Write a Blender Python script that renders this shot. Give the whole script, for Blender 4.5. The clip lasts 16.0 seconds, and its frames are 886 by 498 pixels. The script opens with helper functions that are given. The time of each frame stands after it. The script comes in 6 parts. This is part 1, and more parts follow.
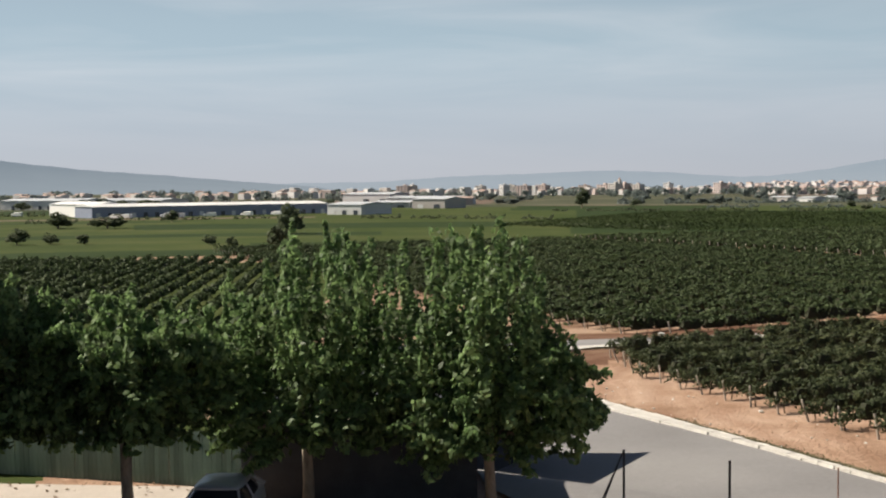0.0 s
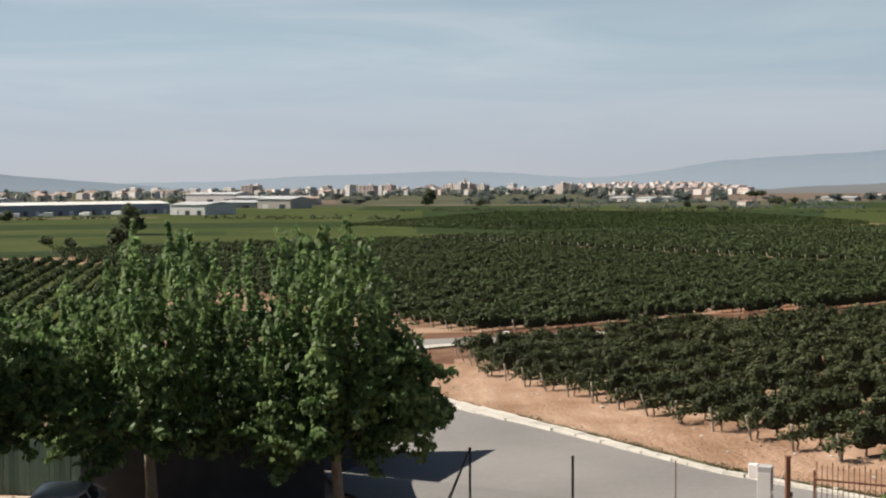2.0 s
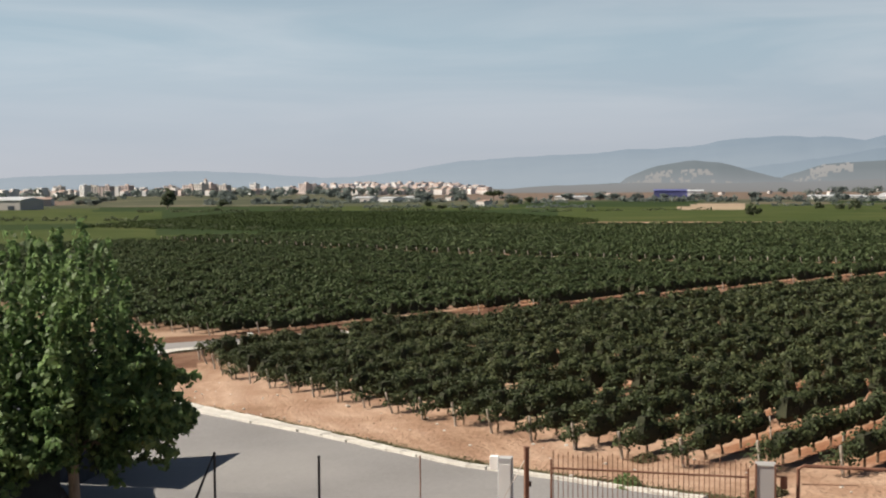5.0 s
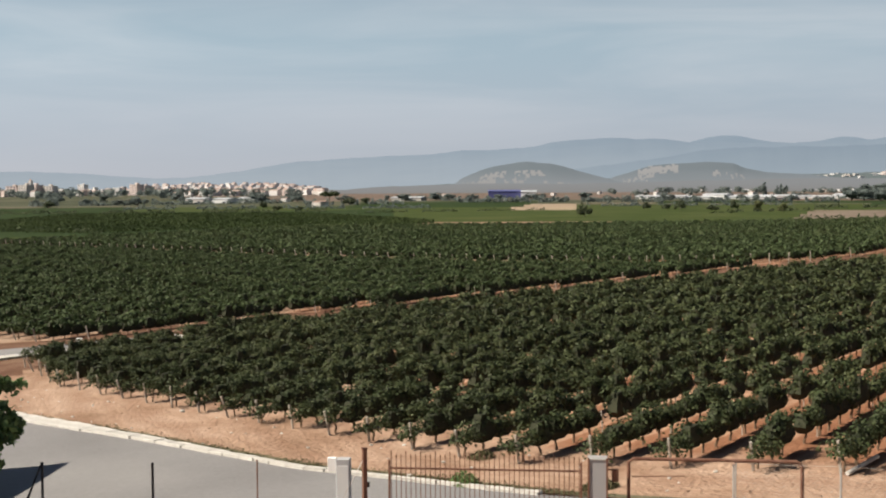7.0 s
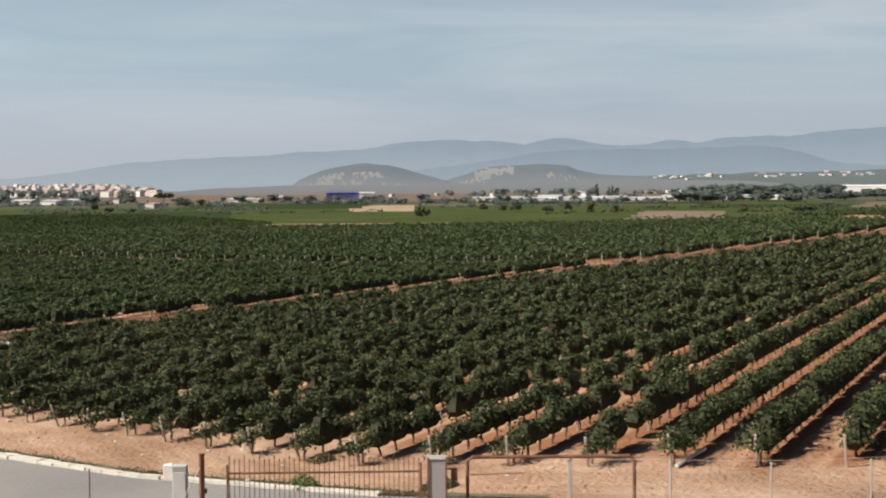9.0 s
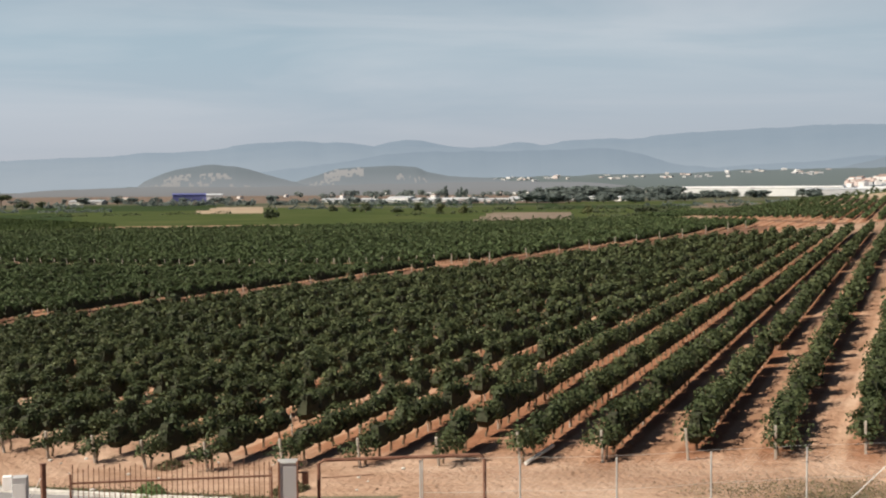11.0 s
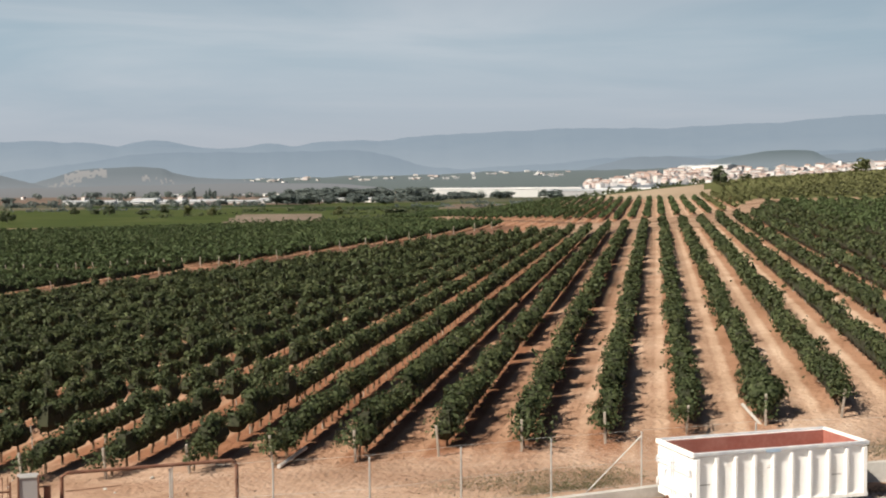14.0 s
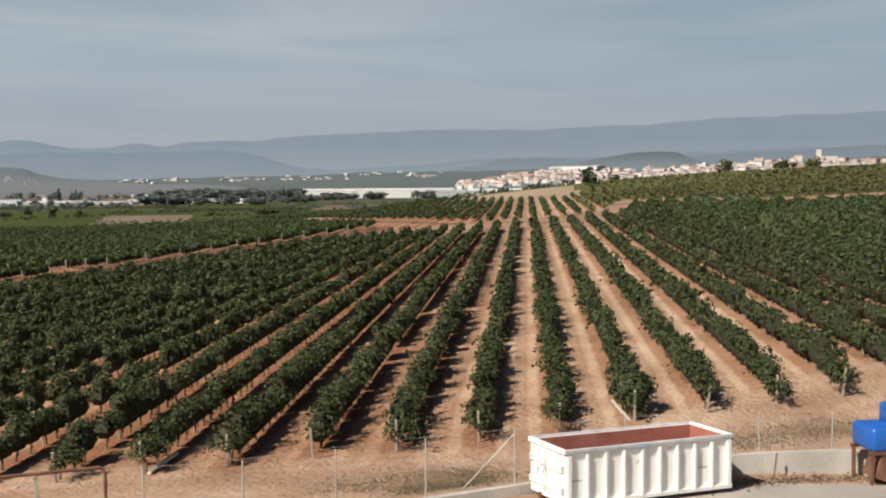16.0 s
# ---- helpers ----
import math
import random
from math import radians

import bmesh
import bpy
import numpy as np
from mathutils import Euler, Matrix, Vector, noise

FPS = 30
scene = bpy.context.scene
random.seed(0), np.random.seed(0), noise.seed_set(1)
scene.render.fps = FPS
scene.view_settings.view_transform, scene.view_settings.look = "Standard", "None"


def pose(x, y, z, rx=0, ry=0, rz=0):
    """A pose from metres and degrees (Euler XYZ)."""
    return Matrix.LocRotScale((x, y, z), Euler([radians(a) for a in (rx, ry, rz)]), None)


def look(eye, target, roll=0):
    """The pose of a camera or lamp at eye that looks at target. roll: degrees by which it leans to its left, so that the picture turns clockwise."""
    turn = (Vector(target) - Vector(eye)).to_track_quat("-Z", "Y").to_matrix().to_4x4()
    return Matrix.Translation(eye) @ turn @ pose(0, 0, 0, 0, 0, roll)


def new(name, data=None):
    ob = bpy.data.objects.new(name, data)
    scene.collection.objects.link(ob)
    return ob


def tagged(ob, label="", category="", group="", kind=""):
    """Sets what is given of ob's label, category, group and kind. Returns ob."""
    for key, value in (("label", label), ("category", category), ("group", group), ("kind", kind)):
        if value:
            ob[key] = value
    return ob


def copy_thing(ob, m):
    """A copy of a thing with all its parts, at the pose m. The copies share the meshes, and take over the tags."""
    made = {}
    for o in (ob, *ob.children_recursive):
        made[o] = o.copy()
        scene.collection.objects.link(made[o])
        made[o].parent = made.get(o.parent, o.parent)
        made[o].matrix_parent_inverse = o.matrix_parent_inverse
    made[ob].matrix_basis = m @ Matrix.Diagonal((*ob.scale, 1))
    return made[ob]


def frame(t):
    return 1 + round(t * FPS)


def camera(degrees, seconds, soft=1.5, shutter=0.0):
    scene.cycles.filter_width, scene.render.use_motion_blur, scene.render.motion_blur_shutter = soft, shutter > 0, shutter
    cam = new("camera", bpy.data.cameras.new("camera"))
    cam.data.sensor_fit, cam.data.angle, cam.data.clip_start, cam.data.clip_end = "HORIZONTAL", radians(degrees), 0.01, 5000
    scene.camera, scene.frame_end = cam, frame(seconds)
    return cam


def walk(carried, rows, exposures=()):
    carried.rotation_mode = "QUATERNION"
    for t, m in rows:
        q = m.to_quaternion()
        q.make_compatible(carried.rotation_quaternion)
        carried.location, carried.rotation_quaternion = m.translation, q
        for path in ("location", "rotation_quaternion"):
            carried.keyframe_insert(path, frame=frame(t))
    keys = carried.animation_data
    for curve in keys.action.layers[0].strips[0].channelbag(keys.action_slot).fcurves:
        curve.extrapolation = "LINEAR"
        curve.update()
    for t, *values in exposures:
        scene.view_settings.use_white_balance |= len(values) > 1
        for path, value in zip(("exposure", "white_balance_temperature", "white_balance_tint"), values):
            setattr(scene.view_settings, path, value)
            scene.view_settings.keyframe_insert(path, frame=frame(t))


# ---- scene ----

import colorsys

# ---- camera: stands on a tripod and pans to the right ----
EYE = 8.6
cam = camera(39.23, 16.0, soft=2.05)
PAN = [  # seconds, then the three Euler turns in degrees
    (0.0, 87.124, 0.421, -0.021),
    (0.5, 87.108, 0.403, -1.507),
    (1.0, 87.106, 0.381, -3.294),
    (1.5, 87.097, 0.33, -5.103),
    (2.0, 87.088, 0.291, -7.095),
    (2.5, 87.112, 0.289, -8.871),
    (3.0, 87.105, 0.276, -10.783),
    (3.5, 87.096, 0.287, -13.016),
    (4.0, 87.073, 0.324, -14.927),
    (4.5, 87.049, 0.34, -16.903),
    (7.0, 87.024, 0.359, -26.418),
    (7.5, 87.028, 0.377, -28.288),
    (8.0, 87.037, 0.384, -30.274),
    (8.5, 87.038, 0.348, -32.0),
    (9.0, 87.05, 0.338, -33.859),
    (11.5, 87.091, 0.335, -42.645),
    (12.0, 87.095, 0.333, -44.575),
    (12.5, 87.104, 0.326, -46.287),
    (13.0, 87.089, 0.346, -48.536),
    (13.5, 87.095, 0.354, -50.304),
    (14.0, 87.09, 0.359, -52.228),
    (14.5, 87.095, 0.356, -53.844),
    (15.0, 87.09, 0.369, -55.347),
    (15.5, 87.091, 0.372, -56.661),
    (16.0, 87.093, 0.376, -58.064),
]
walk(cam, [(t, pose(0, 0, EYE, rx, ry, rz)) for t, rx, ry, rz in PAN], [(0.0, 0.60), (9.0, 0.60), (11.5, 0.63), (12.5, 0.66), (14.0, 0.59), (15.0, 0.43), (16.0, 0.36)])

# ---- light ----
SUN_AZ, SUN_EL = -74.0, 43.5          # clockwise from the first view, degrees
world = bpy.data.worlds.new("sky")
scene.world = world
world.use_nodes = True
wn, wl = world.node_tree.nodes, world.node_tree.links
wn.clear()
w_out = wn.new("ShaderNodeOutputWorld")
w_bg = wn.new("ShaderNodeBackground")
w_sky = wn.new("ShaderNodeTexSky")
w_sky.sky_type = "NISHITA"
w_sky.sun_disc = False
w_sky.sun_elevation = radians(SUN_EL)
w_sky.sun_rotation = radians(SUN_AZ)
w_sky.altitude = 250
w_sky.air_density, w_sky.dust_density, w_sky.ozone_density = 0.55, 0.5, 1.2
w_co = wn.new("ShaderNodeTexCoord")
w_sep = wn.new("ShaderNodeSeparateXYZ")
w_haze = wn.new("ShaderNodeMapRange")       # thick haze low down, clear sky overhead
w_haze.interpolation_type = "SMOOTHSTEP"
w_haze.inputs["From Min"].default_value, w_haze.inputs["From Max"].default_value = 0.10, 0.33
w_haze.inputs["To Min"].default_value, w_haze.inputs["To Max"].default_value = 0.80, 0.04
w_map = wn.new("ShaderNodeMapping")
w_map.inputs["Scale"].default_value = (1.3, 1.3, 11.0)
w_map.inputs["Rotation"].default_value = (0.06, 0.03, 0.4)
w_n = wn.new("ShaderNodeTexNoise")
w_n.inputs["Scale"].default_value = 2.3
w_n.inputs["Detail"].default_value = 7.0
w_n.inputs["Roughness"].default_value = 0.52
w_n.inputs["Distortion"].default_value = 0.5
w_ramp = wn.new("ShaderNodeValToRGB")
w_ramp.color_ramp.elements[0].position, w_ramp.color_ramp.elements[1].position = 0.38, 0.72
w_ramp.color_ramp.elements[0].color, w_ramp.color_ramp.elements[1].color = (9.0, 11.3, 12.7, 1), (12.6, 13.9, 14.8, 1)
w_low = wn.new("ShaderNodeMapRange")        # greyer close to the horizon
w_low.interpolation_type = "SMOOTHSTEP"
w_low.inputs["From Min"].default_value, w_low.inputs["From Max"].default_value = 0.0, 0.12
w_low.inputs["To Min"].default_value, w_low.inputs["To Max"].default_value = 0.92, 0.0
w_grey = wn.new("ShaderNodeMix")
w_grey.data_type = "RGBA"
w_grey.inputs["B"].default_value = (10.3, 10.55, 11.7, 1)
w_mix = wn.new("ShaderNodeMix")
w_mix.data_type = "RGBA"
wl.new(w_co.outputs["Generated"], w_map.inputs["Vector"])
wl.new(w_co.outputs["Generated"], w_sep.inputs["Vector"])
wl.new(w_sep.outputs["Z"], w_haze.inputs["Value"])
wl.new(w_sep.outputs["Z"], w_low.inputs["Value"])
wl.new(w_map.outputs["Vector"], w_n.inputs["Vector"])
wl.new(w_n.outputs["Fac"], w_ramp.inputs["Fac"])
wl.new(w_ramp.outputs["Color"], w_grey.inputs["A"])
wl.new(w_low.outputs["Result"], w_grey.inputs["Factor"])
w_side = wn.new("ShaderNodeVectorMath")      # the haze is brighter towards the sun
w_side.operation = "DOT_PRODUCT"
w_side.inputs[1].default_value = (math.sin(radians(SUN_AZ)), math.cos(radians(SUN_AZ)), 0)
w_turn = wn.new("ShaderNodeMapRange")
w_turn.inputs["From Min"].default_value, w_turn.inputs["From Max"].default_value = -0.9, 0.3
w_turn.inputs["To Min"].default_value, w_turn.inputs["To Max"].default_value = 0.85, 1.02
w_dim = wn.new("ShaderNodeVectorMath")
w_dim.operation = "SCALE"
wl.new(w_co.outputs["Generated"], w_side.inputs[0])
wl.new(w_side.outputs["Value"], w_turn.inputs["Value"])
wl.new(w_turn.outputs["Result"], w_dim.inputs["Scale"])
wl.new(w_grey.outputs["Result"], w_dim.inputs[0])
wl.new(w_haze.outputs["Result"], w_mix.inputs["Factor"])
wl.new(w_sky.outputs["Color"], w_mix.inputs["A"])
wl.new(w_dim.outputs["Vector"], w_mix.inputs["B"])
wl.new(w_mix.outputs["Result"], w_bg.inputs["Color"])
w_bg.inputs["Strength"].default_value = 0.0355
wl.new(w_bg.outputs["Background"], w_out.inputs["Surface"])

sun_data = bpy.data.lights.new("sun", "SUN")
sun_data.energy = 5.0
sun_data.angle = radians(0.6)
sun_data.color = (1.0, 0.905, 0.765)
sun = new("sun", sun_data)
sun_to = Vector((math.sin(radians(SUN_AZ)) * math.cos(radians(SUN_EL)), math.cos(radians(SUN_AZ)) * math.cos(radians(SUN_EL)), math.sin(radians(SUN_EL))))
sun.matrix_world = look(sun_to * 300, (0, 0, 0))

# ---- materials ----


def material(name, tones, scale=1.0, fine=18.0, rough=0.85, bump=0.25, metal=0.0, island=0.0, piece=0.0, see=0.0, stretch=(1, 1, 1), bump_scale=40.0, spread=(0.3, 0.7), bump_depth=0.05, spec=None):
    """tones: two or three colours, mixed by noise at two scales. island / piece: brightness change from leaf to leaf or object to object."""
    m = bpy.data.materials.new(name)
    m.use_nodes = True
    n, l = m.node_tree.nodes, m.node_tree.links
    b = n["Principled BSDF"]
    co = n.new("ShaderNodeTexCoord")
    mp = n.new("ShaderNodeMapping")
    mp.inputs["Scale"].default_value = stretch
    l.new(co.outputs["Object"], mp.inputs["Vector"])
    big, small = n.new("ShaderNodeTexNoise"), n.new("ShaderNodeTexNoise")
    big.inputs["Scale"].default_value, small.inputs["Scale"].default_value = scale, fine
    big.inputs["Detail"].default_value, small.inputs["Detail"].default_value = 5.0, 4.0
    l.new(mp.outputs["Vector"], big.inputs["Vector"])
    l.new(mp.outputs["Vector"], small.inputs["Vector"])
    add = n.new("ShaderNodeMath")
    add.operation = "MULTIPLY_ADD"
    add.inputs[1].default_value = 0.35
    l.new(small.outputs["Fac"], add.inputs[0])
    sub = n.new("ShaderNodeMath")
    sub.operation = "MULTIPLY_ADD"
    sub.inputs[1].default_value, sub.inputs[2].default_value = 0.8, -0.07
    l.new(big.outputs["Fac"], sub.inputs[0])
    l.new(sub.outputs[0], add.inputs[2])
    ramp = n.new("ShaderNodeValToRGB")
    els = ramp.color_ramp.elements
    while len(els) < len(tones):
        els.new(0.5)
    for i, c in enumerate(tones):
        els[i].position = spread[0] + (spread[1] - spread[0]) * i / max(1, len(tones) - 1)
        els[i].color = (*c, 1)
    l.new(add.outputs[0], ramp.inputs["Fac"])
    col = ramp.outputs["Color"]
    if island or piece:
        src = n.new("ShaderNodeNewGeometry").outputs["Random Per Island"] if island else n.new("ShaderNodeObjectInfo").outputs["Random"]
        k = island or piece
        mr = n.new("ShaderNodeMapRange")
        mr.inputs["To Min"].default_value, mr.inputs["To Max"].default_value = 1 - k, 1 + k
        l.new(src, mr.inputs["Value"])
        hs = n.new("ShaderNodeHueSaturation")
        l.new(mr.outputs["Result"], hs.inputs["Value"])
        l.new(col, hs.inputs["Color"])
        col = hs.outputs["Color"]
    l.new(col, b.inputs["Base Color"])
    b.inputs["Roughness"].default_value = rough
    b.inputs["Metallic"].default_value = metal
    b.inputs["Specular IOR Level"].default_value = spec if spec is not None else 0.22 if see else 0.08 if rough > 0.93 else 0.4
    if bump:
        bp = n.new("ShaderNodeBump")
        bp.inputs["Strength"].default_value = bump
        bp.inputs["Distance"].default_value = bump_depth
        bn = n.new("ShaderNodeTexNoise")
        bn.inputs["Scale"].default_value = bump_scale
        l.new(mp.outputs["Vector"], bn.inputs["Vector"])
        l.new(bn.outputs["Fac"], bp.inputs["Height"])
        l.new(bp.outputs["Normal"], b.inputs["Normal"])
    if see:
        tr = n.new("ShaderNodeBsdfTranslucent")
        mx = n.new("ShaderNodeMixShader")
        mx.inputs["Fac"].default_value = see
        l.new(col, tr.inputs["Color"])
        l.new(b.outputs["BSDF"], mx.inputs[1])
        l.new(tr.outputs["BSDF"], mx.inputs[2])
        l.new(mx.outputs["Shader"], n["Material Output"].inputs["Surface"])
    return m


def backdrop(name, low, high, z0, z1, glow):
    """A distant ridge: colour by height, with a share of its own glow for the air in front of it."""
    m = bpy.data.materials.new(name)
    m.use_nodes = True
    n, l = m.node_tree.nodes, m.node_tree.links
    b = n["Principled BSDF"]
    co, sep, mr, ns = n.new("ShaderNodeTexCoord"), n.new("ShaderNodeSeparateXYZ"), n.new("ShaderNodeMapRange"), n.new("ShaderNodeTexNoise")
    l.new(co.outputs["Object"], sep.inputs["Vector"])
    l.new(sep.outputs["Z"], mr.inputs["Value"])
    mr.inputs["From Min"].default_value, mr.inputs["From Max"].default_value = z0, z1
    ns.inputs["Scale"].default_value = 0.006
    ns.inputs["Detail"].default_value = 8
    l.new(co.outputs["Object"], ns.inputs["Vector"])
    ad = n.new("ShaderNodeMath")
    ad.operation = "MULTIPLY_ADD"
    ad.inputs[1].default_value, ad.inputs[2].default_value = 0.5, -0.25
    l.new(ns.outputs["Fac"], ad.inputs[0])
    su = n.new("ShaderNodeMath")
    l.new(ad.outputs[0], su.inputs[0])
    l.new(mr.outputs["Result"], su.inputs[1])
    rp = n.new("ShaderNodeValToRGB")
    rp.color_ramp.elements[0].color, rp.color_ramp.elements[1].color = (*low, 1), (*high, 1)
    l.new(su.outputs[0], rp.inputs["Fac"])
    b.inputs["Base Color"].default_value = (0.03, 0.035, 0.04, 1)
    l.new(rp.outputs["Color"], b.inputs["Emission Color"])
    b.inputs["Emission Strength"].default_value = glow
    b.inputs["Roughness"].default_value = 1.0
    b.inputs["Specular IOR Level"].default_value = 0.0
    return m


M_SOIL = material("soil", [(0.178, 0.106, 0.069), (0.276, 0.179, 0.122), (0.367, 0.261, 0.190)], 0.22, 3.0, 0.95, 0.9, bump_scale=5.0, bump_depth=0.12, spread=(0.34, 0.64))


def tilled(name, way, along, gap, zero):
    """Headland soil that passes into red tilled earth, with pale wheel tracks between the rows."""
    m = material(name, [(0.268, 0.180, 0.127), (0.374, 0.266, 0.197), (0.460, 0.350, 0.275)], 0.22, 3.0, 0.95, 0.9, bump_scale=5.0, bump_depth=0.14)
    n, l = m.node_tree.nodes, m.node_tree.links
    b = n["Principled BSDF"]
    base = b.inputs["Base Color"].links[0].from_socket
    co = n.new("ShaderNodeTexCoord")

    def calc(op, *args):
        node = n.new("ShaderNodeMath")
        node.operation = op
        for i, v in enumerate(args):
            if isinstance(v, (int, float)):
                node.inputs[i].default_value = v
            else:
                l.new(v, node.inputs[i])
        return node.outputs[0]

    def reach(vec):
        dot = n.new("ShaderNodeVectorMath")
        dot.operation = "DOT_PRODUCT"
        dot.inputs[1].default_value = (*vec, 0)
        l.new(co.outputs["Object"], dot.inputs[0])
        return dot.outputs["Value"]

    def clouds(scale, detail=5):
        t = n.new("ShaderNodeTexNoise")
        t.inputs["Scale"].default_value, t.inputs["Detail"].default_value = scale, detail
        l.new(co.outputs["Object"], t.inputs["Vector"])
        return t.outputs["Fac"]

    def ramp(value, stops):
        rp = n.new("ShaderNodeValToRGB")
        els = rp.color_ramp.elements
        els[0].position, els[0].color = stops[0][0], (*stops[0][1], 1)
        els[1].position, els[1].color = stops[-1][0], (*stops[-1][1], 1)
        for p, c in stops[1:-1]:
            els.new(p).color = (*c, 1)
        l.new(value, rp.inputs["Fac"])
        return rp.outputs["Color"]

    def blend(kind, fac, x, y):
        mx = n.new("ShaderNodeMix")
        mx.data_type, mx.blend_type = "RGBA", kind
        if isinstance(fac, (int, float)):
            mx.inputs["Factor"].default_value = fac
        else:
            l.new(fac, mx.inputs["Factor"])
        l.new(x, mx.inputs["A"])
        l.new(y, mx.inputs["B"])
        return mx.outputs["Result"]

    across, run = reach(way), reach(along)
    wob = calc("MULTIPLY", calc("SUBTRACT", clouds(0.9), 0.5), 0.16)
    lane = calc("PINGPONG", calc("ADD", calc("ADD", calc("MULTIPLY", across, 1 / gap), wob), 200.0 - zero / gap), 0.5)
    # red earth under the rows, also darkened to deepen their shade
    tracks = ramp(lane, [(0.06, (0.82, 0.64, 0.54)), (0.19, (0.84, 0.68, 0.58)), (0.26, (1.24, 1.22, 1.18)), (0.36, (1.22, 1.20, 1.16)), (0.42, (0.94, 0.87, 0.82)), (0.5, (0.98, 0.93, 0.88))])
    # redder earth on the lower side; the darkening helps imitate shade between rows
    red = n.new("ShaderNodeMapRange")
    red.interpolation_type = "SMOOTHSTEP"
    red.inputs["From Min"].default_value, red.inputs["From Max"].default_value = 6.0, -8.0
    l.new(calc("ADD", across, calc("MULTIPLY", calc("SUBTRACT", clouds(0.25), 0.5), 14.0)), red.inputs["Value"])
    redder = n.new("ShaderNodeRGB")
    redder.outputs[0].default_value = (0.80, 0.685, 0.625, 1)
    earth = blend("MULTIPLY", 1.0, base, tracks)
    # the headland in front of the rows
    low = calc("MULTIPLY", calc("MAXIMUM", calc("SUBTRACT", -22.0, across), 0.0), 0.62)
    low = calc("ADD", calc("ADD", low, calc("MULTIPLY", calc("MAXIMUM", calc("SUBTRACT", -58.0, across), 0.0), 0.6)), 38.5)
    edge = calc("MAXIMUM", low, calc("ADD", calc("MULTIPLY", calc("MAXIMUM", across, 0.0), 0.9), 38.5))
    fade = n.new("ShaderNodeMapRange")
    fade.interpolation_type = "SMOOTHSTEP"
    fade.inputs["From Min"].default_value, fade.inputs["From Max"].default_value = -1.6, 1.6
    l.new(calc("ADD", calc("SUBTRACT", run, edge), calc("MULTIPLY", calc("SUBTRACT", clouds(0.6), 0.5), 5.0)), fade.inputs["Value"])
    # old wheel ruts that follow the headland
    rut = ramp(calc("PINGPONG", calc("ADD", calc("MULTIPLY", calc("SUBTRACT", run, edge), 0.28), calc("ADD", calc("MULTIPLY", clouds(0.18), 1.4), 60.0)), 0.5), [(0.0, (0.90, 0.84, 0.80)), (0.24, (1.0, 0.98, 0.96)), (0.36, (1.12, 1.11, 1.09)), (0.5, (0.97, 0.93, 0.90))])
    soil = blend("MIX", fade.outputs["Result"], blend("MULTIPLY", 1.0, base, rut), earth)
    red_shade = calc("MULTIPLY", red.outputs["Result"], calc("ADD", calc("MULTIPLY", fade.outputs["Result"], 0.6), 0.4))
    l.new(blend("MULTIPLY", red_shade, soil, redder.outputs[0]), b.inputs["Base Color"])
    return m


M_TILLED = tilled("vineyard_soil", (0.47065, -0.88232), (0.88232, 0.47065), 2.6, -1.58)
M_RED = material("red_soil", [(0.096, 0.047, 0.030), (0.141, 0.077, 0.050), (0.215, 0.137, 0.095)], 0.3, 4.0, 0.95, 0.5, bump_scale=5.0)
M_BROWN = material("ploughed_field", [(0.105, 0.078, 0.060), (0.150, 0.112, 0.090), (0.190, 0.148, 0.118)], 0.05, 1.0, 0.95, 0.3, bump_scale=2.0)
M_TAN = material("stubble_field", [(0.265, 0.199, 0.139), (0.345, 0.272, 0.199)], 0.03, 0.8, 0.95, 0.3, bump_scale=2.0)
M_FALLOW = material("fallow_field", [(0.135, 0.104, 0.080), (0.175, 0.138, 0.108), (0.215, 0.172, 0.136)], 0.05, 0.8, 0.95, 0.3, bump_scale=2.0)
M_GREEN = material("meadow", [(0.035, 0.052, 0.013), (0.049, 0.066, 0.018), (0.073, 0.082, 0.029)], 0.03, 0.35, 0.95, 0.5, bump_scale=1.2)
M_PALE_GREEN = material("pale_crest_field", [(0.070, 0.077, 0.028), (0.093, 0.099, 0.039), (0.119, 0.116, 0.051)], 0.05, 0.6, 0.95, 0.4, bump_scale=1.2)
M_DARKGREEN = material("dark_field", [(0.020, 0.035, 0.011), (0.032, 0.050, 0.015)], 0.03, 0.8, 0.95, 0.5, bump_scale=1.2)
M_PLAIN = material("plain", [(0.052, 0.061, 0.037), (0.076, 0.081, 0.050), (0.141, 0.119, 0.088)], 0.007, 0.08, 0.95, 0.3, bump_scale=0.5, spread=(0.38, 0.66))
M_YARD = material("yard_concrete", [(0.279, 0.254, 0.230), (0.394, 0.361, 0.328)], 0.35, 9.0, 0.9, 0.2)
M_ROAD = material("asphalt", [(0.174, 0.167, 0.167), (0.211, 0.204, 0.204), (0.252, 0.244, 0.240)], 0.12, 6.0, 0.88, 0.25, bump_scale=60)
M_KERB = material("kerb_concrete", [(0.42, 0.39, 0.35), (0.54, 0.52, 0.48), (0.62, 0.60, 0.56)], 1.2, 12.0, 0.9, 0.3)
M_WALL = material("wall_concrete", [(0.360, 0.342, 0.315), (0.522, 0.504, 0.477)], 0.8, 9.0, 0.9, 0.3)
M_VINE = material("vine_leaf", [(0.032, 0.044, 0.019), (0.056, 0.072, 0.030), (0.102, 0.114, 0.049)], 0.75, 4.0, 0.6, 0.0, island=0.3, see=0.14, spec=0.2)
M_VINE_B = material("vine_leaf_far", [(0.044, 0.066, 0.025), (0.064, 0.091, 0.036), (0.092, 0.118, 0.050)], 0.12, 1.5, 0.65, 0.0, island=0.3, see=0.22)
# leaf colour darkened to give the shade inside the rows
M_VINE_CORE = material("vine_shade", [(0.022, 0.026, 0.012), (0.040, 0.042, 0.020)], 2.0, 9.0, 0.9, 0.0)
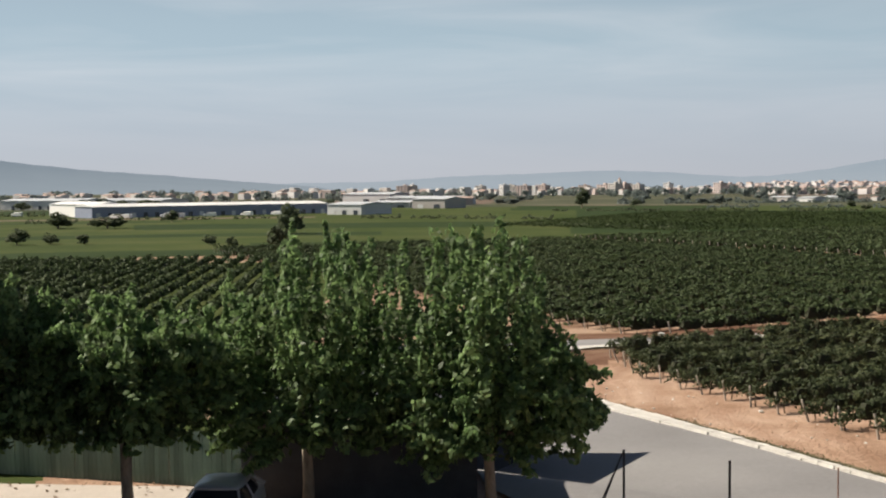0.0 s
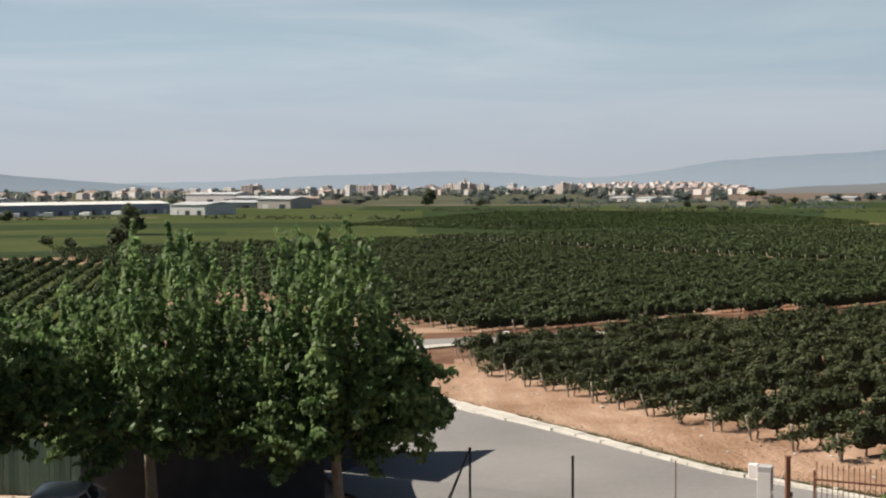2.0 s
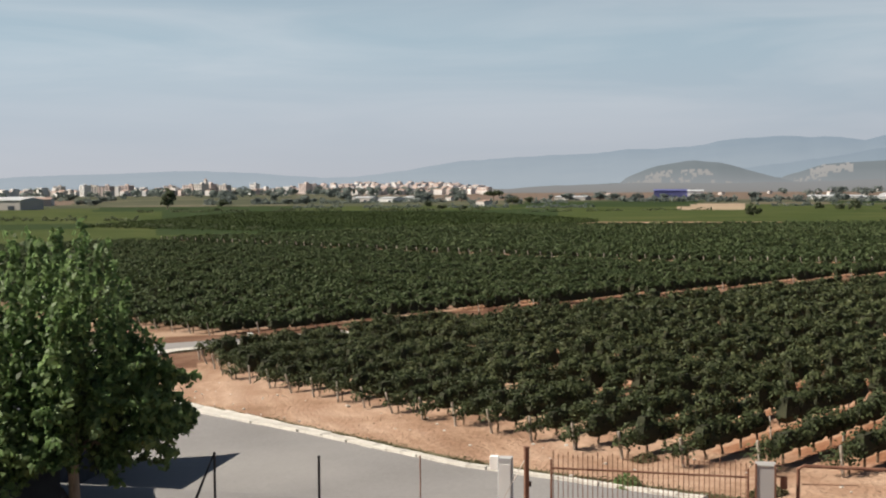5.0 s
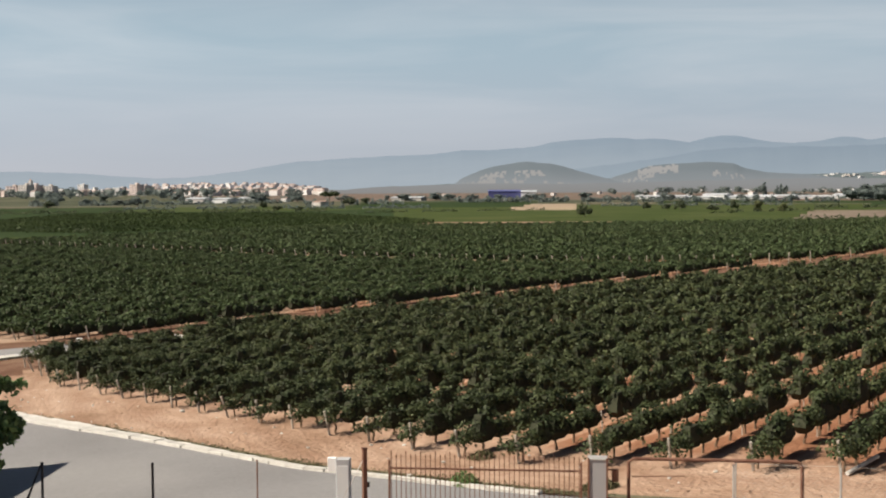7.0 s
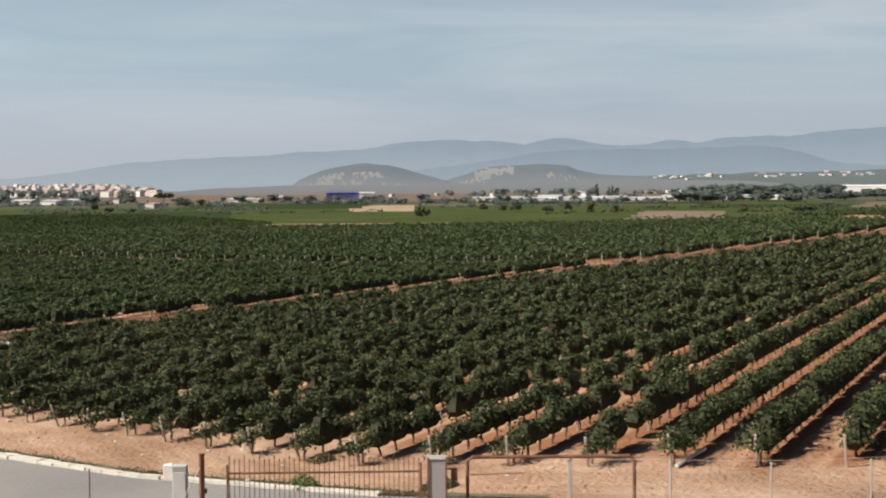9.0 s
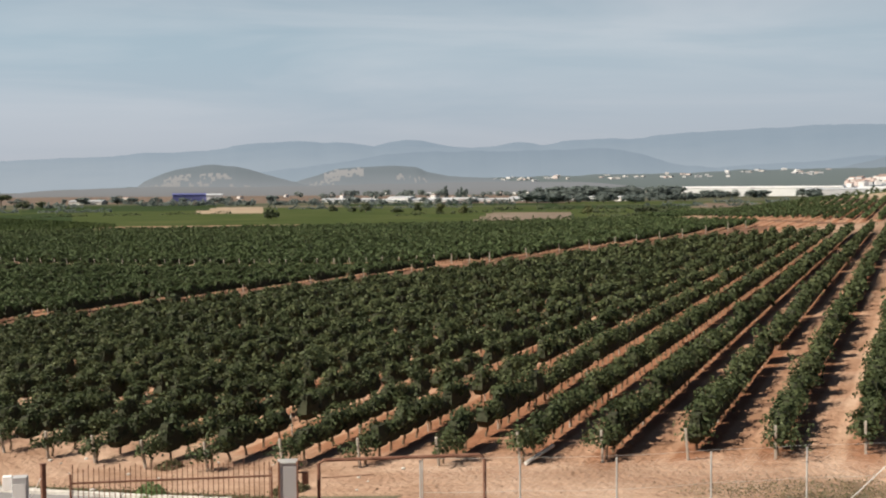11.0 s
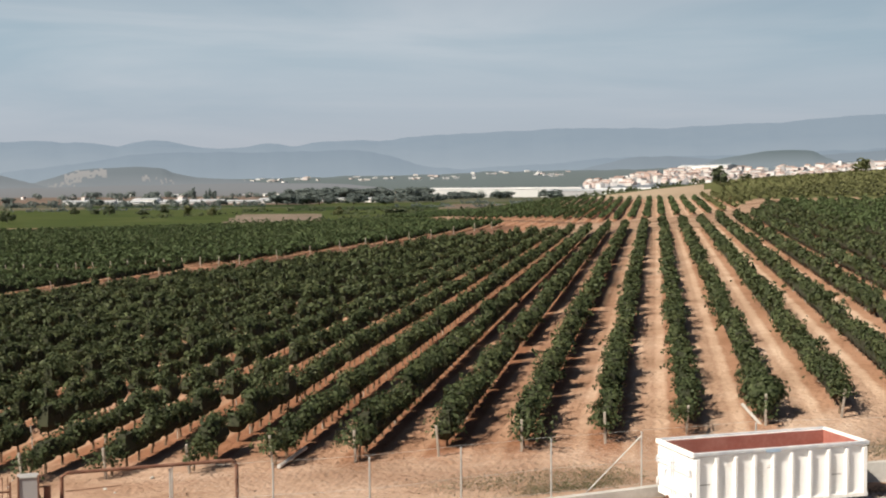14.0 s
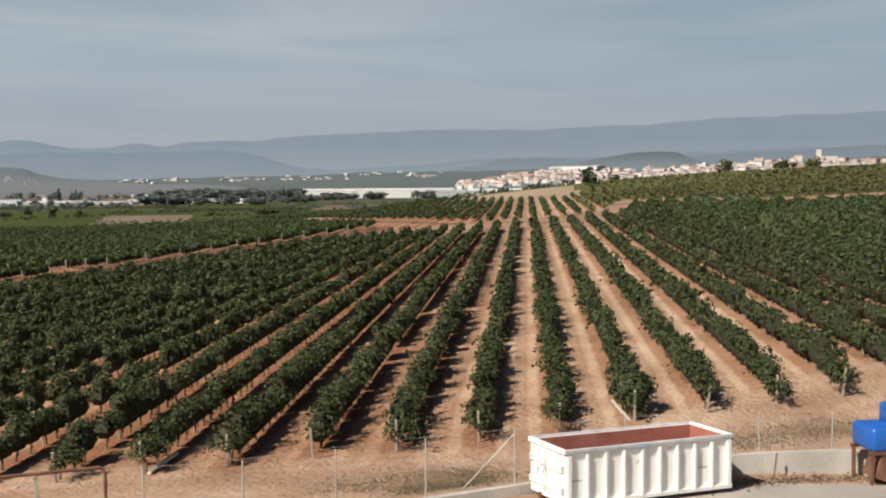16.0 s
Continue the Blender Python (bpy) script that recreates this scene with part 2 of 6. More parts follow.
M_BARK = material("vine_wood", [(0.13, 0.09, 0.06), (0.26, 0.19, 0.13)], 6.0, 40.0, 0.95, 0.4)
M_POST = material("post_wood", [(0.306, 0.264, 0.221), (0.476, 0.433, 0.383)], 4.0, 30.0, 0.9, 0.3, stretch=(1, 1, 0.2))
M_TREE = material("plane_leaf", [(0.082, 0.146, 0.052), (0.142, 0.222, 0.084), (0.220, 0.306, 0.132)], 0.9, 6.0, 0.5, 0.0, island=0.5, see=0.5, spec=0.28)
# darker copy of the plane leaf: crown shade put into the colour
M_TREE_CORE = material("plane_shade_leaf", [(0.050, 0.074, 0.032), (0.080, 0.110, 0.048)], 2.0, 9.0, 0.8, 0.0, island=0.3, see=0.5)
M_TRUNK = material("plane_bark", [(0.16, 0.13, 0.10), (0.34, 0.29, 0.23)], 5.0, 25.0, 0.9, 0.4, stretch=(1, 1, 0.4))
M_MIDTREE = material("field_tree_leaf", [(0.066, 0.084, 0.048), (0.096, 0.114, 0.066), (0.120, 0.136, 0.080)], 0.2, 1.5, 0.8, 0.0, island=0.3, see=0.4)
# paler and bluer than the field trees: haze put into the leaf colour
M_FARTREE = material("far_tree_haze", [(0.135, 0.168, 0.158), (0.165, 0.196, 0.184), (0.195, 0.222, 0.202)], 0.2, 1.5, 0.9, 0.0, island=0.25, see=0.5)
M_GRASS = material("grass", [(0.105, 0.105, 0.052), (0.19, 0.165, 0.095)], 1.0, 12.0, 0.9, 0.0, island=0.35, see=0.3)
M_SCREEN = material("fence_screen", [(0.135, 0.215, 0.180), (0.21, 0.30, 0.26), (0.34, 0.42, 0.38)], 1.1, 14.0, 0.8, 0.3, stretch=(3, 3, 0.3), piece=0.2, see=0.4)
M_VERGE = material("dry_turf", [(0.094, 0.090, 0.054), (0.137, 0.126, 0.079), (0.194, 0.169, 0.112)], 1.2, 9.0, 0.95, 0.8, bump_scale=14.0, bump_depth=0.08)
M_STEEL = material("galvanised_steel", [(0.36, 0.35, 0.34), (0.50, 0.49, 0.47)], 3.0, 30.0, 0.55, 0.1, metal=0.3)
M_DARKSTEEL = material("dark_steel", [(0.022, 0.022, 0.022), (0.045, 0.043, 0.041)], 3.0, 30.0, 0.6, 0.1)
# dark shed colour that stands in for the shade under the trees
M_SHED_SHADE = material("shed_shade", [(0.046, 0.050, 0.058), (0.070, 0.074, 0.084)], 2.0, 20.0, 0.9, 0.1, spec=0.03)
M_RUST = material("rusty_iron", [(0.10, 0.045, 0.030), (0.17, 0.080, 0.052), (0.24, 0.13, 0.09)], 3.0, 30.0, 0.85, 0.3)
M_WHITE = material("white_paint", [(0.76, 0.71, 0.66), (0.91, 0.89, 0.86), (0.94, 0.93, 0.91)], 1.3, 9.0, 0.55, 0.05, spread=(0.25, 0.55))
M_INSIDE = material("rusty_red_paint", [(0.29, 0.095, 0.07), (0.36, 0.14, 0.11), (0.45, 0.20, 0.16)], 1.2, 9.0, 0.8, 0.2)
M_WORN = material("scuffed_paint", [(0.36, 0.38, 0.42), (0.52, 0.53, 0.56), (0.72, 0.71, 0.70)], 2.0, 14.0, 0.7, 0.15)
M_LABEL = material("pale_label", [(0.34, 0.45, 0.58), (0.42, 0.54, 0.68)], 3.0, 20.0, 0.5, 0.0)
M_BLUE = material("blue_plastic", [(0.012, 0.085, 0.36), (0.02, 0.13, 0.50)], 1.5, 9.0, 0.4, 0.05)
M_CAR = material("car_paint", [(0.31, 0.34, 0.38), (0.39, 0.42, 0.46)], 1.0, 9.0, 0.3, 0.0, metal=0.1)
M_GLASSY = material("car_glass", [(0.02, 0.025, 0.03), (0.03, 0.035, 0.04)], 1.0, 5.0, 0.08, 0.0)
M_TYRE = material("rubber", [(0.02, 0.02, 0.02), (0.03, 0.03, 0.03)], 1.0, 20.0, 0.9, 0.1)
M_LEAF_FIELD = material("crop_leaf", [(0.024, 0.039, 0.010), (0.035, 0.053, 0.014), (0.052, 0.070, 0.021)], 0.02, 0.6, 0.8, 0.0, island=0.3, see=0.15)
M_LIGHT_FIELD = material("light_crop_leaf", [(0.094, 0.100, 0.040), (0.118, 0.122, 0.052), (0.144, 0.144, 0.066)], 0.02, 0.6, 0.8, 0.0, island=0.3, see=0.2)
M_HOUSE = [material("house_" + nm, [tuple(v * 0.85 for v in c), c], 0.05, 0.4, 0.9, 0.0, piece=0.12) for nm, c in
           (("white", (0.66, 0.64, 0.63)), ("cream", (0.58, 0.54, 0.51)), ("pink", (0.54, 0.45, 0.42)), ("grey", (0.42, 0.42, 0.43)))]
M_TILE = material("roof_tile", [(0.29, 0.205, 0.175), (0.38, 0.28, 0.24)], 0.05, 0.6, 0.9, 0.0, piece=0.2)
M_HALL_BLUE = material("hall_blue_cladding", [(0.24, 0.27, 0.36), (0.30, 0.33, 0.42)], 0.03, 0.5, 0.7, 0.0)
M_SHED_BLUE = material("deep_blue_cladding", [(0.07, 0.08, 0.22), (0.10, 0.11, 0.27)], 0.03, 0.5, 0.7, 0.0)
M_HALL_WHITE = material("hall_white_cladding", [(0.62, 0.62, 0.62), (0.76, 0.76, 0.75)], 0.03, 0.5, 0.7, 0.0)
M_HALL_ROOF = material("hall_roof", [(0.42, 0.44, 0.47), (0.54, 0.56, 0.58)], 0.02, 0.5, 0.6, 0.0)
M_WINDOW = material("far_window", [(0.05, 0.06, 0.08), (0.09, 0.10, 0.12)], 0.2, 2.0, 0.2, 0.0)
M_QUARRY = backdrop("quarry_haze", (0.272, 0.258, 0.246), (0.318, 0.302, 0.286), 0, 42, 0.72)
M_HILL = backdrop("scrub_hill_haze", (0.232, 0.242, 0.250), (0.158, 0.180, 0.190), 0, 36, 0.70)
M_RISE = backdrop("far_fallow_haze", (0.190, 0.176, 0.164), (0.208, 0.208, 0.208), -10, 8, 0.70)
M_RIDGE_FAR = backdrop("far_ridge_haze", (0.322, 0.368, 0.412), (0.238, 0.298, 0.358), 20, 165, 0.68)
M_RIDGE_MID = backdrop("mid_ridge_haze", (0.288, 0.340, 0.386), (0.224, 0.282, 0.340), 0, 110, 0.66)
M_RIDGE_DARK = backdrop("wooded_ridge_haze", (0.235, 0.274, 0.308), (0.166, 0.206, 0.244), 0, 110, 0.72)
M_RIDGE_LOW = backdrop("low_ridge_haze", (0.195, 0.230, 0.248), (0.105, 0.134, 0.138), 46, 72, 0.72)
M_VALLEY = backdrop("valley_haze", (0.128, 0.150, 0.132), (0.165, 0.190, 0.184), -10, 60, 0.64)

# ---- the lie of the land ----
RU = (0.88232, 0.47065)               # along the vine rows
RN = (0.47065, -0.88232)              # across them, uphill
ROW_GAP, ROW_ZERO = 2.6, -1.58


def un(x, y):
    return RU[0] * x + RU[1] * y, RN[0] * x + RN[1] * y


def xy(u, n):
    return RU[0] * u + RN[0] * n, RU[1] * u + RN[1] * n


def smooth(a, b, v):
    t = np.clip((v - a) / (b - a), 0, 1)
    return t * t * (3 - 2 * t)


def fence_side(x, y):
    """Metres outside the yard's fence line."""
    return (x - 4.5) * 0.565 + (y - 31.1) * 0.825 - 2.3


def land(x, y):
    """Height of the ground: a hillside that rises along and across the rows and flattens into the plain."""
    x, y = np.asarray(x, float), np.asarray(y, float)
    u, n = un(x, y)
    r = np.hypot(x, y)
    up = np.where(n > 0, 150 * np.tanh(np.maximum(n, 0) / 150), n)
    fade = 1 - smooth(430, 900, r)
    hill = 0.05553 * 18 * np.logaddexp(0, (up + 69.5) / 18) * fade
    hill = hill + 0.01831 * np.clip(u, -60, None) * (1 - smooth(390, 700, u)) / (1 + np.exp(-np.clip((n + 35.4) / 25, -40, 40)))
    hill = hill + 1.7 * smooth(312, 392, u) * (1 - smooth(400, 640, u)) / (1 + np.exp(-np.clip((n + 50) / 20, -40, 40)))
    z = -4.05 + hill - 2.0 * smooth(500, 3000, r)
    pad = smooth(0.0, 7.0, fence_side(x, y))
    return z * pad


def land_at(x, y):
    return float(land(x, y))


def second_path(n):
    """Along the rows: where the second earth path runs, past the far end of both blocks."""
    return np.interp(n, (-125, -98, -68, -45, -21, -14, -7, 8), (470, 440, 378, 312, 244, 222, 209, 206))


def row_end(n):
    """Along the rows: where the rows of the near block end uphill."""
    return np.interp(n, (-20, 12, 20, 29, 40, 48, 70), (204, 207, 262, 246, 222, 216, 204))


def young_end(n):
    """Along the rows: where the young vines beyond that path end."""
    return np.interp(n, (-85, -66, -39, -25, -12, -6, 2, 10), (535, 519, 455, 397, 354, 340, 323, 301))


def bearing(az, r):
    """Plan position at a bearing (degrees clockwise from the first view) and distance."""
    return r * math.sin(radians(az)), r * math.cos(radians(az))


def beyond_track(u):
    """Across the rows: where the far block begins, past the red earth track."""
    return np.interp(u, (0, 55, 64, 85, 92, 104, 121, 140, 161, 174, 190, 200, 208, 225, 236), (-84, -81, -79.3, -77.6, -74.2, -72.1, -68.5, -63.4, -56.6, -52.7, -47.6, -42, -38.5, -33, -27))


def before_track(u):
    """Across the rows: where the near block ends."""
    return np.interp(u, (0, 46, 60, 68, 82, 98, 117, 134, 155, 167, 184, 202), (-64, -67.2, -71, -70.5, -68.3, -64, -57.5, -50.5, -41.5, -36.5, -31, -26))


# ---- mesh helpers ----


def mesh_of(name, verts, faces, mat, smooth_shade=False):
    me = bpy.data.meshes.new(name)
    me.from_pydata([tuple(v) for v in verts], [], [tuple(f) for f in faces])
    for m in mat if isinstance(mat, (list, tuple)) else [mat]:
        me.materials.append(m)
    if smooth_shade:
        me.polygons.foreach_set("use_smooth", [True] * len(me.polygons))
    me.update()
    return me


def quad_mesh(name, corners, mat):
    """corners: (count, 4, 3) array, one loose quad each."""
    corners = np.asarray(corners, np.float32)
    c = len(corners)
    me = bpy.data.meshes.new(name)
    me.vertices.add(c * 4)
    me.vertices.foreach_set("co", corners.reshape(-1))
    me.loops.add(c * 4)
    me.loops.foreach_set("vertex_index", np.arange(c * 4, dtype=np.int32))
    me.polygons.add(c)
    me.polygons.foreach_set("loop_start", np.arange(0, c * 4, 4, dtype=np.int32))
    me.materials.append(mat)
    me.update(calc_edges=True)
    return me


def child(name, me, parent, label="", kind=""):
    ob = new(name, me)
    ob.parent = parent
    return tagged(ob, label=label, kind=kind)


def part(name, bm, mat, parent, label="", smooth_shade=False):
    me = bpy.data.meshes.new(name)
    bm.to_mesh(me)
    bm.free()
    me.materials.append(mat)
    if smooth_shade:
        me.polygons.foreach_set("use_smooth", [True] * len(me.polygons))
    ob = new(name, me)
    ob.parent = parent
    return tagged(ob, label=label)


def thing(name, label, category, group="", at=None, kind=""):
    ob = new(name)
    if at is not None:
        ob.matrix_world = at
    return tagged(ob, label, category, group, kind)


def add_box(bm, size, at=(0, 0, 0), turn=None, bevel=0.0):
    m = Matrix.Translation(at) @ (turn.to_4x4() if turn is not None else Matrix.Identity(4)) @ Matrix.Diagonal((*size, 1))
    made = bmesh.ops.create_cube(bm, size=1.0, matrix=m)["verts"]
    if bevel:
        edges = list({e for v in made for e in v.link_edges})
        bmesh.ops.bevel(bm, geom=edges, offset=bevel, segments=2, affect="EDGES", profile=0.5)


def box(size, at=(0, 0, 0), bevel=0.0, turn=None):
    bm = bmesh.new()
    add_box(bm, size, at, turn, bevel)
    return bm


def add_tube(bm, points, radii, sides=8, cap=True):
    rings = []
    pts = [Vector(p) for p in points]
    for i, p in enumerate(pts):
        d = (pts[min(i + 1, len(pts) - 1)] - pts[max(i - 1, 0)]).normalized()
        a = d.cross(Vector((0.31, 0.95, 0.07))).normalized()
        b = d.cross(a)
        rings.append([bm.verts.new(p + (a * math.cos(k * math.tau / sides) + b * math.sin(k * math.tau / sides)) * radii[i]) for k in range(sides)])
    for lo, hi in zip(rings, rings[1:]):
        for k in range(sides):
            bm.faces.new((lo[k], lo[(k + 1) % sides], hi[(k + 1) % sides], hi[k]))
    if cap:
        bm.faces.new(rings[0][::-1])
        bm.faces.new(rings[-1])


def tube(points, radii, sides=8):
    bm = bmesh.new()
    if not isinstance(radii, (list, tuple)):
        radii = [radii] * len(points)
    add_tube(bm, points, radii, sides)
    return bm


def leaf_quads(rng, centre, normal, size, wide=0.75, fold=0.25):
    """Folded diamond leaves at the given centres, facing roughly along the normals."""
    n = normal / np.maximum(np.linalg.norm(normal, axis=1, keepdims=True), 1e-6)
    t = rng.normal(size=n.shape)
    t -= n * (t * n).sum(1, keepdims=True)
    t /= np.maximum(np.linalg.norm(t, axis=1, keepdims=True), 1e-6)
    b = np.cross(n, t)
    s = size[:, None]
    lift = n * s * fold
    return np.stack([centre - t * s, centre + b * s * wide + lift, centre + t * s, centre - b * s * wide + lift], 1)


# ---- ground ----
ZONES = [M_PLAIN, M_SOIL, M_RED, M_BROWN, M_TAN, M_GREEN, M_DARKGREEN, M_TILLED, M_PALE_GREEN, M_FALLOW]


def zone(x, y):
    u, n = un(x, y)
    r = np.hypot(x, y)
    az = np.degrees(np.arctan2(x, y))
    z = np.zeros(x.shape, int)
    z[(r > 200) & (r < 760)] = 5
    z[(r > 330) & (az > 6) & (az < 24) & (r < 640)] = 6
    tn = beyond_track(u)
    z[(n < tn) & (n > -245) & (u > 55) & (u < 405) & (r < 420)] = 1
    z[(n > -84) & (n < 130) & (u < 335) & (r < 360)] = 1
    z[(x < -12) & (r < 216) & (y > 0)] = 5
    z[(x < -1) & (y > 39) & (y < 102)] = 5
    z[(n > -26) & (n < 40) & (u < 45) & (u > 20) & (x > 18)] = 1
    z[(n > tn - 3) & (n < before_track(u) + 1) & (u > 40) & (u < 236)] = 2
    z[(u > second_path(n) - 8) & (u < second_path(n) + 5) & (n < 14) & (n > -125)] = 2
    z[(u > 152) & (u < 164) & (n < -70) & (n > -240)] = 2
    z[(u > second_path(n)) & (u < young_end(n) + 4) & (n < 16) & (n > -112)] = 1
    z[(u > young_end(n)) & (u < 425) & (n > -34) & (n < 14)] = 4
    z[(u > 396) & (u < 440) & (n > -80) & (n < 30)] = 5
    z[(az > 42.2 + (r - 440) * 0.006) & (az < 46.6) & (r > 440) & (r < 590)] = 9
    z[(az > 46.8) & (az < 56) & (r > 400) & (r < 640) & (u > 392)] = 5
    z[(az > 29.6) & (az < 32.6) & (r > 610) & (r < 800)] = 4
    z[(n > 14) & (u > 290) & (r < 760)] = 8
    for a0, a1, r0, r1, k in ((17, 35, 980, 4200, 3), (35, 45, 1350, 1900, 3), (-20, -6, 650, 760, 6), (3, 12, 640, 800, 6), (12, 22, 620, 760, 5), (22, 30, 700, 900, 6), (33, 41, 650, 760, 5), (36, 46, 780, 900, 6), (40, 47, 900, 1050, 3),
                             (45, 52, 660, 800, 6), (46, 56, 820, 960, 5), (52, 60, 700, 860, 3), (14, 24, 1500, 2300, 3), (33, 46, 1300, 1800, 3), (36, 50, 1900, 2600, 6), (-12, 2, 900, 1200, 3), (-26, -9, 238, 262, 6), (-24, -3, 330, 352, 6), (-14, 3, 395, 450, 6), (-26, -12, 470, 500, 6), (-24, -6, 520, 545, 3), (-9, 2, 272, 290, 6)):
        z[(az > a0 + 0.004 * (r - r0)) & (az < a1 + 0.004 * (r - r0)) & (r > r0) & (r < r1)] = k
    z[(n > -84) & (n < 130) & (u < 335) & (r < 360) & (z == 1)] = 7
    z[(u > row_end(n) - 36) & (u < row_end(n) + 9) & (n > -22) & (n < 60)] = 1
    z[(n > 16) & (u > row_end(n) + 9) & (u < 470)] = 8
    z[(x > -13) & (x < 12) & (y > 60) & (r < 232) & (z == 5)] = 1
    return z


def make_ground():
    az = np.concatenate([np.arange(-26, 96, 0.3), np.arange(96, 334, 3.0)])
    rings = np.concatenate([[0.001, 4, 8, 12], 15 * 1.034 ** np.arange(0, 22), 31 * 1.011 ** np.arange(0, 60), 60 * 1.034 ** np.arange(0, 140)])
    rings = rings[rings < 4850]
    rings = np.append(rings, 4900)
    a, r = np.meshgrid(np.radians(az), rings)
    x, y = r * np.sin(a) + 0.37, r * np.cos(a) - 0.23
    z = land(x, y)
    verts = np.stack([x, y, z], -1).reshape(-1, 3)
    na, nr = len(az), len(rings)
    i, j = np.meshgrid(np.arange(na), np.arange(nr - 1))
    k = (i + 1) % na
    quads = np.stack([j * na + i, (j + 1) * na + i, (j + 1) * na + k, j * na + k], -1).reshape(-1, 4)[:, ::-1]
    me = bpy.data.meshes.new("ground")
    me.vertices.add(len(verts))
    me.vertices.foreach_set("co", verts.reshape(-1).astype(np.float32))
    me.loops.add(quads.size)
    me.loops.foreach_set("vertex_index", quads.reshape(-1).astype(np.int32))
    me.polygons.add(len(quads))
    me.polygons.foreach_set("loop_start", np.arange(0, quads.size, 4, dtype=np.int32))
    for m in ZONES:
        me.materials.append(m)
    c = verts[quads].mean(1)
    me.polygons.foreach_set("material_index", zone(c[:, 0], c[:, 1]).astype(np.int32))
    me.polygons.foreach_set("use_smooth", [True] * len(quads))
    me.update(calc_edges=True)
    return tagged(new("ground", me), "sandy vineyard soil running out into green and brown fields", "ground", kind="structure")


make_ground()


def strip(name, left, right, lift, mat, label, category, steps=60, across=6):
    """A surface laid on the land between two plan lines."""
    t = np.linspace(0, 1, steps)

    def along(line):
        line = np.array(line, float)
        d = np.concatenate([[0], np.cumsum(np.hypot(*np.diff(line, axis=0).T))])
        s = t * d[-1]
        return np.stack([np.interp(s, d, line[:, 0]), np.interp(s, d, line[:, 1])], -1)

    a, b = along(left), along(right)
    verts = [(*(a[i] + (b[i] - a[i]) * k / across), 0) for i in range(steps) for k in range(across + 1)]
    verts = [(x, y, land_at(x, y) + lift) for x, y, _ in verts]
    w = across + 1
    faces = [(i * w + k, i * w + k + 1, (i + 1) * w + k + 1, (i + 1) * w + k) for i in range(steps - 1) for k in range(across)]
    return tagged(new(name, mesh_of(name, verts, faces, mat, True)), label, category, kind="structure")


KERB_LINE = [(21.5, 27.2), (19.6, 30.6), (18.2, 33.4), (16.4, 37.2), (14.6, 40.9), (13.0, 46.3), (11.3, 52.1), (9.7, 56.8), (8.0, 61.6), (5.5, 70.2), (3.4, 78.0), (3.0, 84.0), (6.0, 88.2), (11.0, 90.6), (18.0, 92.4), (25.0, 95.4)]
ROAD_LEFT = [(15.0, 26.4), (12.0, 27.6), (9.6, 28.4), (7.0, 29.0), (3.4, 30.4), (1.2, 35.0), (0.4, 42.0), (0.2, 50.0), (-0.8, 58.0), (-2.8, 66.0), (-4.6, 74.0), (-5.6, 82.0), (-4.6, 90.0), (1.0, 94.8), (9.0, 96.2), (17.0, 96.9), (25.0, 98.2)]
strip("road", ROAD_LEFT, KERB_LINE, 0.07, M_ROAD, "worn pale grey asphalt road beside the vineyard", "road", 200, 20)


def make_kerb():
    pts = np.array(KERB_LINE)
    d = np.concatenate([[0], np.cumsum(np.hypot(*np.diff(pts, axis=0).T))])
    rng = np.random.default_rng(4)
    kerb = thing("kerb", "broken whitish concrete kerb along the road", "kerb", kind="structure")
    s, i = 5.2, 0
    while s < d[-1] - 1:
        length = 0.98
        x0, y0 = (np.interp(s, d, pts[:, k]) for k in (0, 1))
        x1, y1 = (np.interp(s + length, d, pts[:, k]) for k in (0, 1))
        ang = math.atan2(y1 - y0, x1 - x0)
        r = math.hypot(x0, y0)
        wide = 0.20 + 0.16 * float(smooth(8, 22, s)) + 0.65 * float(smooth(18, 36, s)) + rng.uniform(-0.05, 0.06)
        bm = box((length - 0.005, wide, 0.26), (0, 0, 0), 0.03)
        for v in bm.verts:
            v.co += Vector(rng.uniform(-0.022, 0.022, 3))
        ob = part("kerb_stone", bm, M_KERB, kerb)
        slope = math.atan2(land_at(x1, y1) - land_at(x0, y0), length)
        ob.matrix_world = Matrix.Translation(((x0 + x1) / 2, (y0 + y1) / 2, land_at((x0 + x1) / 2, (y0 + y1) / 2) + 0.05)) @ Euler((rng.normal(0, 0.03), -slope + rng.normal(0, 0.012), ang + rng.normal(0, 0.018))).to_matrix().to_4x4()
        s += length
        i += 1


make_kerb()


def beside(line, off):
    """A plan line set off to the right of another."""
    out = []
    for i, p in enumerate(line):
        a, c = Vector(line[max(0, i - 1)]), Vector(line[min(len(line) - 1, i + 1)])
        d = (c - a).normalized()
        out.append((p[0] + d.y * off, p[1] - d.x * off))
    return out


strip("verge", beside(KERB_LINE[:12], 0.16), beside(KERB_LINE[:12], 0.74), 0.085, M_VERGE, "strip of dry olive turf behind the kerb", "verge", 120, 5)


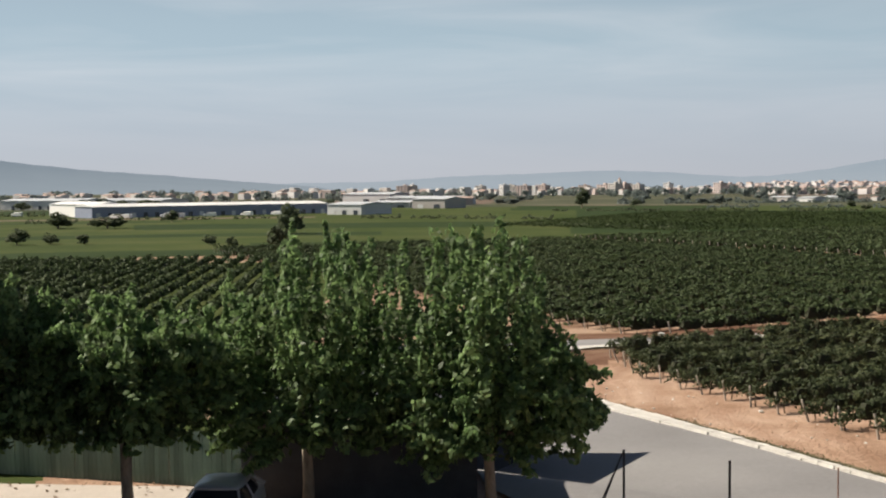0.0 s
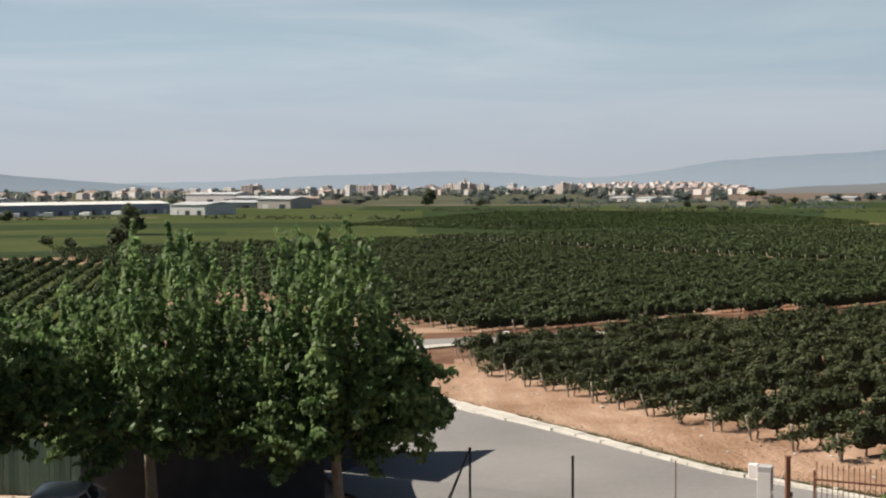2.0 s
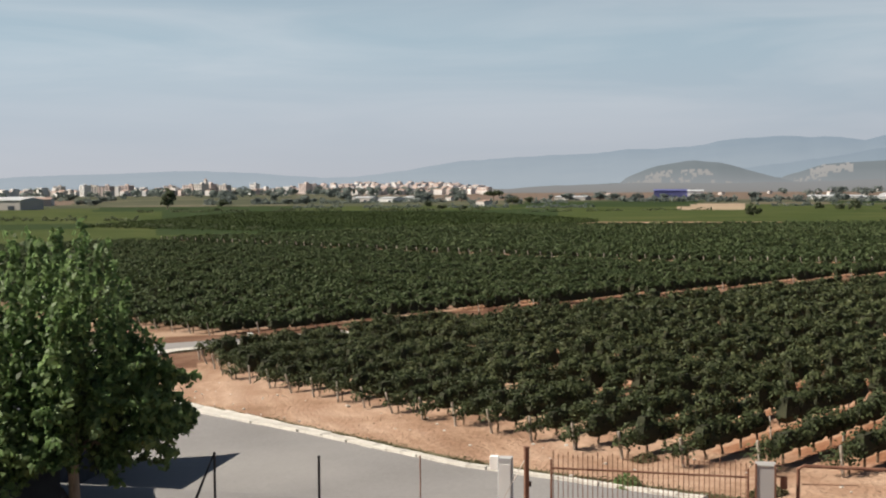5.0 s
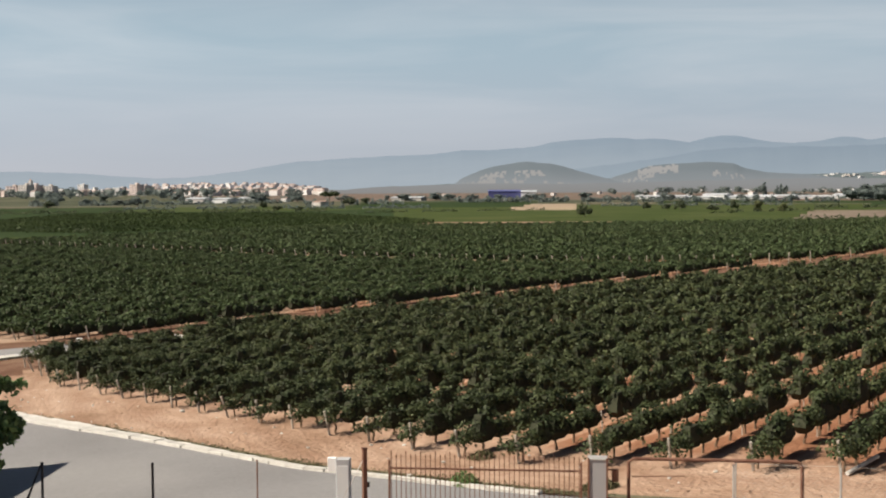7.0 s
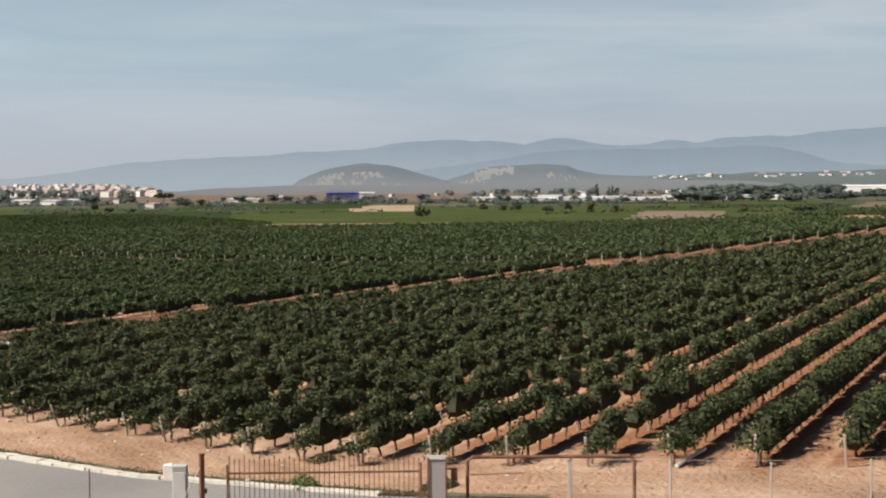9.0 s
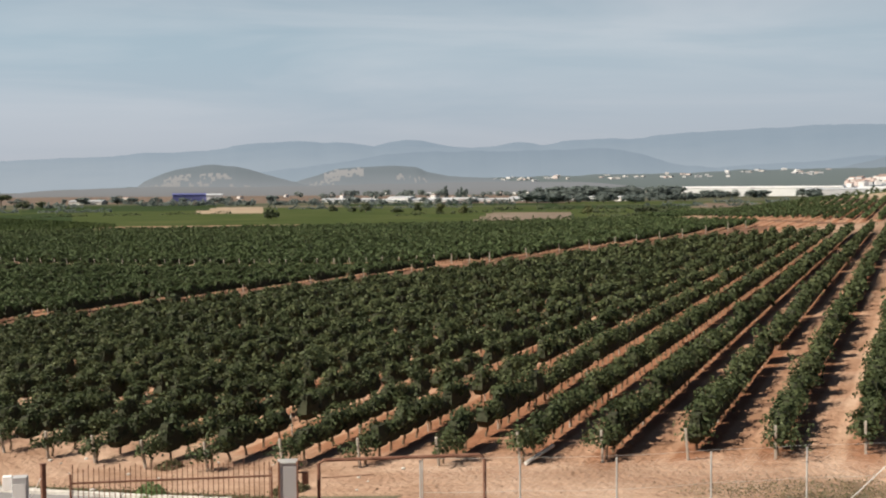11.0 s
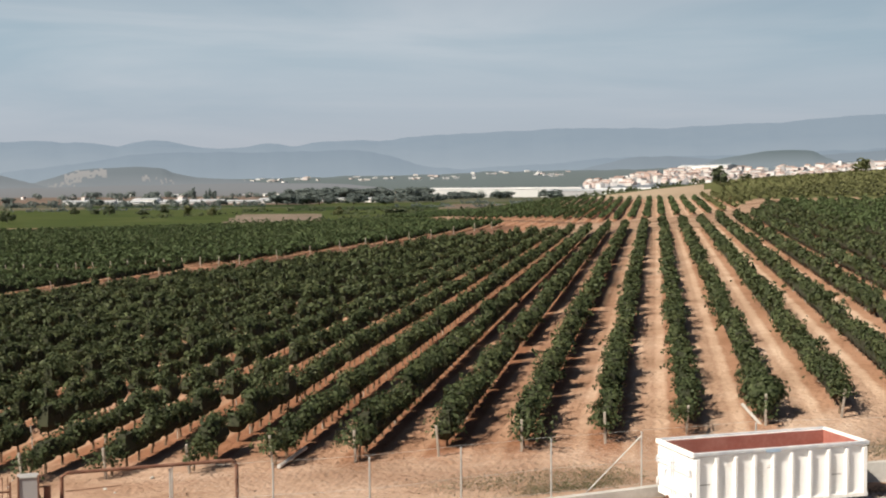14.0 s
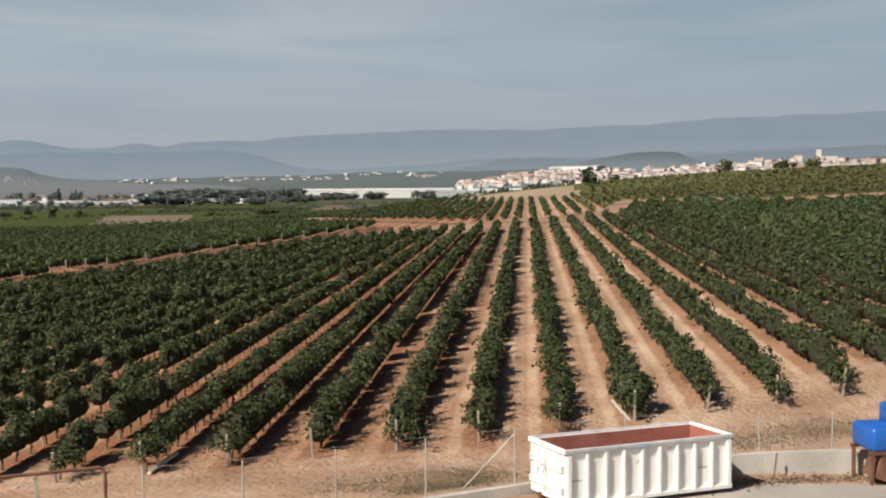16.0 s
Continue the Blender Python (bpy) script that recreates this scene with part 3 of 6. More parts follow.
def make_verge():
    """Dry grass tufts and small stones along the kerb and the headland."""
    rng = np.random.default_rng(9)
    pts = np.array(KERB_LINE)
    d = np.concatenate([[0], np.cumsum(np.hypot(*np.diff(pts, axis=0).T))])
    c = 17000
    s = rng.uniform(3, d[-1], c)
    x, y = np.interp(s, d, pts[:, 0]), np.interp(s, d, pts[:, 1])
    x2, y2 = np.interp(s + 0.5, d, pts[:, 0]), np.interp(s + 0.5, d, pts[:, 1])
    off = 0.22 + np.abs(rng.normal(0, 0.36, c)) + 0.12 * np.sin(s * 0.9)
    tx, ty = (x2 - x) * 2, (y2 - y) * 2
    x, y = x + ty * off, y - tx * off
    keep = rng.random(c) < 0.35 + 0.65 * (np.sin(s * 1.7) * np.sin(s * 0.43 + 1) > -0.2)
    x, y = x[keep], y[keep]
    centre = np.stack([x, y, land(x, y) + 0.10], 1)
    nrm = rng.normal(size=centre.shape) * (1, 1, 0.3)
    q = leaf_quads(rng, centre, nrm, rng.uniform(0.022, 0.055, len(x)), 0.4)
    tagged(new("verge_grass", quad_mesh("verge_grass", q, M_GRASS)), "dry grass fringe growing along the kerb", "grass", kind="stuff")
    for bx, by, rad, num in ((21.0, 31.6, 0.4, 400), (20.4, 38.2, 0.35, 220)):
        a, rr = rng.uniform(0, math.tau, num), rad * np.sqrt(rng.random(num))
        x, y = bx + rr * np.cos(a) * 1.6, by + rr * np.sin(a)
        centre = np.stack([x, y, land(x, y) + 0.3 * rng.random(num) * (1 - (rr / rad) ** 2) + 0.04], 1)
        q = leaf_quads(rng, centre, rng.normal(size=centre.shape), rng.uniform(0.05, 0.1, num), 0.5)
        tagged(new("weed_clump", quad_mesh("weed_clump", q, M_GRASS)), "low green weeds growing on the dry headland", "weeds", "weeds on the headland")
    c = 420
    a, rr = rng.uniform(0, math.tau, c), 0.5 * np.sqrt(rng.random(c))
    x, y = 17.95 + rr * np.cos(a) * 0.9, 34.75 + rr * np.sin(a) * 1.3
    centre = np.stack([x, y, land(x, y) + 0.08 + 0.42 * rng.random(c) * (1 - (rr / 0.5) ** 2)], 1)
    tagged(new("green_bush", quad_mesh("green_bush", leaf_quads(rng, centre, rng.normal(size=centre.shape) + (0, 0, 0.5), rng.uniform(0.05, 0.09, c), 0.5), M_TREE)), "small fresh green bush growing behind the kerb", "bush")
    # clods of turned earth over the headland
    c = 2600
    u, n = rng.uniform(24, 46, c), rng.uniform(-60, 12, c)
    u = u + 0.55 * np.maximum(0, -22 - n)
    x, y = xy(u, n)
    patch = np.sin(x * 0.8 + 2 * np.sin(y * 0.5)) + np.sin(y * 1.1) + rng.normal(0, 0.6, c)
    k = (patch > 0.1) & (x > np.interp(y, [p[1] for p in KERB_LINE[:12]], [p[0] for p in KERB_LINE[:12]]) + 0.8) & (fence_side(x, y) > 1.0)
    x, y = x[k], y[k]
    centre = np.stack([x, y, land(x, y) + 0.02], 1)
    size = np.abs(rng.normal(0.022, 0.014, len(x))) + 0.010
    top = centre + np.stack([0 * size, 0 * size, size * 0.7], 1)
    rim = [centre + np.stack([np.cos(q + size * 90) * size * 1.3, np.sin(q + size * 90) * size, -0.03 + 0 * size], 1) for q in (0, 1.57, 3.14, 4.71)]
    q = np.concatenate([np.stack([rim[0], rim[1], top, rim[3]], 1), np.stack([rim[1], rim[2], rim[3], top], 1)])
    tagged(new("soil_clods", quad_mesh("soil_clods", q, M_SOIL)), "dry clods of earth on the headland", "soil", kind="stuff")
    # loose stones
    bm = bmesh.new()
    bmesh.ops.create_icosphere(bm, subdivisions=1, radius=1.0)
    for v in bm.verts:
        v.co *= rng.uniform(0.7, 1.1)
        v.co.z *= 0.6
    me = bpy.data.meshes.new("stone")
    bm.to_mesh(me)
    bm.free()
    me.materials.append(M_KERB)
    for i in range(70):
        s = rng.uniform(0, 60)
        x, y = np.interp(s, d, pts[:, 0]), np.interp(s, d, pts[:, 1])
        x2, y2 = np.interp(s + 0.5, d, pts[:, 0]), np.interp(s + 0.5, d, pts[:, 1])
        off = rng.uniform(0.4, 5.5)
        x, y = x + (y2 - y) * 2 * off, y - (x2 - x) * 2 * off
        k = rng.choice([0.05, 0.07, 0.09, 0.16], p=[0.4, 0.35, 0.2, 0.05])
        ob = tagged(new("stone", me), "pale loose stone lying on the headland soil", "stone", "stones on the headland")
        ob.matrix_world = Matrix.Translation((x, y, land_at(x, y) + k * 0.3)) @ Matrix.Rotation(rng.uniform(0, 6), 4, "Z") @ Matrix.Diagonal((k * 1.3, k, k, 1))


make_verge()

# ---- vines ----


def row_leaves(rng, start, way, length, per_plant, leaf, gap=1.17, height=1.0, width=1.0, gone=0.03, droop=False, skirt=(0.30, 0.56)):
    """Leaves of one vine row as quads: each vine a few rounded clumps on a bare stem, with arching shoots."""
    plants = max(2, int(length / gap))
    s0 = (np.arange(plants) + 0.5) * gap + rng.normal(0, 0.10, plants)
    keep = rng.random(plants) > gone
    hi = rng.uniform(0.76, 1.26, plants) * (0.95 + 0.07 * np.sin(s0 * 0.35 + rng.uniform(0, 6)))
    wi = rng.uniform(0.72, 1.25, plants)
    shy = rng.normal(0, 0.09, plants)
    s0, hi, wi, shy = s0[keep], hi[keep], wi[keep], shy[keep]
    p, k = len(s0), 5
    cs = s0[:, None] + np.linspace(-0.47, 0.47, k) + rng.normal(0, 0.08, (p, k))
    cl = shy[:, None] + rng.normal(0, 0.12, (p, k)) * wi[:, None] * width
    cz = (0.99 + rng.normal(0, 0.10, (p, k))) * hi[:, None] * height
    cr = rng.uniform(0.19, 0.40, (p, k)) * wi[:, None] ** 0.5
    aim = rng.normal(size=(p, k, 3)) + (0, 0, 0.5)
    aim /= np.linalg.norm(aim, axis=2, keepdims=True)
    num = (per_plant * (0.5 + 0.5 * hi * wi)).astype(int)
    i = np.repeat(np.arange(p), num)
    c = len(i)
    j = rng.integers(0, k, c)
    d = rng.normal(size=(c, 3)) + (0, 0, 0.22)
    d /= np.linalg.norm(d, axis=1, keepdims=True)
    r = cr[i, j] * (0.72 + 0.36 * np.sqrt(rng.random(c)))
    off = d * r[:, None] * (1.1, 1.12, 0.92)
    on_shoot = rng.random(c) < 0.17
    f = rng.random(c)
    tip = aim[i, j] * (cr[i, j] * (0.85 + 1.05 * f))[:, None] + rng.normal(0, 0.045, (c, 3))
    tip[:, 2] -= 0.16 * f ** 2
    off = np.where(on_shoot[:, None], tip, off)
    s, lat, ver = cs[i, j] + off[:, 0], cl[i, j] + off[:, 1], cz[i, j] + off[:, 2]
    floor = np.where(rng.random(c) < 0.12, 0.22, rng.uniform(*skirt, p)[i]) * height
    ver = np.where(ver < floor, floor + 0.12 * rng.random(c), ver)
    side = np.array((way[1], -way[0]))
    if droop:                                   # the first vine hangs to the ground and spreads
        first = s < 1.6
        ver = np.where(first, ver * rng.uniform(0.55, 1.0, c), ver)
        lat = np.where(first, lat * 1.15, lat)
        s = np.where(first, s - 0.25 * rng.random(c), s)
    x = start[0] + way[0] * s + side[0] * lat
    y = start[1] + way[1] * s + side[1] * lat
    z = land(x, y) + np.maximum(ver, 0.12)
    out = np.stack([way[0] * d[:, 0] + side[0] * d[:, 1], way[1] * d[:, 0] + side[1] * d[:, 1], d[:, 2] + 0.30], 1)
    nrm = out + rng.normal(0, 0.30, (c, 3))
    return leaf_quads(rng, np.stack([x, y, z], 1), nrm, leaf * rng.uniform(0.7, 1.25, c)), s0, hi


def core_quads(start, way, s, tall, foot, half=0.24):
    """A dark filler body whose colour stands for the shade inside the leaves: a faceted heart a plant, as quads."""
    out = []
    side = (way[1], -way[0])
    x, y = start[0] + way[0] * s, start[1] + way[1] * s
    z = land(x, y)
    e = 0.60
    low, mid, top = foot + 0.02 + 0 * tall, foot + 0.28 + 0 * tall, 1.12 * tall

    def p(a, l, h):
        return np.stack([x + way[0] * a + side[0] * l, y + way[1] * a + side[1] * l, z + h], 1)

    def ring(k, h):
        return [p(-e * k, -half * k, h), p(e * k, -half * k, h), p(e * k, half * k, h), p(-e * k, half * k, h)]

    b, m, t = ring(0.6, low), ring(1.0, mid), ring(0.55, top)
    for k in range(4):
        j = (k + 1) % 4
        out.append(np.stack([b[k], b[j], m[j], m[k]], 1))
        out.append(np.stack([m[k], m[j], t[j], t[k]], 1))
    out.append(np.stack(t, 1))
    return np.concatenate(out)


def trunk_mesh(seed):
    rng = random.Random(seed)
    pts, rad = [], []
    for i in range(5):
        pts.append((rng.uniform(-0.05, 0.05) * i / 2, rng.uniform(-0.05, 0.05) * i / 2, -0.1 + i * 0.2))
        rad.append(0.055 - 0.005 * i)
    bm = tube(pts, rad, 5)
    me = bpy.data.meshes.new("trunk")
    bm.to_mesh(me)
    bm.free()
    me.materials.append(M_BARK)
    return me


def post_mesh(high, wide):
    bm = box((wide, wide * 0.9, high), (0, 0, high / 2 - 0.15), 0.008)
    me = bpy.data.meshes.new("post")
    bm.to_mesh(me)
    bm.free()
    me.materials.append(M_POST)
    return me


TRUNKS = [trunk_mesh(i) for i in range(4)]
POST_END, POST_MID, POST_TALL = post_mesh(1.22, 0.085), post_mesh(0.98, 0.05), post_mesh(1.62, 0.11)


def trunk_quads(start, way, s, rng):
    """Far trunks: three-sided tapered stems as quads."""
    x, y = start[0] + way[0] * s, start[1] + way[1] * s
    z = land(x, y)
    lean = rng.normal(0, 0.05, (len(s), 2))
    out = []
    for k in range(3):
        a, b = k * math.tau / 3, (k + 1) * math.tau / 3
        lo = [np.stack([x + 0.05 * math.cos(q), y + 0.05 * math.sin(q), z - 0.05], 1) for q in (a, b)]
        hi = [np.stack([x + lean[:, 0] + 0.035 * math.cos(q), y + lean[:, 1] + 0.035 * math.sin(q), z + 0.72], 1) for q in (b, a)]
        out.append(np.stack([*lo, *hi], 1))
    return np.concatenate(out)


def near_u(k):
    """Where row k begins, along the rows."""
    if k < -22:
        return 44.4 + 1.3 * (-22 - k)
    if k < -8:
        return 35.0 + 0.67 * (-8 - k)
    if k < 0:
        return 35.5 + 0.47 * (k + 8)
    return 39.7 + 1.15 * k


single_trunks = 0


def vine_row(name_label, group, start, way, length, lods, rng, ends=True, single=False, mat=None, end_post=None, height=1.0, skirt=(0.30, 0.56)):
    """lods: stretches (until metres along the row, leaves a plant, leaf half-length)."""
    global single_trunks
    row = thing("vine_row", name_label, "vine row", group, pose(start[0], start[1], land_at(*start)))
    shift = np.array(row.matrix_world.translation)
    quads, plants, talls, far = [], [], [], 0.0
    for until, per, leaf in lods:
        stop = min(until, length)
        if stop - far < 2:
            continue
        st = (start[0] + way[0] * far, start[1] + way[1] * far)
        q, s, tall = row_leaves(rng, st, way, stop - far, per, leaf, height=height, droop=single and far == 0.0, skirt=skirt)
        quads.append(q)
        plants.append(s + far)
        talls.append(tall)
        far = stop
    s, tall = np.concatenate(plants), np.concatenate(talls)
    leaves = np.concatenate(quads) - shift
    child("foliage", quad_mesh("foliage", leaves, mat or M_VINE), row, "dense dark green vine leaves")
    child("shade_core", quad_mesh("shade_core", core_quads(start, way, s[s > 1.4], tall[s > 1.4] * height, 0.5 * (skirt[0] + skirt[1])) - shift, M_VINE_CORE), row, "dark filler hearts coloured as the shade inside the vines")
    x, y = start[0] + way[0] * s, start[1] + way[1] * s
    one = np.zeros(len(s), bool)
    if single:
        one = (np.hypot(x, y) < 54) & (s < 26)
        for i in np.nonzero(one)[0]:
            if single_trunks >= 300:
                one[i] = False
                continue
            single_trunks += 1
            ob = new("trunk", TRUNKS[single_trunks % 4])
            ob.parent = row
            ob.matrix_parent_inverse = Matrix.Identity(4)
            ob.matrix_basis = Matrix.Translation(Vector((x[i], y[i], land_at(x[i], y[i]))) - Vector(shift)) @ Matrix.Rotation(i * 1.7, 4, "Z")
    if (~one).any() and ends:
        child("far_stem", quad_mesh("far_stem", trunk_quads(start, way, s[~one], rng) - shift, M_BARK), row, "row of thin twisted vine trunks", "stuff")
    if ends:
        ang = math.atan2(way[1], way[0])
        spots = [(0.1 if end_post else 0.5, end_post or POST_END, -0.28)] + [(d, POST_MID, 0.0) for d in np.arange(6.5, min(length, 45 if single else 7), 6.5)]
        for d, me, tilt in spots:
            px, py = start[0] + way[0] * (d - 0.25), start[1] + way[1] * (d - 0.25)
            ob = new("end_post" if tilt else "post", me)
            ob.parent = row
            ob.matrix_basis = Matrix.Translation(Vector((px, py, land_at(px, py))) - Vector(shift)) @ Matrix.Rotation(ang, 4, "Z") @ Matrix.Rotation(tilt * rng.uniform(0.3, 1.3) + rng.normal(0, 0.03), 4, "Y") @ Matrix.Rotation(rng.normal(0, 0.04), 4, "X")
            if tilt:
                tagged(ob, "weathered wooden end post")
    return row


def make_vineyard():
    rng = np.random.default_rng(21)
    # the block beyond the road, rows running away uphill
    for k in range(-29, 26):
        n = k * ROW_GAP + ROW_ZERO
        u0 = near_u(k)
        us = np.arange(u0, 290, 1.0)
        free = us[before_track(us) < n]
        if not len(free):
            continue
        u1 = min(float(row_end(n)) - (23 if n < 12 else 33), free[np.nonzero(np.diff(free, append=free[-1] + 9) > 1.5)[0][0]])
        if u1 - u0 < 6:
            continue
        st = xy(u0, n)
        near = max(0.0, 78 - u0)
        if k <= 8:
            lods = [(near * 0.5, 400, 0.066), (near, 230, 0.088), (near + 45, 100, 0.128), (999, 46, 0.19)]
        else:
            lods = [(near, 190, 0.095), (near + 45, 85, 0.14), (999, 44, 0.20)]
        vine_row("green grapevine row trained on stakes over sandy soil", "vine rows beside the road", st, RU, u1 - u0, lods, rng, True, -24 < k < 7, M_VINE_B if k > 8 else None, skirt=(0.16, 0.42) if k < -8 else (0.24, 0.52) if k < -3 else (0.12, 0.40), height=1.05)
    # the block beyond the red track
    for k in range(-91, -13):
        n = k * ROW_GAP + ROW_ZERO
        us = np.arange(60, 157.0, 1.0)
        ok = us[beyond_track(us) > n]
        if not len(ok) or n < -236:
            continue
        u0 = ok[0]
        u1 = ok[-1]
        if n < -88:
            u0 = 60 + 0.10 * (-88 - n)
        if u1 - u0 > 5 and n > -238:
            vine_row("grapevine row beyond the red earth track", "vine rows beyond the track", xy(u0, n), RU, u1 - u0, [(999, 70, 0.145)], rng, True, False, M_VINE_B, skirt=(0.12, 0.36))
    for k in range(-91, -10):
        n = k * ROW_GAP + ROW_ZERO
        us = np.arange(162, 400.0, 1.0)
        ok = us[beyond_track(us) > n] if n > -86 else us
        far = 276 + 0.95 * (n + 234)
        far = min(far, 392)
        if not len(ok):
            continue
        u0, u1 = ok[0], min(ok[-1], far)
        if n > -86:
            u1 = min(u1, float(second_path(n)) - 26)
        if u1 - u0 > 5:
            vine_row("grapevine row with pale stakes at its near end", "vine rows of the far block", xy(u0, n), RU, u1 - u0, [(999, 24, 0.26)], rng, True, False, M_VINE_B, POST_TALL)
    # the block left of the bend
    way = bearing(-4.0, 1.0)
    for i in range(-3, 26):
        x = -24.0 - i * 2.6
        vine_row("dark green vine row with soil between", "vine rows below the yard", (x, 104.0), way, 110 - i * 0.3, [(999, 52, 0.20)], rng, False, False, M_VINE_B)
    # young vines past the second path
    for k in range(-37, 5):
        n = k * ROW_GAP + ROW_ZERO
        u0, u1 = float(second_path(n)) + 6, float(young_end(n)) - 4
        if u1 - u0 > 8:
            vine_row("low young vine row in bare soil", "young vine rows past the second path", xy(u0, n), RU, u1 - u0, [(999, 11, 0.29)], rng, False, False, M_VINE_B, height=0.75)
    for k in range(5, 40):
        n = k * ROW_GAP + ROW_ZERO
        u0 = float(row_end(n)) + 9
        vine_row("pale green vine row below the hill crest", "pale vine rows on the crest", xy(u0, n), RU, 322 + 0.1 * n - u0, [(999, 12, 0.28)], rng, False, False, M_LIGHT_FIELD, height=0.7)


make_vineyard()


def crop(name, label, inside, mat, count, size, rng, extent, high=1.0):
    """A field of low foliage too far off to tell its plants apart."""
    x0, x1, y0, y1 = extent
    x, y = rng.uniform(x0, x1, count), rng.uniform(y0, y1, count)
    u, n = un(x, y)
    n = np.round(n / 2.6) * 2.6 + rng.normal(0, 0.35, count)
    x, y = xy(u, n)
    k = inside(x, y)
    x, y = x[k], y[k]
    c = len(x)
    centre = np.stack([x, y, land(x, y) + high * rng.uniform(0.25, 1.0, c)], 1)
    nrm = rng.normal(0, 0.6, (c, 3)) + (0, -0.3, 0.7)
    tagged(new(name, quad_mesh(name, leaf_quads(rng, centre, nrm, size * rng.uniform(0.6, 1.3, c)), mat)), label, "field", kind="stuff")


def make_crops():
    rng = np.random.default_rng(33)

    def polar(a0, a1, r0, r1):
        def f(x, y):
            r, az = np.hypot(x, y), np.degrees(np.arctan2(x, y))
            return (az > a0) & (az < a1) & (r > r0 + 12 * np.sin(az * 0.9)) & (r < r1)
        return f

    def dark(x, y):
        r, az = np.hypot(x, y), np.degrees(np.arctan2(x, y))
        u, n = un(x, y)
        return (az > 2.6) & (az < 26) & (r > np.interp(az, (2.6, 10, 26), (395, 345, 390))) & (r < np.interp(az, (2.6, 6, 10, 20, 26), (405, 470, 590, 560, 430))) & (n < -236)

    crop("dark_vineyard", "dark green far vineyard on the rise", dark, M_LEAF_FIELD, 150000, 0.27, rng, (10, 260, 320, 600), 0.7)
    crop("far_field", "green vineyard on the hill crest", lambda x, y: (un(x, y)[1] > 18) & (un(x, y)[0] > 312) & (un(x, y)[0] < 408), M_LIGHT_FIELD, 45000, 0.5, rng, (240, 470, -40, 200), 0.45)


make_crops()

# ---- the yard's edge: trees, car, fences, container ----


def plane_tree(at, high, wide, seed, label, low=2.65, free=0.0, taper=0.6, shoots=58, leaves=240, dark=1.0):
    """A pollarded plane tree: trunk, limbs, and narrow upright leafy shoots. free: the side (degrees) where the crown slopes down."""
    rng = np.random.default_rng(seed)
    tree = thing("plane_tree", label, "tree", "plane trees along the yard", pose(*at))
    fork = low + 0.15
    bm = tube([(0, 0, -0.2), (0.02, 0.01, 0.8), (-0.02, 0.03, 1.6), (0, 0, fork + 0.2)], [0.19, 0.15, 0.135, 0.15], 10)
    part("trunk", bm, M_TRUNK, tree, "mottled brown bark", True)
    quads = []
    limbs = 9
    for i in range(limbs):
        a = i * math.tau / limbs + rng.uniform(-0.25, 0.25)
        reach = wide * rng.uniform(0.45, 0.8)
        tip = np.array((math.cos(a) * reach, math.sin(a) * reach, fork + rng.uniform(0.3, 0.9)))
        mid = tip * (0.5, 0.5, 0) + (0, 0, fork + 0.25 + rng.uniform(0, 0.2))
        part("limb", tube([(0, 0, fork), tuple(mid), tuple(tip)], [0.10, 0.07, 0.045], 6), M_TRUNK, tree)

    def crown_top(a, rim):
        side = max(0.0, math.cos(a - radians(free)))
        return 1.0 - (0.16 + taper * side ** 0.7) * rim ** 2.2

    def leafy(line, t, thick, size):
        """Leaves hanging round a shoot, in tufts along it."""
        c = len(t)
        turn = rng.uniform(0, math.tau, c)
        tuft = 0.8 + 0.55 * np.sin(t * rng.uniform(18, 26) + rng.uniform(0, 6))
        d = np.stack([np.cos(turn), np.sin(turn), rng.normal(-0.1, 0.3, c)], 1)
        centre = line + d * (thick * tuft * (0.55 + 0.45 * np.sqrt(rng.random(c))))[:, None]
        quads.append(leaf_quads(rng, centre, d * (1, 1, 0.5) + (-0.45, -0.12, 0.5) + rng.normal(0, 0.42, (c, 3)), size, 0.52, 0.2))

    for i in range(shoots):
        a = i * 2.39996 + rng.normal(0, 0.12)
        rim = math.sqrt((i + 0.5) / shoots) * rng.uniform(0.95, 1.03)
        rad = wide * 0.92 * rim
        base = np.array((math.cos(a) * rad * 0.86, math.sin(a) * rad * 0.86, fork + 0.35 + 0.5 * rng.random() - 0.6 * rim ** 2))
        top_z = fork + (high - fork) * crown_top(a, rim) * (rng.uniform(0.99, 1.10) if rng.random() < 0.4 else rng.uniform(0.70, 0.93))
        top_z = max(top_z, base[2] + 0.5)
        tip = np.array((math.cos(a) * rad * 1.04, math.sin(a) * rad * 1.04, top_z))
        bend = rng.normal(0, 0.22, 3) * (1, 1, 0.2)
        c = int(leaves * (0.25 + 0.75 * (top_z - base[2]) / (high - fork)) * rng.uniform(0.85, 1.2))
        t = rng.random(c) ** 0.68
        line = base + (tip - base) * t[:, None] + bend * np.sin(t * math.pi)[:, None]
        leafy(line, t, 0.10 + 0.17 * (1 - t) ** 0.7, rng.uniform(0.072, 0.125, c) * (1.2 - 0.25 * t))
    # side twigs round the rim, their leaves hanging
    for i in range(150):
        a = i * 2.39996 * 1.3 + rng.normal(0, 0.3)
        lift = rng.random() ** 1.5 * 2.5
        z0 = low + 0.1 + lift
        out = wide * rng.uniform(0.84, 1.14) * np.interp(lift, (0, 0.5, 1.0, 2.0, 2.9), (0.72, 0.92, 1.04, 0.95, 0.84))
        p0 = np.array((math.cos(a) * out * 0.6, math.sin(a) * out * 0.6, z0 + 0.1))
        p1 = np.array((math.cos(a) * out, math.sin(a) * out, z0 + rng.uniform(-0.65, 0.3)))
        c = int(leaves * rng.uniform(0.22, 0.42))
        t = rng.random(c) ** 0.6
        leafy(p0 + (p1 - p0) * t[:, None], t, np.full(c, 0.15) + 0.06 * (1 - t), rng.uniform(0.075, 0.135, c))
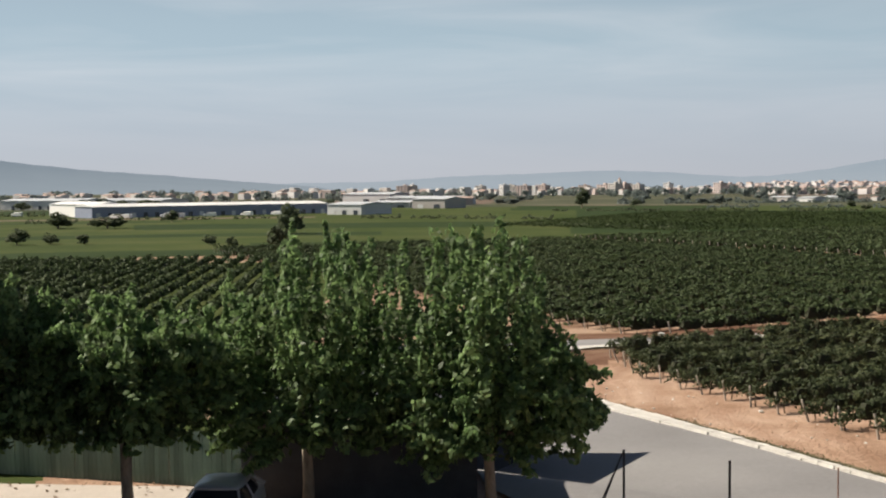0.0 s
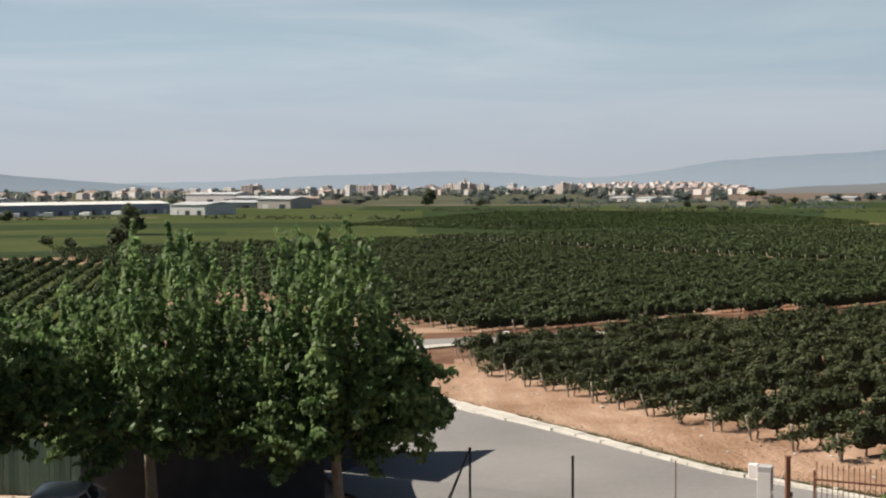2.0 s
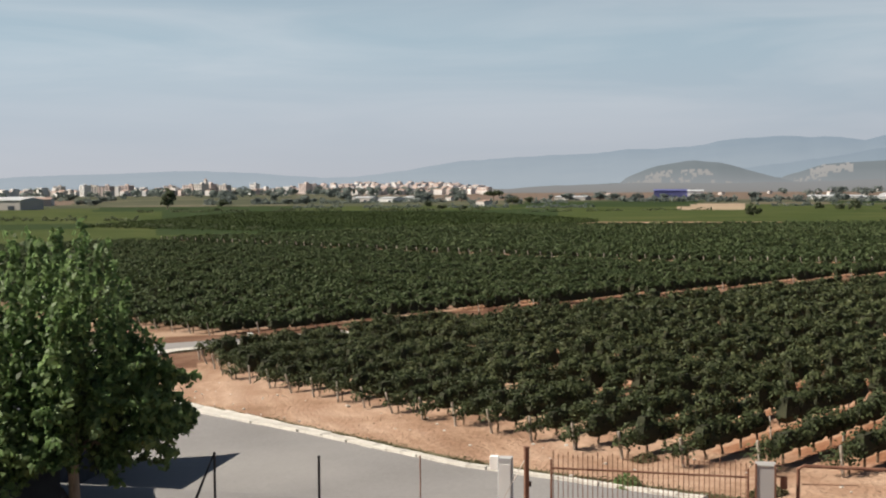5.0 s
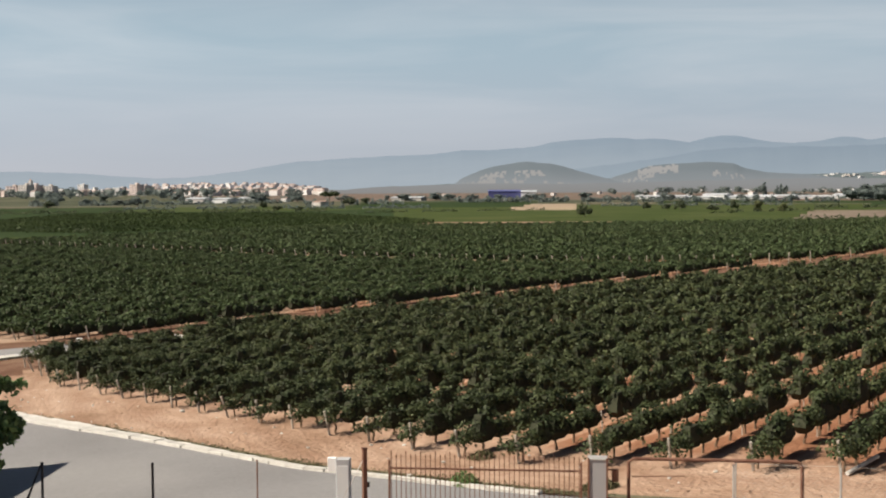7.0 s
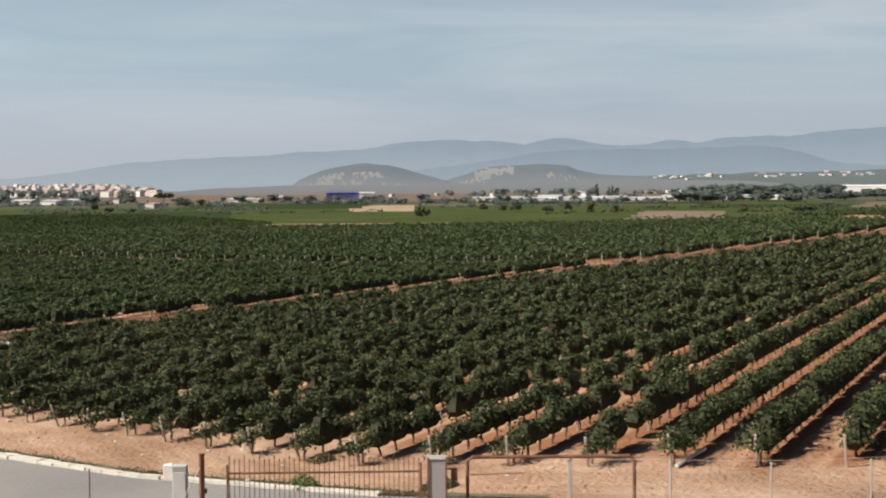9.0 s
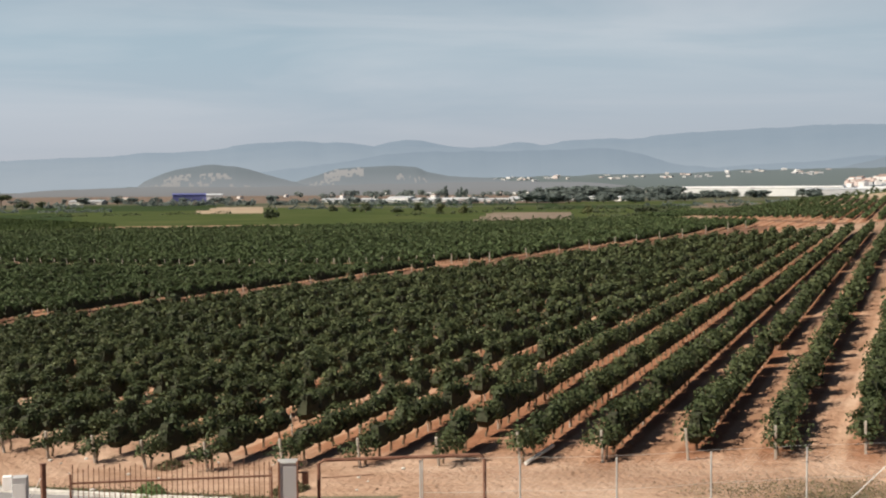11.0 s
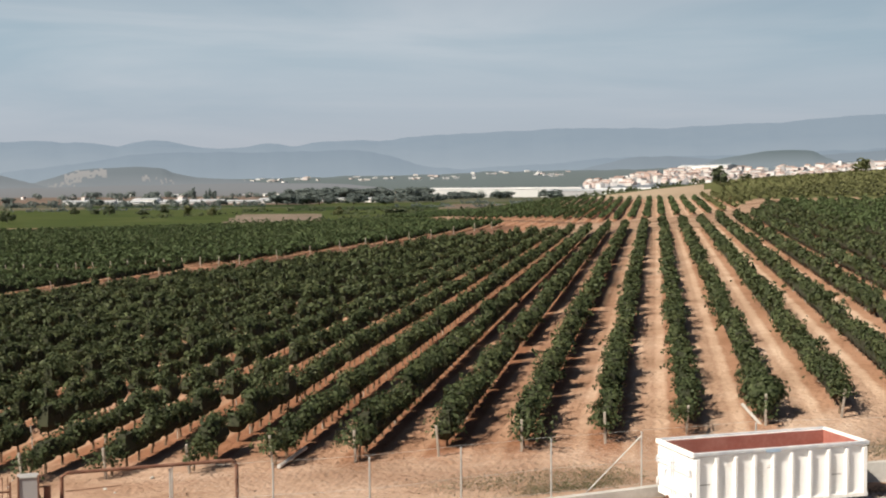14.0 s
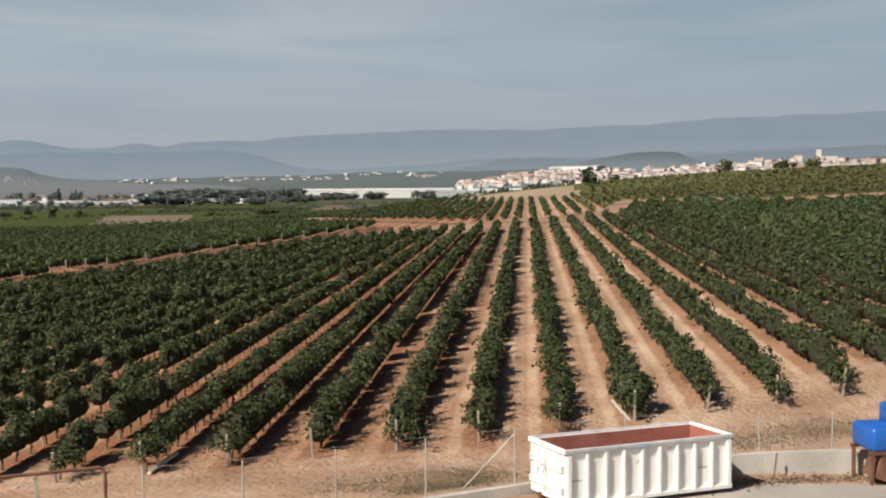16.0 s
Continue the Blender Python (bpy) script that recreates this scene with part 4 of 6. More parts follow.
    # dark inner leaves stand in for crown shade; dark adds more of them
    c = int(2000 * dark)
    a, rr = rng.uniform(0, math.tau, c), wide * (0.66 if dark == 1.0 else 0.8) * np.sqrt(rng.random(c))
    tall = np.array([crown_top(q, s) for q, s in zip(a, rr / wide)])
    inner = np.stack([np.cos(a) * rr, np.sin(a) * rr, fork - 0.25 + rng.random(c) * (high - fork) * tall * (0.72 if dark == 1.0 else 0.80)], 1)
    child("inner_crown", quad_mesh("inner_crown", leaf_quads(rng, inner, rng.normal(size=(c, 3)), rng.uniform(0.08, 0.13, c), 0.7), M_TREE_CORE), tree, "inner leaves coloured dark as shade inside the crown")
    child("crown", quad_mesh("crown", np.concatenate(quads), M_TREE), tree, "dense upright leafy shoots, bright green at the tips")
    return tree


plane_tree((1.15, 31.2, 0), 7.45, 2.75, 3, "plane tree with a dense crown of upright green shoots", 2.05, 0.0, 0.60)
plane_tree((-3.62, 32.55, 0), 7.45, 3.05, 5, "plane tree with tall leafy shoots beside the parked car", 2.09, 180.0, 0.35)
# extra dark inner leaves imitate the shade on these two trees
plane_tree((-7.75, 30.0, 0), 6.0, 2.5, 8, "smaller plane tree beside the screened fence, darkened inside as shade", 2.85, 180.0, 0.1, dark=1.7)
plane_tree((-11.4, 29.2, 0), 6.5, 2.3, 11, "plane tree at the end of the row, darkened inside as shade", 2.85, 180.0, 0.1, dark=1.7)


def building_wing():
    """An unseen plain wing, added out of view only to shade the end of the tree row."""
    wing = thing("building_wing", "plain walls added out of view to shade the end of the tree row", "wall", kind="structure")
    for size, at in (((0.3, 21.5, 9.8), (-14.15, 22.75, 4.9)), ((0.3, 21.5, 9.8), (-21.85, 22.75, 4.9)), ((7.4, 0.3, 9.8), (-18.0, 33.35, 4.9)), ((7.4, 0.3, 9.8), (-18.0, 12.15, 4.9)), ((8.4, 21.9, 0.25), (-18.0, 22.75, 9.93))):
        part("wall_panel" if size[2] > 1 else "flat_roof", box(size, at, 0.01), M_WALL, wing)


building_wing()


def viewpoint_building():
    """The building whose flat roof the camera stands on."""
    house = thing("viewpoint_building", "plain rendered building with a flat roof beside the yard", "wall", kind="structure")
    for size, at in (((16.5, 0.3, 6.9), (-4.75, 3.15, 3.45)), ((16.5, 0.3, 6.9), (-4.75, -13.85, 3.45)), ((0.3, 16.7, 6.9), (-12.85, -5.35, 3.45)), ((0.3, 16.7, 6.9), (3.35, -5.35, 3.45)), ((16.7, 17.5, 0.25), (-4.75, -5.35, 7.03))):
        part("wall_panel" if size[2] > 1 else "flat_roof", box(size, at, 0.01), M_WALL, house)


viewpoint_building()


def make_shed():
    """A shed whose dark colour stands in for shade: a skewed back part and a lower front part."""
    shed = thing("shed", "flat-roofed shed behind the plane trees, coloured dark as deep shade", "shed", at=pose(0, 0, -2.2))
    # the front part is added to keep the space under the crowns dark
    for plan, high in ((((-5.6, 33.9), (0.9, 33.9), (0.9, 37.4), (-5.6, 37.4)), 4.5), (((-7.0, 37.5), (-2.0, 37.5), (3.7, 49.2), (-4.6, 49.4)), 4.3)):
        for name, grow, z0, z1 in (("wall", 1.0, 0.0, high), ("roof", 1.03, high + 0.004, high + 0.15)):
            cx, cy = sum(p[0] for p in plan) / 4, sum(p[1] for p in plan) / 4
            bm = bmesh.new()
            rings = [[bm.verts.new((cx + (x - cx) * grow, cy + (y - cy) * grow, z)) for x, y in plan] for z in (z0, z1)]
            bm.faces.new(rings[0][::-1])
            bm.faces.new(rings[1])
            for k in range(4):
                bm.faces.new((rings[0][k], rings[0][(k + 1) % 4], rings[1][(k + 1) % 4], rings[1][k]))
            part(name, bm, M_SHED_SHADE, shed)


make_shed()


def screen_fence():
    fence = thing("screen_fence", "green brushwood-screened fence with uneven top", "fence")
    rng = random.Random(6)
    line = [Vector((-24.0, 37.6)), Vector((-13.4, 37.3)), Vector((-8.0, 35.8)), Vector((-5.2, 34.9))]
    d = 0.0
    for a, b in zip(line, line[1:]):
        length = (b - a).length
        way = (b - a) / length
        ang = math.atan2(way.y, way.x)
        s = 0.0
        while s < length - 0.05:
            w = 0.155
            h = 1.62 + rng.uniform(-0.10, 0.10) + 0.06 * math.sin((d + s) * 1.3)
            p = a + way * (s + w / 2)
            ob = part("slat", box((w * 1.03, 0.03 + rng.uniform(0, 0.02), h), (0, 0, h / 2), 0.006), M_SCREEN, fence)
            ob.matrix_world = Matrix.Translation((p.x, p.y, land_at(p.x, p.y))) @ Euler((rng.gauss(0, 0.02), rng.gauss(0, 0.015), ang + rng.gauss(0, 0.06))).to_matrix().to_4x4()
            s += w
        n = int(length / 2.5)
        for i in range(n + 1):
            p = a + way * (length * i / max(1, n)) + Vector((0.0, 0.07))
            part("post", tube([(p.x, p.y, -0.1), (p.x, p.y, 1.75)], 0.028, 8), M_DARKSTEEL, fence)
        d += length


screen_fence()


def patio():
    strip("pavement", [(-26, 24.0), (-4.5, 24.0)], [(-26, 37.2), (-5.4, 35.2)], 0.03, material("pale_paving", [(0.396, 0.342, 0.297), (0.522, 0.468, 0.414)], 0.6, 9.0, 0.9, 0.2), "pale dusty paving in front of the screened fence", "pavement", 20, 12)
    rng = np.random.default_rng(14)
    c = 60
    x, y = rng.uniform(-14, -6.5, c), 36.0 - np.abs(rng.normal(0, 0.9, c))
    centre = np.stack([x, y, land(x, y) + 0.05], 1)
    tagged(new("fallen_leaves", quad_mesh("fallen_leaves", leaf_quads(rng, centre, rng.normal(0, 0.25, (c, 3)) + (0, 0, 1), rng.uniform(0.05, 0.09, c)), M_BARK)), "brown fallen leaves scattered on the paving", "leaves", kind="stuff")


patio()


def parked_car():
    car = thing("parked_car", "dusty grey-blue hatchback parked under the plane trees", "car", at=pose(-5.52, 30.0, 0.03, 0, 0, -3))
    # profile along y (front at minus), half widths and heights: lofted body
    secs = [(-2.05, 0.62, 0.35, 0.62), (-1.9, 0.78, 0.28, 0.72), (-1.3, 0.83, 0.25, 0.86), (-0.75, 0.84, 0.25, 0.93), (0.2, 0.85, 0.25, 0.95), (1.3, 0.84, 0.25, 0.98), (1.85, 0.80, 0.30, 0.98), (2.0, 0.70, 0.40, 0.90)]
    bm = bmesh.new()
    rings = []
    for y, w, lo, hi in secs:
        rings.append([bm.verts.new(p) for p in ((-w * 0.92, y, lo), (-w, y, (lo + hi) / 2), (-w * 0.93, y, hi), (-w * 0.5, y, hi + 0.03), (w * 0.5, y, hi + 0.03), (w * 0.93, y, hi), (w, y, (lo + hi) / 2), (w * 0.92, y, lo))])
    for a, b in zip(rings, rings[1:]):
        for k in range(8):
            bm.faces.new((a[k], a[(k + 1) % 8], b[(k + 1) % 8], b[k]))
    bm.faces.new(rings[0][::-1])
    bm.faces.new(rings[-1])
    body = part("body", bm, M_CAR, car, "grey-blue painted body", True)
    # cabin of glass: stacked rounded outlines that narrow towards the roof
    bm = bmesh.new()
    rings = []
    for k in range(6):
        f = k / 5
        half = 0.76 - 0.20 * f ** 1.3
        front, back = -0.97 + 0.66 * f, 1.76 - 0.52 * f ** 1.6
        ring = []
        for j in range(28):
            ang = 2 * math.pi * j / 28
            c, d = math.cos(ang), math.sin(ang)
            ring.append(bm.verts.new((half * math.copysign(abs(c) ** 0.4, c), (front + back) / 2 + (back - front) / 2 * math.copysign(abs(d) ** 0.4, d), 0.95 + 0.36 * f)))
        rings.append(ring)
    for lo, hi in zip(rings, rings[1:]):
        for j in range(28):
            bm.faces.new((lo[j], lo[(j + 1) % 28], hi[(j + 1) % 28], hi[j]))
    bm.faces.new(rings[-1])
    part("cabin_glass", bm, M_GLASSY, car, "dark windows", True)
    # crowned roof skin with a rolled edge
    bm = bmesh.new()
    rings = []
    for r, z in ((0.97, 1.27), (1.04, 1.29), (1.03, 1.325), (0.93, 1.36), (0.7, 1.385), (0.35, 1.4)):
        ring = []
        for j in range(28):
            ang = 2 * math.pi * j / 28
            c, d = math.cos(ang), math.sin(ang)
            ring.append(bm.verts.new((0.58 * r * math.copysign(abs(c) ** 0.45, c), 0.465 + 0.79 * r * math.copysign(abs(d) ** 0.45, d), z)))
        rings.append(ring)
    for lo, hi in zip(rings, rings[1:]):
        for j in range(28):
            bm.faces.new((lo[j], lo[(j + 1) % 28], hi[(j + 1) % 28], hi[j]))
    bm.faces.new(rings[-1])
    bm.faces.new(rings[0][::-1])
    part("roof", bm, M_CAR, car, "", True)
    for sx in (-1, 1):
        part("windscreen_pillar", tube([(sx * 0.75, -0.97, 0.94), (sx * 0.55, -0.30, 1.31)], 0.03, 6), M_HOUSE[3], car, "pale grey trim")
        part("rear_pillar", tube([(sx * 0.77, 1.76, 0.98), (sx * 0.57, 1.2, 1.31)], 0.05, 6), M_CAR, car)
        part("door_pillar", tube([(sx * 0.77, 0.4, 0.96), (sx * 0.575, 0.42, 1.31)], 0.03, 6), M_CAR, car)
        part("headlight", box((0.34, 0.08, 0.16), (sx * 0.52, -1.97, 0.6), 0.03), M_WHITE, car, "clear headlight")
        part("mirror", box((0.2, 0.1, 0.13), (sx * 0.93, -0.6, 0.98), 0.03), M_CAR, car)
        for yy in (-1.3, 1.3):
            wheel = part("wheel", tube([(sx * 0.66, yy, 0.3), (sx * 0.86, yy, 0.3)], 0.3, 20), M_TYRE, car, "black tyre")
            part("rim", tube([(sx * 0.85, yy, 0.3), (sx * 0.87, yy, 0.3)], 0.19, 16), M_STEEL, wheel)
    part("windscreen_frame", tube([(-0.55, -0.30, 1.31), (-0.3, -0.36, 1.325), (0.3, -0.36, 1.325), (0.55, -0.30, 1.31)], 0.028, 6), M_HOUSE[3], car, "pale grey trim")
    part("cowl", tube([(-0.75, -0.98, 0.95), (0.75, -0.98, 0.95)], 0.03, 6), M_HOUSE[3], car, "pale grey trim")


parked_car()

# the fence runs from the trees past the gate to the container
FENCE_TOPS = [(4.53, 31.1), (6.9, 29.77)]


def wire_fence(name_label, posts, high, mat, braces=(), radius=0.024, wires=(0.35, 1.0, 1.85), woven=True):
    fence = thing("wire_fence", name_label, "fence", "wire fences round the yard")
    for x, y in posts:
        z = land_at(x, y)
        p = part("post", tube([(x, y, z - 0.2), (x, y, z + high)], radius, 8), mat, fence)
        bm = bmesh.new()
        bmesh.ops.create_uvsphere(bm, u_segments=8, v_segments=5, radius=radius * 1.25, matrix=Matrix.Translation((x, y, z + high)))
        part("cap", bm, mat, p)
    for a, b in zip(posts, posts[1:]):
        for h in wires:
            pa, pb = Vector((*a, land_at(*a) + h)), Vector((*b, land_at(*b) + h))
            part("wire", tube([pa, (pa + pb) / 2 - Vector((0, 0, 0.02)), pb], 0.004, 4), mat, fence)
        if not woven:
            continue
        # woven mesh: two families of slanting wires
        pa, pb = Vector((*a, land_at(*a))), Vector((*b, land_at(*b)))
        length = (pb - pa).length
        bm = bmesh.new()
        step, hh = 0.12, high - 0.08
        k = -hh
        while k < length:
            for lean in (1, -1):
                s0, s1 = (k, k + hh) if lean > 0 else (k + hh, k)
                z0, z1 = 0.04, hh
                ends = []
                for s, z in ((s0, z0), (s1, z1)):
                    ends.append([s, z])
                (sa, za), (sb, zb) = ends
                lo, hi = (0.0, length)
                f0 = max(0.0, min(1.0, ((lo if sb > sa else hi) - sa) / (sb - sa)))
                f1 = max(0.0, min(1.0, ((hi if sb > sa else lo) - sa) / (sb - sa)))
                if f1 - f0 < 0.02:
                    continue
                q = [pa + (pb - pa) * ((sa + (sb - sa) * f) / length) + Vector((0, 0, za + (zb - za) * f)) for f in (f0, f1)]
                add_tube(bm, q, [0.0011, 0.0011], 3, False)
            k += step
        part("mesh_panel", bm, mat, fence, "woven wire mesh")
    for a, b in braces:
        part("brace", tube([a, b], 0.018, 6), mat, fence)
    return fence


wire_fence("dark steel wire fence with a braced end post beside the road", FENCE_TOPS, 1.9, M_DARKSTEEL, [((4.5, 31.1, 1.85), (4.05, 32.4, 0.1)), ((4.5, 31.1, 1.85), (3.9, 31.5, 0.1))], 0.032, (0.35,), False)
wire_fence("thin rust-stained fence post standing between road and gate", [(9.26, 28.94)], 1.9, M_RUST, (), 0.017, (), False)
RIGHT_POSTS = [(19.46, 23.5), (21.4, 21.95), (23.3, 20.45), (25.6, 19.3), (27.9, 18.0), (30.15, 16.5), (33.2, 14.5), (36.2, 11.5), (37.2, 9.6), (38.2, 7.3), (39.2, 5.0)]
wire_fence("thin galvanised wire mesh fence along the vineyard", RIGHT_POSTS, 1.78, M_STEEL, [((30.15, 16.5, 1.7), (28.7, 17.5, 0.15))])


def gate_post():
    post = thing("gate_post", "rust-brown steel gate post with a hinge lug", "post", at=pose(11.88, 28.42, 0))
    part("shaft", box((0.11, 0.11, 2.15), (0, 0, 0.95), 0.01), M_RUST, post)
    part("cap", box((0.13, 0.13, 0.03), (0, 0, 2.04), 0.006), M_RUST, post)
    part("hinge", tube([(0.09, -0.03, 1.05), (0.09, -0.03, 1.18)], 0.03, 8), M_DARKSTEEL, post, "dark steel hinge")
    part("stay", tube([(-0.03, 0.0, 1.75), (-0.85, 0.35, 0.1)], 0.012, 6), M_HOUSE[1], post, "pale guy rod")


gate_post()


def railing_gate():
    a, b = Vector((12.35, 27.95, 0)), Vector((16.35, 25.42, 0))
    length = (b - a).length
    gate = thing("railing_gate", "rusty brown iron railing gate with spiked bars", "gate", at=Matrix.Translation(a) @ Matrix.Rotation(math.atan2(b.y - a.y, b.x - a.x), 4, "Z"))
    for z in (0.2, 1.58):
        part("rail", box((length, 0.035, 0.045), (length / 2, 0, z), 0.005), M_RUST, gate)
    n = 39
    for i in range(n):
        x = 0.05 + (length - 0.1) * i / (n - 1)
        high = 1.86 + 0.08 * (i % 3 == 0)
        bar = part("bar", box((0.018, 0.018, high - 0.1), (x, 0, 0.1 + (high - 0.1) / 2), 0.003), M_RUST, gate)
        part("spike", tube([(x, 0, high - 0.02), (x, 0, high + 0.02), (x, 0, high + 0.1)], [0.012, 0.018, 0.002], 6), M_RUST, bar)
    for x in (0.0, length):
        part("stile", box((0.05, 0.05, 1.75), (x, 0, 0.92), 0.006), M_RUST, gate)


railing_gate()


def gate_pillar():
    pillar = thing("gate_pillar", "grey sheet-metal gate pillar with a lock box", "pillar", at=pose(16.68, 25.2, 0, 0, 0, -32))
    part("shaft", box((0.44, 0.40, 1.92), (0, 0, 0.94), 0.015), M_HOUSE[3], pillar)
    for x in (-0.22, 0.22):
        part("edge_bar", box((0.045, 0.045, 1.98), (x, -0.2, 0.97), 0.004), M_RUST, pillar, "rusty edge bar")
    part("lid", box((0.48, 0.44, 0.03), (0, 0, 1.92), 0.006), M_STEEL, pillar)
    part("lock_box", box((0.16, 0.12, 0.30), (0.42, -0.1, 1.52), 0.012), M_RUST, pillar, "brown lock box")
    part("latch", box((0.2, 0.03, 0.04), (0.3, -0.1, 1.66), 0.004), M_RUST, pillar)


gate_pillar()


def pipe_frame():
    frame_ob = thing("pipe_gate", "rusty brown pipe frame gate standing beside the pillar", "gate")
    a, b = Vector((17.35, 24.85)), Vector((20.8, 22.6))
    corner = 0.12
    pts = [(a.x, a.y, 0.05), (a.x, a.y, 1.83)]
    pts += [(a.x + (b.x - a.x) * 0.03, a.y + (b.y - a.y) * 0.03, 1.9), (a.x + (b.x - a.x) * 0.97, a.y + (b.y - a.y) * 0.97, 1.9), (b.x, b.y, 1.9 - corner), (b.x, b.y, 0.0)]
    part("pipe", tube(pts, 0.045, 10), M_RUST, frame_ob)
    part("lower_pipe", tube([(a.x, a.y, 0.25), (b.x, b.y, 0.25)], 0.035, 8), M_RUST, frame_ob)
    m = a.lerp(b, 0.62)
    part("upright", tube([(m.x, m.y, 0.25), (m.x, m.y, 1.88)], 0.022, 8), M_STEEL, frame_ob, "thin galvanised upright")
    part("thin_rod", tube([(a.x + 0.1, a.y, 1.45), (a.lerp(b, 0.33).x, a.lerp(b, 0.33).y, 1.5)], 0.012, 6), M_RUST, frame_ob)


pipe_frame()


def meter_cabinet():
    cab = thing("meter_cabinet", "pale grey cabinet with a white box beside the gate post", "cabinet", at=pose(11.6, 29.45, 0, 0, 0, -30))
    part("cabinet_body", box((0.36, 0.3, 1.66), (0.12, 0, 0.78), 0.02), M_HOUSE[3], cab)
    part("white_box", box((0.22, 0.18, 0.34), (-0.17, 0.0, 1.46), 0.012), M_WHITE, cab, "white plastic box")
    part("cabinet_door", box((0.30, 0.015, 1.2), (0.12, -0.157, 0.85), 0.005), M_HALL_WHITE, cab)


meter_cabinet()


def skip_container():
    a, b = Vector((29.05, 14.4)), Vector((33.30, 11.37))
    way = (b - a).normalized()
    length, wide, high, base = (b - a).length, 1.98, 1.43, 0.19
    skip = thing("skip_container", "white steel roll-off skip with ribbed sides and red interior", "skip", at=Matrix.Translation((a.x, a.y, 0)) @ Matrix.Rotation(math.atan2(way.y, way.x), 4, "Z"))
    # near side on y = 0, the skip reaches to y = wide
    part("front_panel", box((length, 0.05, high), (length / 2, 0.025, base + high / 2), 0.004), M_WHITE, skip)
    part("back_panel", box((length, 0.05, high), (length / 2, wide - 0.025, base + high / 2), 0.004), M_WHITE, skip)
    part("far_end_panel", box((0.05, wide - 0.1, high), (length - 0.025, wide / 2, base + high / 2), 0.004), M_WHITE, skip)
    part("door_panel", box((0.05, wide - 0.1, high), (0.025, wide / 2, base + high / 2), 0.004), M_WHITE, skip)
    part("lining", box((length - 0.12, 0.01, high - 0.05), (length / 2, wide - 0.06, base + high / 2), 0), M_INSIDE, skip, "rusty red painted inside")
    part("lining", box((0.01, wide - 0.12, high - 0.05), (length - 0.06, wide / 2, base + high / 2), 0), M_INSIDE, skip, "rusty red painted inside")
    part("lining", box((length - 0.12, 0.01, high - 0.05), (length / 2, 0.06, base + high / 2), 0), M_INSIDE, skip, "rusty red painted inside")
    part("floor", box((length - 0.1, wide - 0.1, 0.06), (length / 2, wide / 2, base + 0.03), 0), M_INSIDE, skip, "rusty red floor")
    n = 10
    for i in range(n):
        x = 0.10 + (length - 0.2) * i / (n - 1)
        for y in (-0.045, wide + 0.045):
            part("rib", box((0.13 if i in (0, n - 1) else 0.085, 0.09, high - 0.14), (x, y, base + high / 2 - 0.05), 0.012), M_WHITE, skip)
    for y in (-0.03, wide + 0.03):
        part("top_rail", box((length + 0.06, 0.11, 0.085), (length / 2, y, base + high), 0.012), M_WORN, skip, "scuffed blue-grey top rail")
    for x in (0.0, length):
        part("end_rail", box((0.12, wide + 0.1, 0.12), (x, wide / 2, base + high - 0.02), 0.015), M_WHITE, skip)
    part("bottom_rail", box((length, 0.12, 0.12), (length / 2, -0.02, base + 0.03), 0.012), M_WHITE, skip)
    for y in (0.6, wide - 0.6):
        part("skid", box((length + 0.1, 0.12, 0.18), (length / 2, y, 0.15), 0.01), M_RUST, skip, "rusty runner")
        for x in (0.25, length - 0.25):
            part("roller", tube([(x, y - 0.12, 0.1), (x, y + 0.12, 0.1)], 0.1, 12), M_RUST, skip, "rusty roller")
    for z, y0, y1 in ((0.98, 0.12, wide * 0.46), (0.86, 0.12, wide * 0.46), (1.02, wide * 0.56, wide - 0.05), (0.90, wide * 0.6, wide - 0.05), (0.30, 0.15, wide - 0.15)):
        part("door_bar", box((0.05, y1 - y0, 0.055), (-0.03, (y0 + y1) / 2, base + z), 0.01), M_WHITE, skip)
    for y in (wide * 0.47, wide * 0.53):
        part("door_latch", tube([(-0.07, y, base + 0.15), (-0.07, y, base + high - 0.2)], 0.02, 8), M_WORN, skip, "worn latch rod")
    part("latch_lever", tube([(-0.09, wide * 0.5, base + 0.92), (-0.15, wide * 0.62, base + 0.80), (-0.13, wide * 0.68, base + 0.58)], 0.022, 8), M_WORN, skip, "bent latch lever")
    for y in (0.06, wide - 0.06):
        for z in (0.35, 0.95):
            part("hinge", tube([(-0.05, y, base + z - 0.09), (-0.05, y, base + z + 0.09)], 0.035, 8), M_WORN, skip, "greasy door hinge")
    part("hook_bar", tube([(length + 0.1, wide / 2 - 0.2, base + 1.2), (length + 0.22, wide / 2, base + 1.2), (length + 0.1, wide / 2 + 0.2, base + 1.2)], 0.03, 8), M_WHITE, skip)
    part("label_plate", box((0.42, 0.008, 0.09), (length * 0.44, -0.1, base + high - 0.02), 0.002), M_LABEL, skip, "faded pale blue label")
    for z, w in ((1.0, 0.20), (0.94, 0.26)):
        part("print_bar", box((w, 0.006, 0.022), (length * 0.44, -0.004, base + z), 0), M_STEEL, skip, "grey worn print")
    for x in (0.35, length * 0.82):
        part("print_bar", box((0.3, 0.006, 0.03), (x, -0.004, base + 0.62), 0), M_WALL, skip, "grey scuff strip")


skip_container()


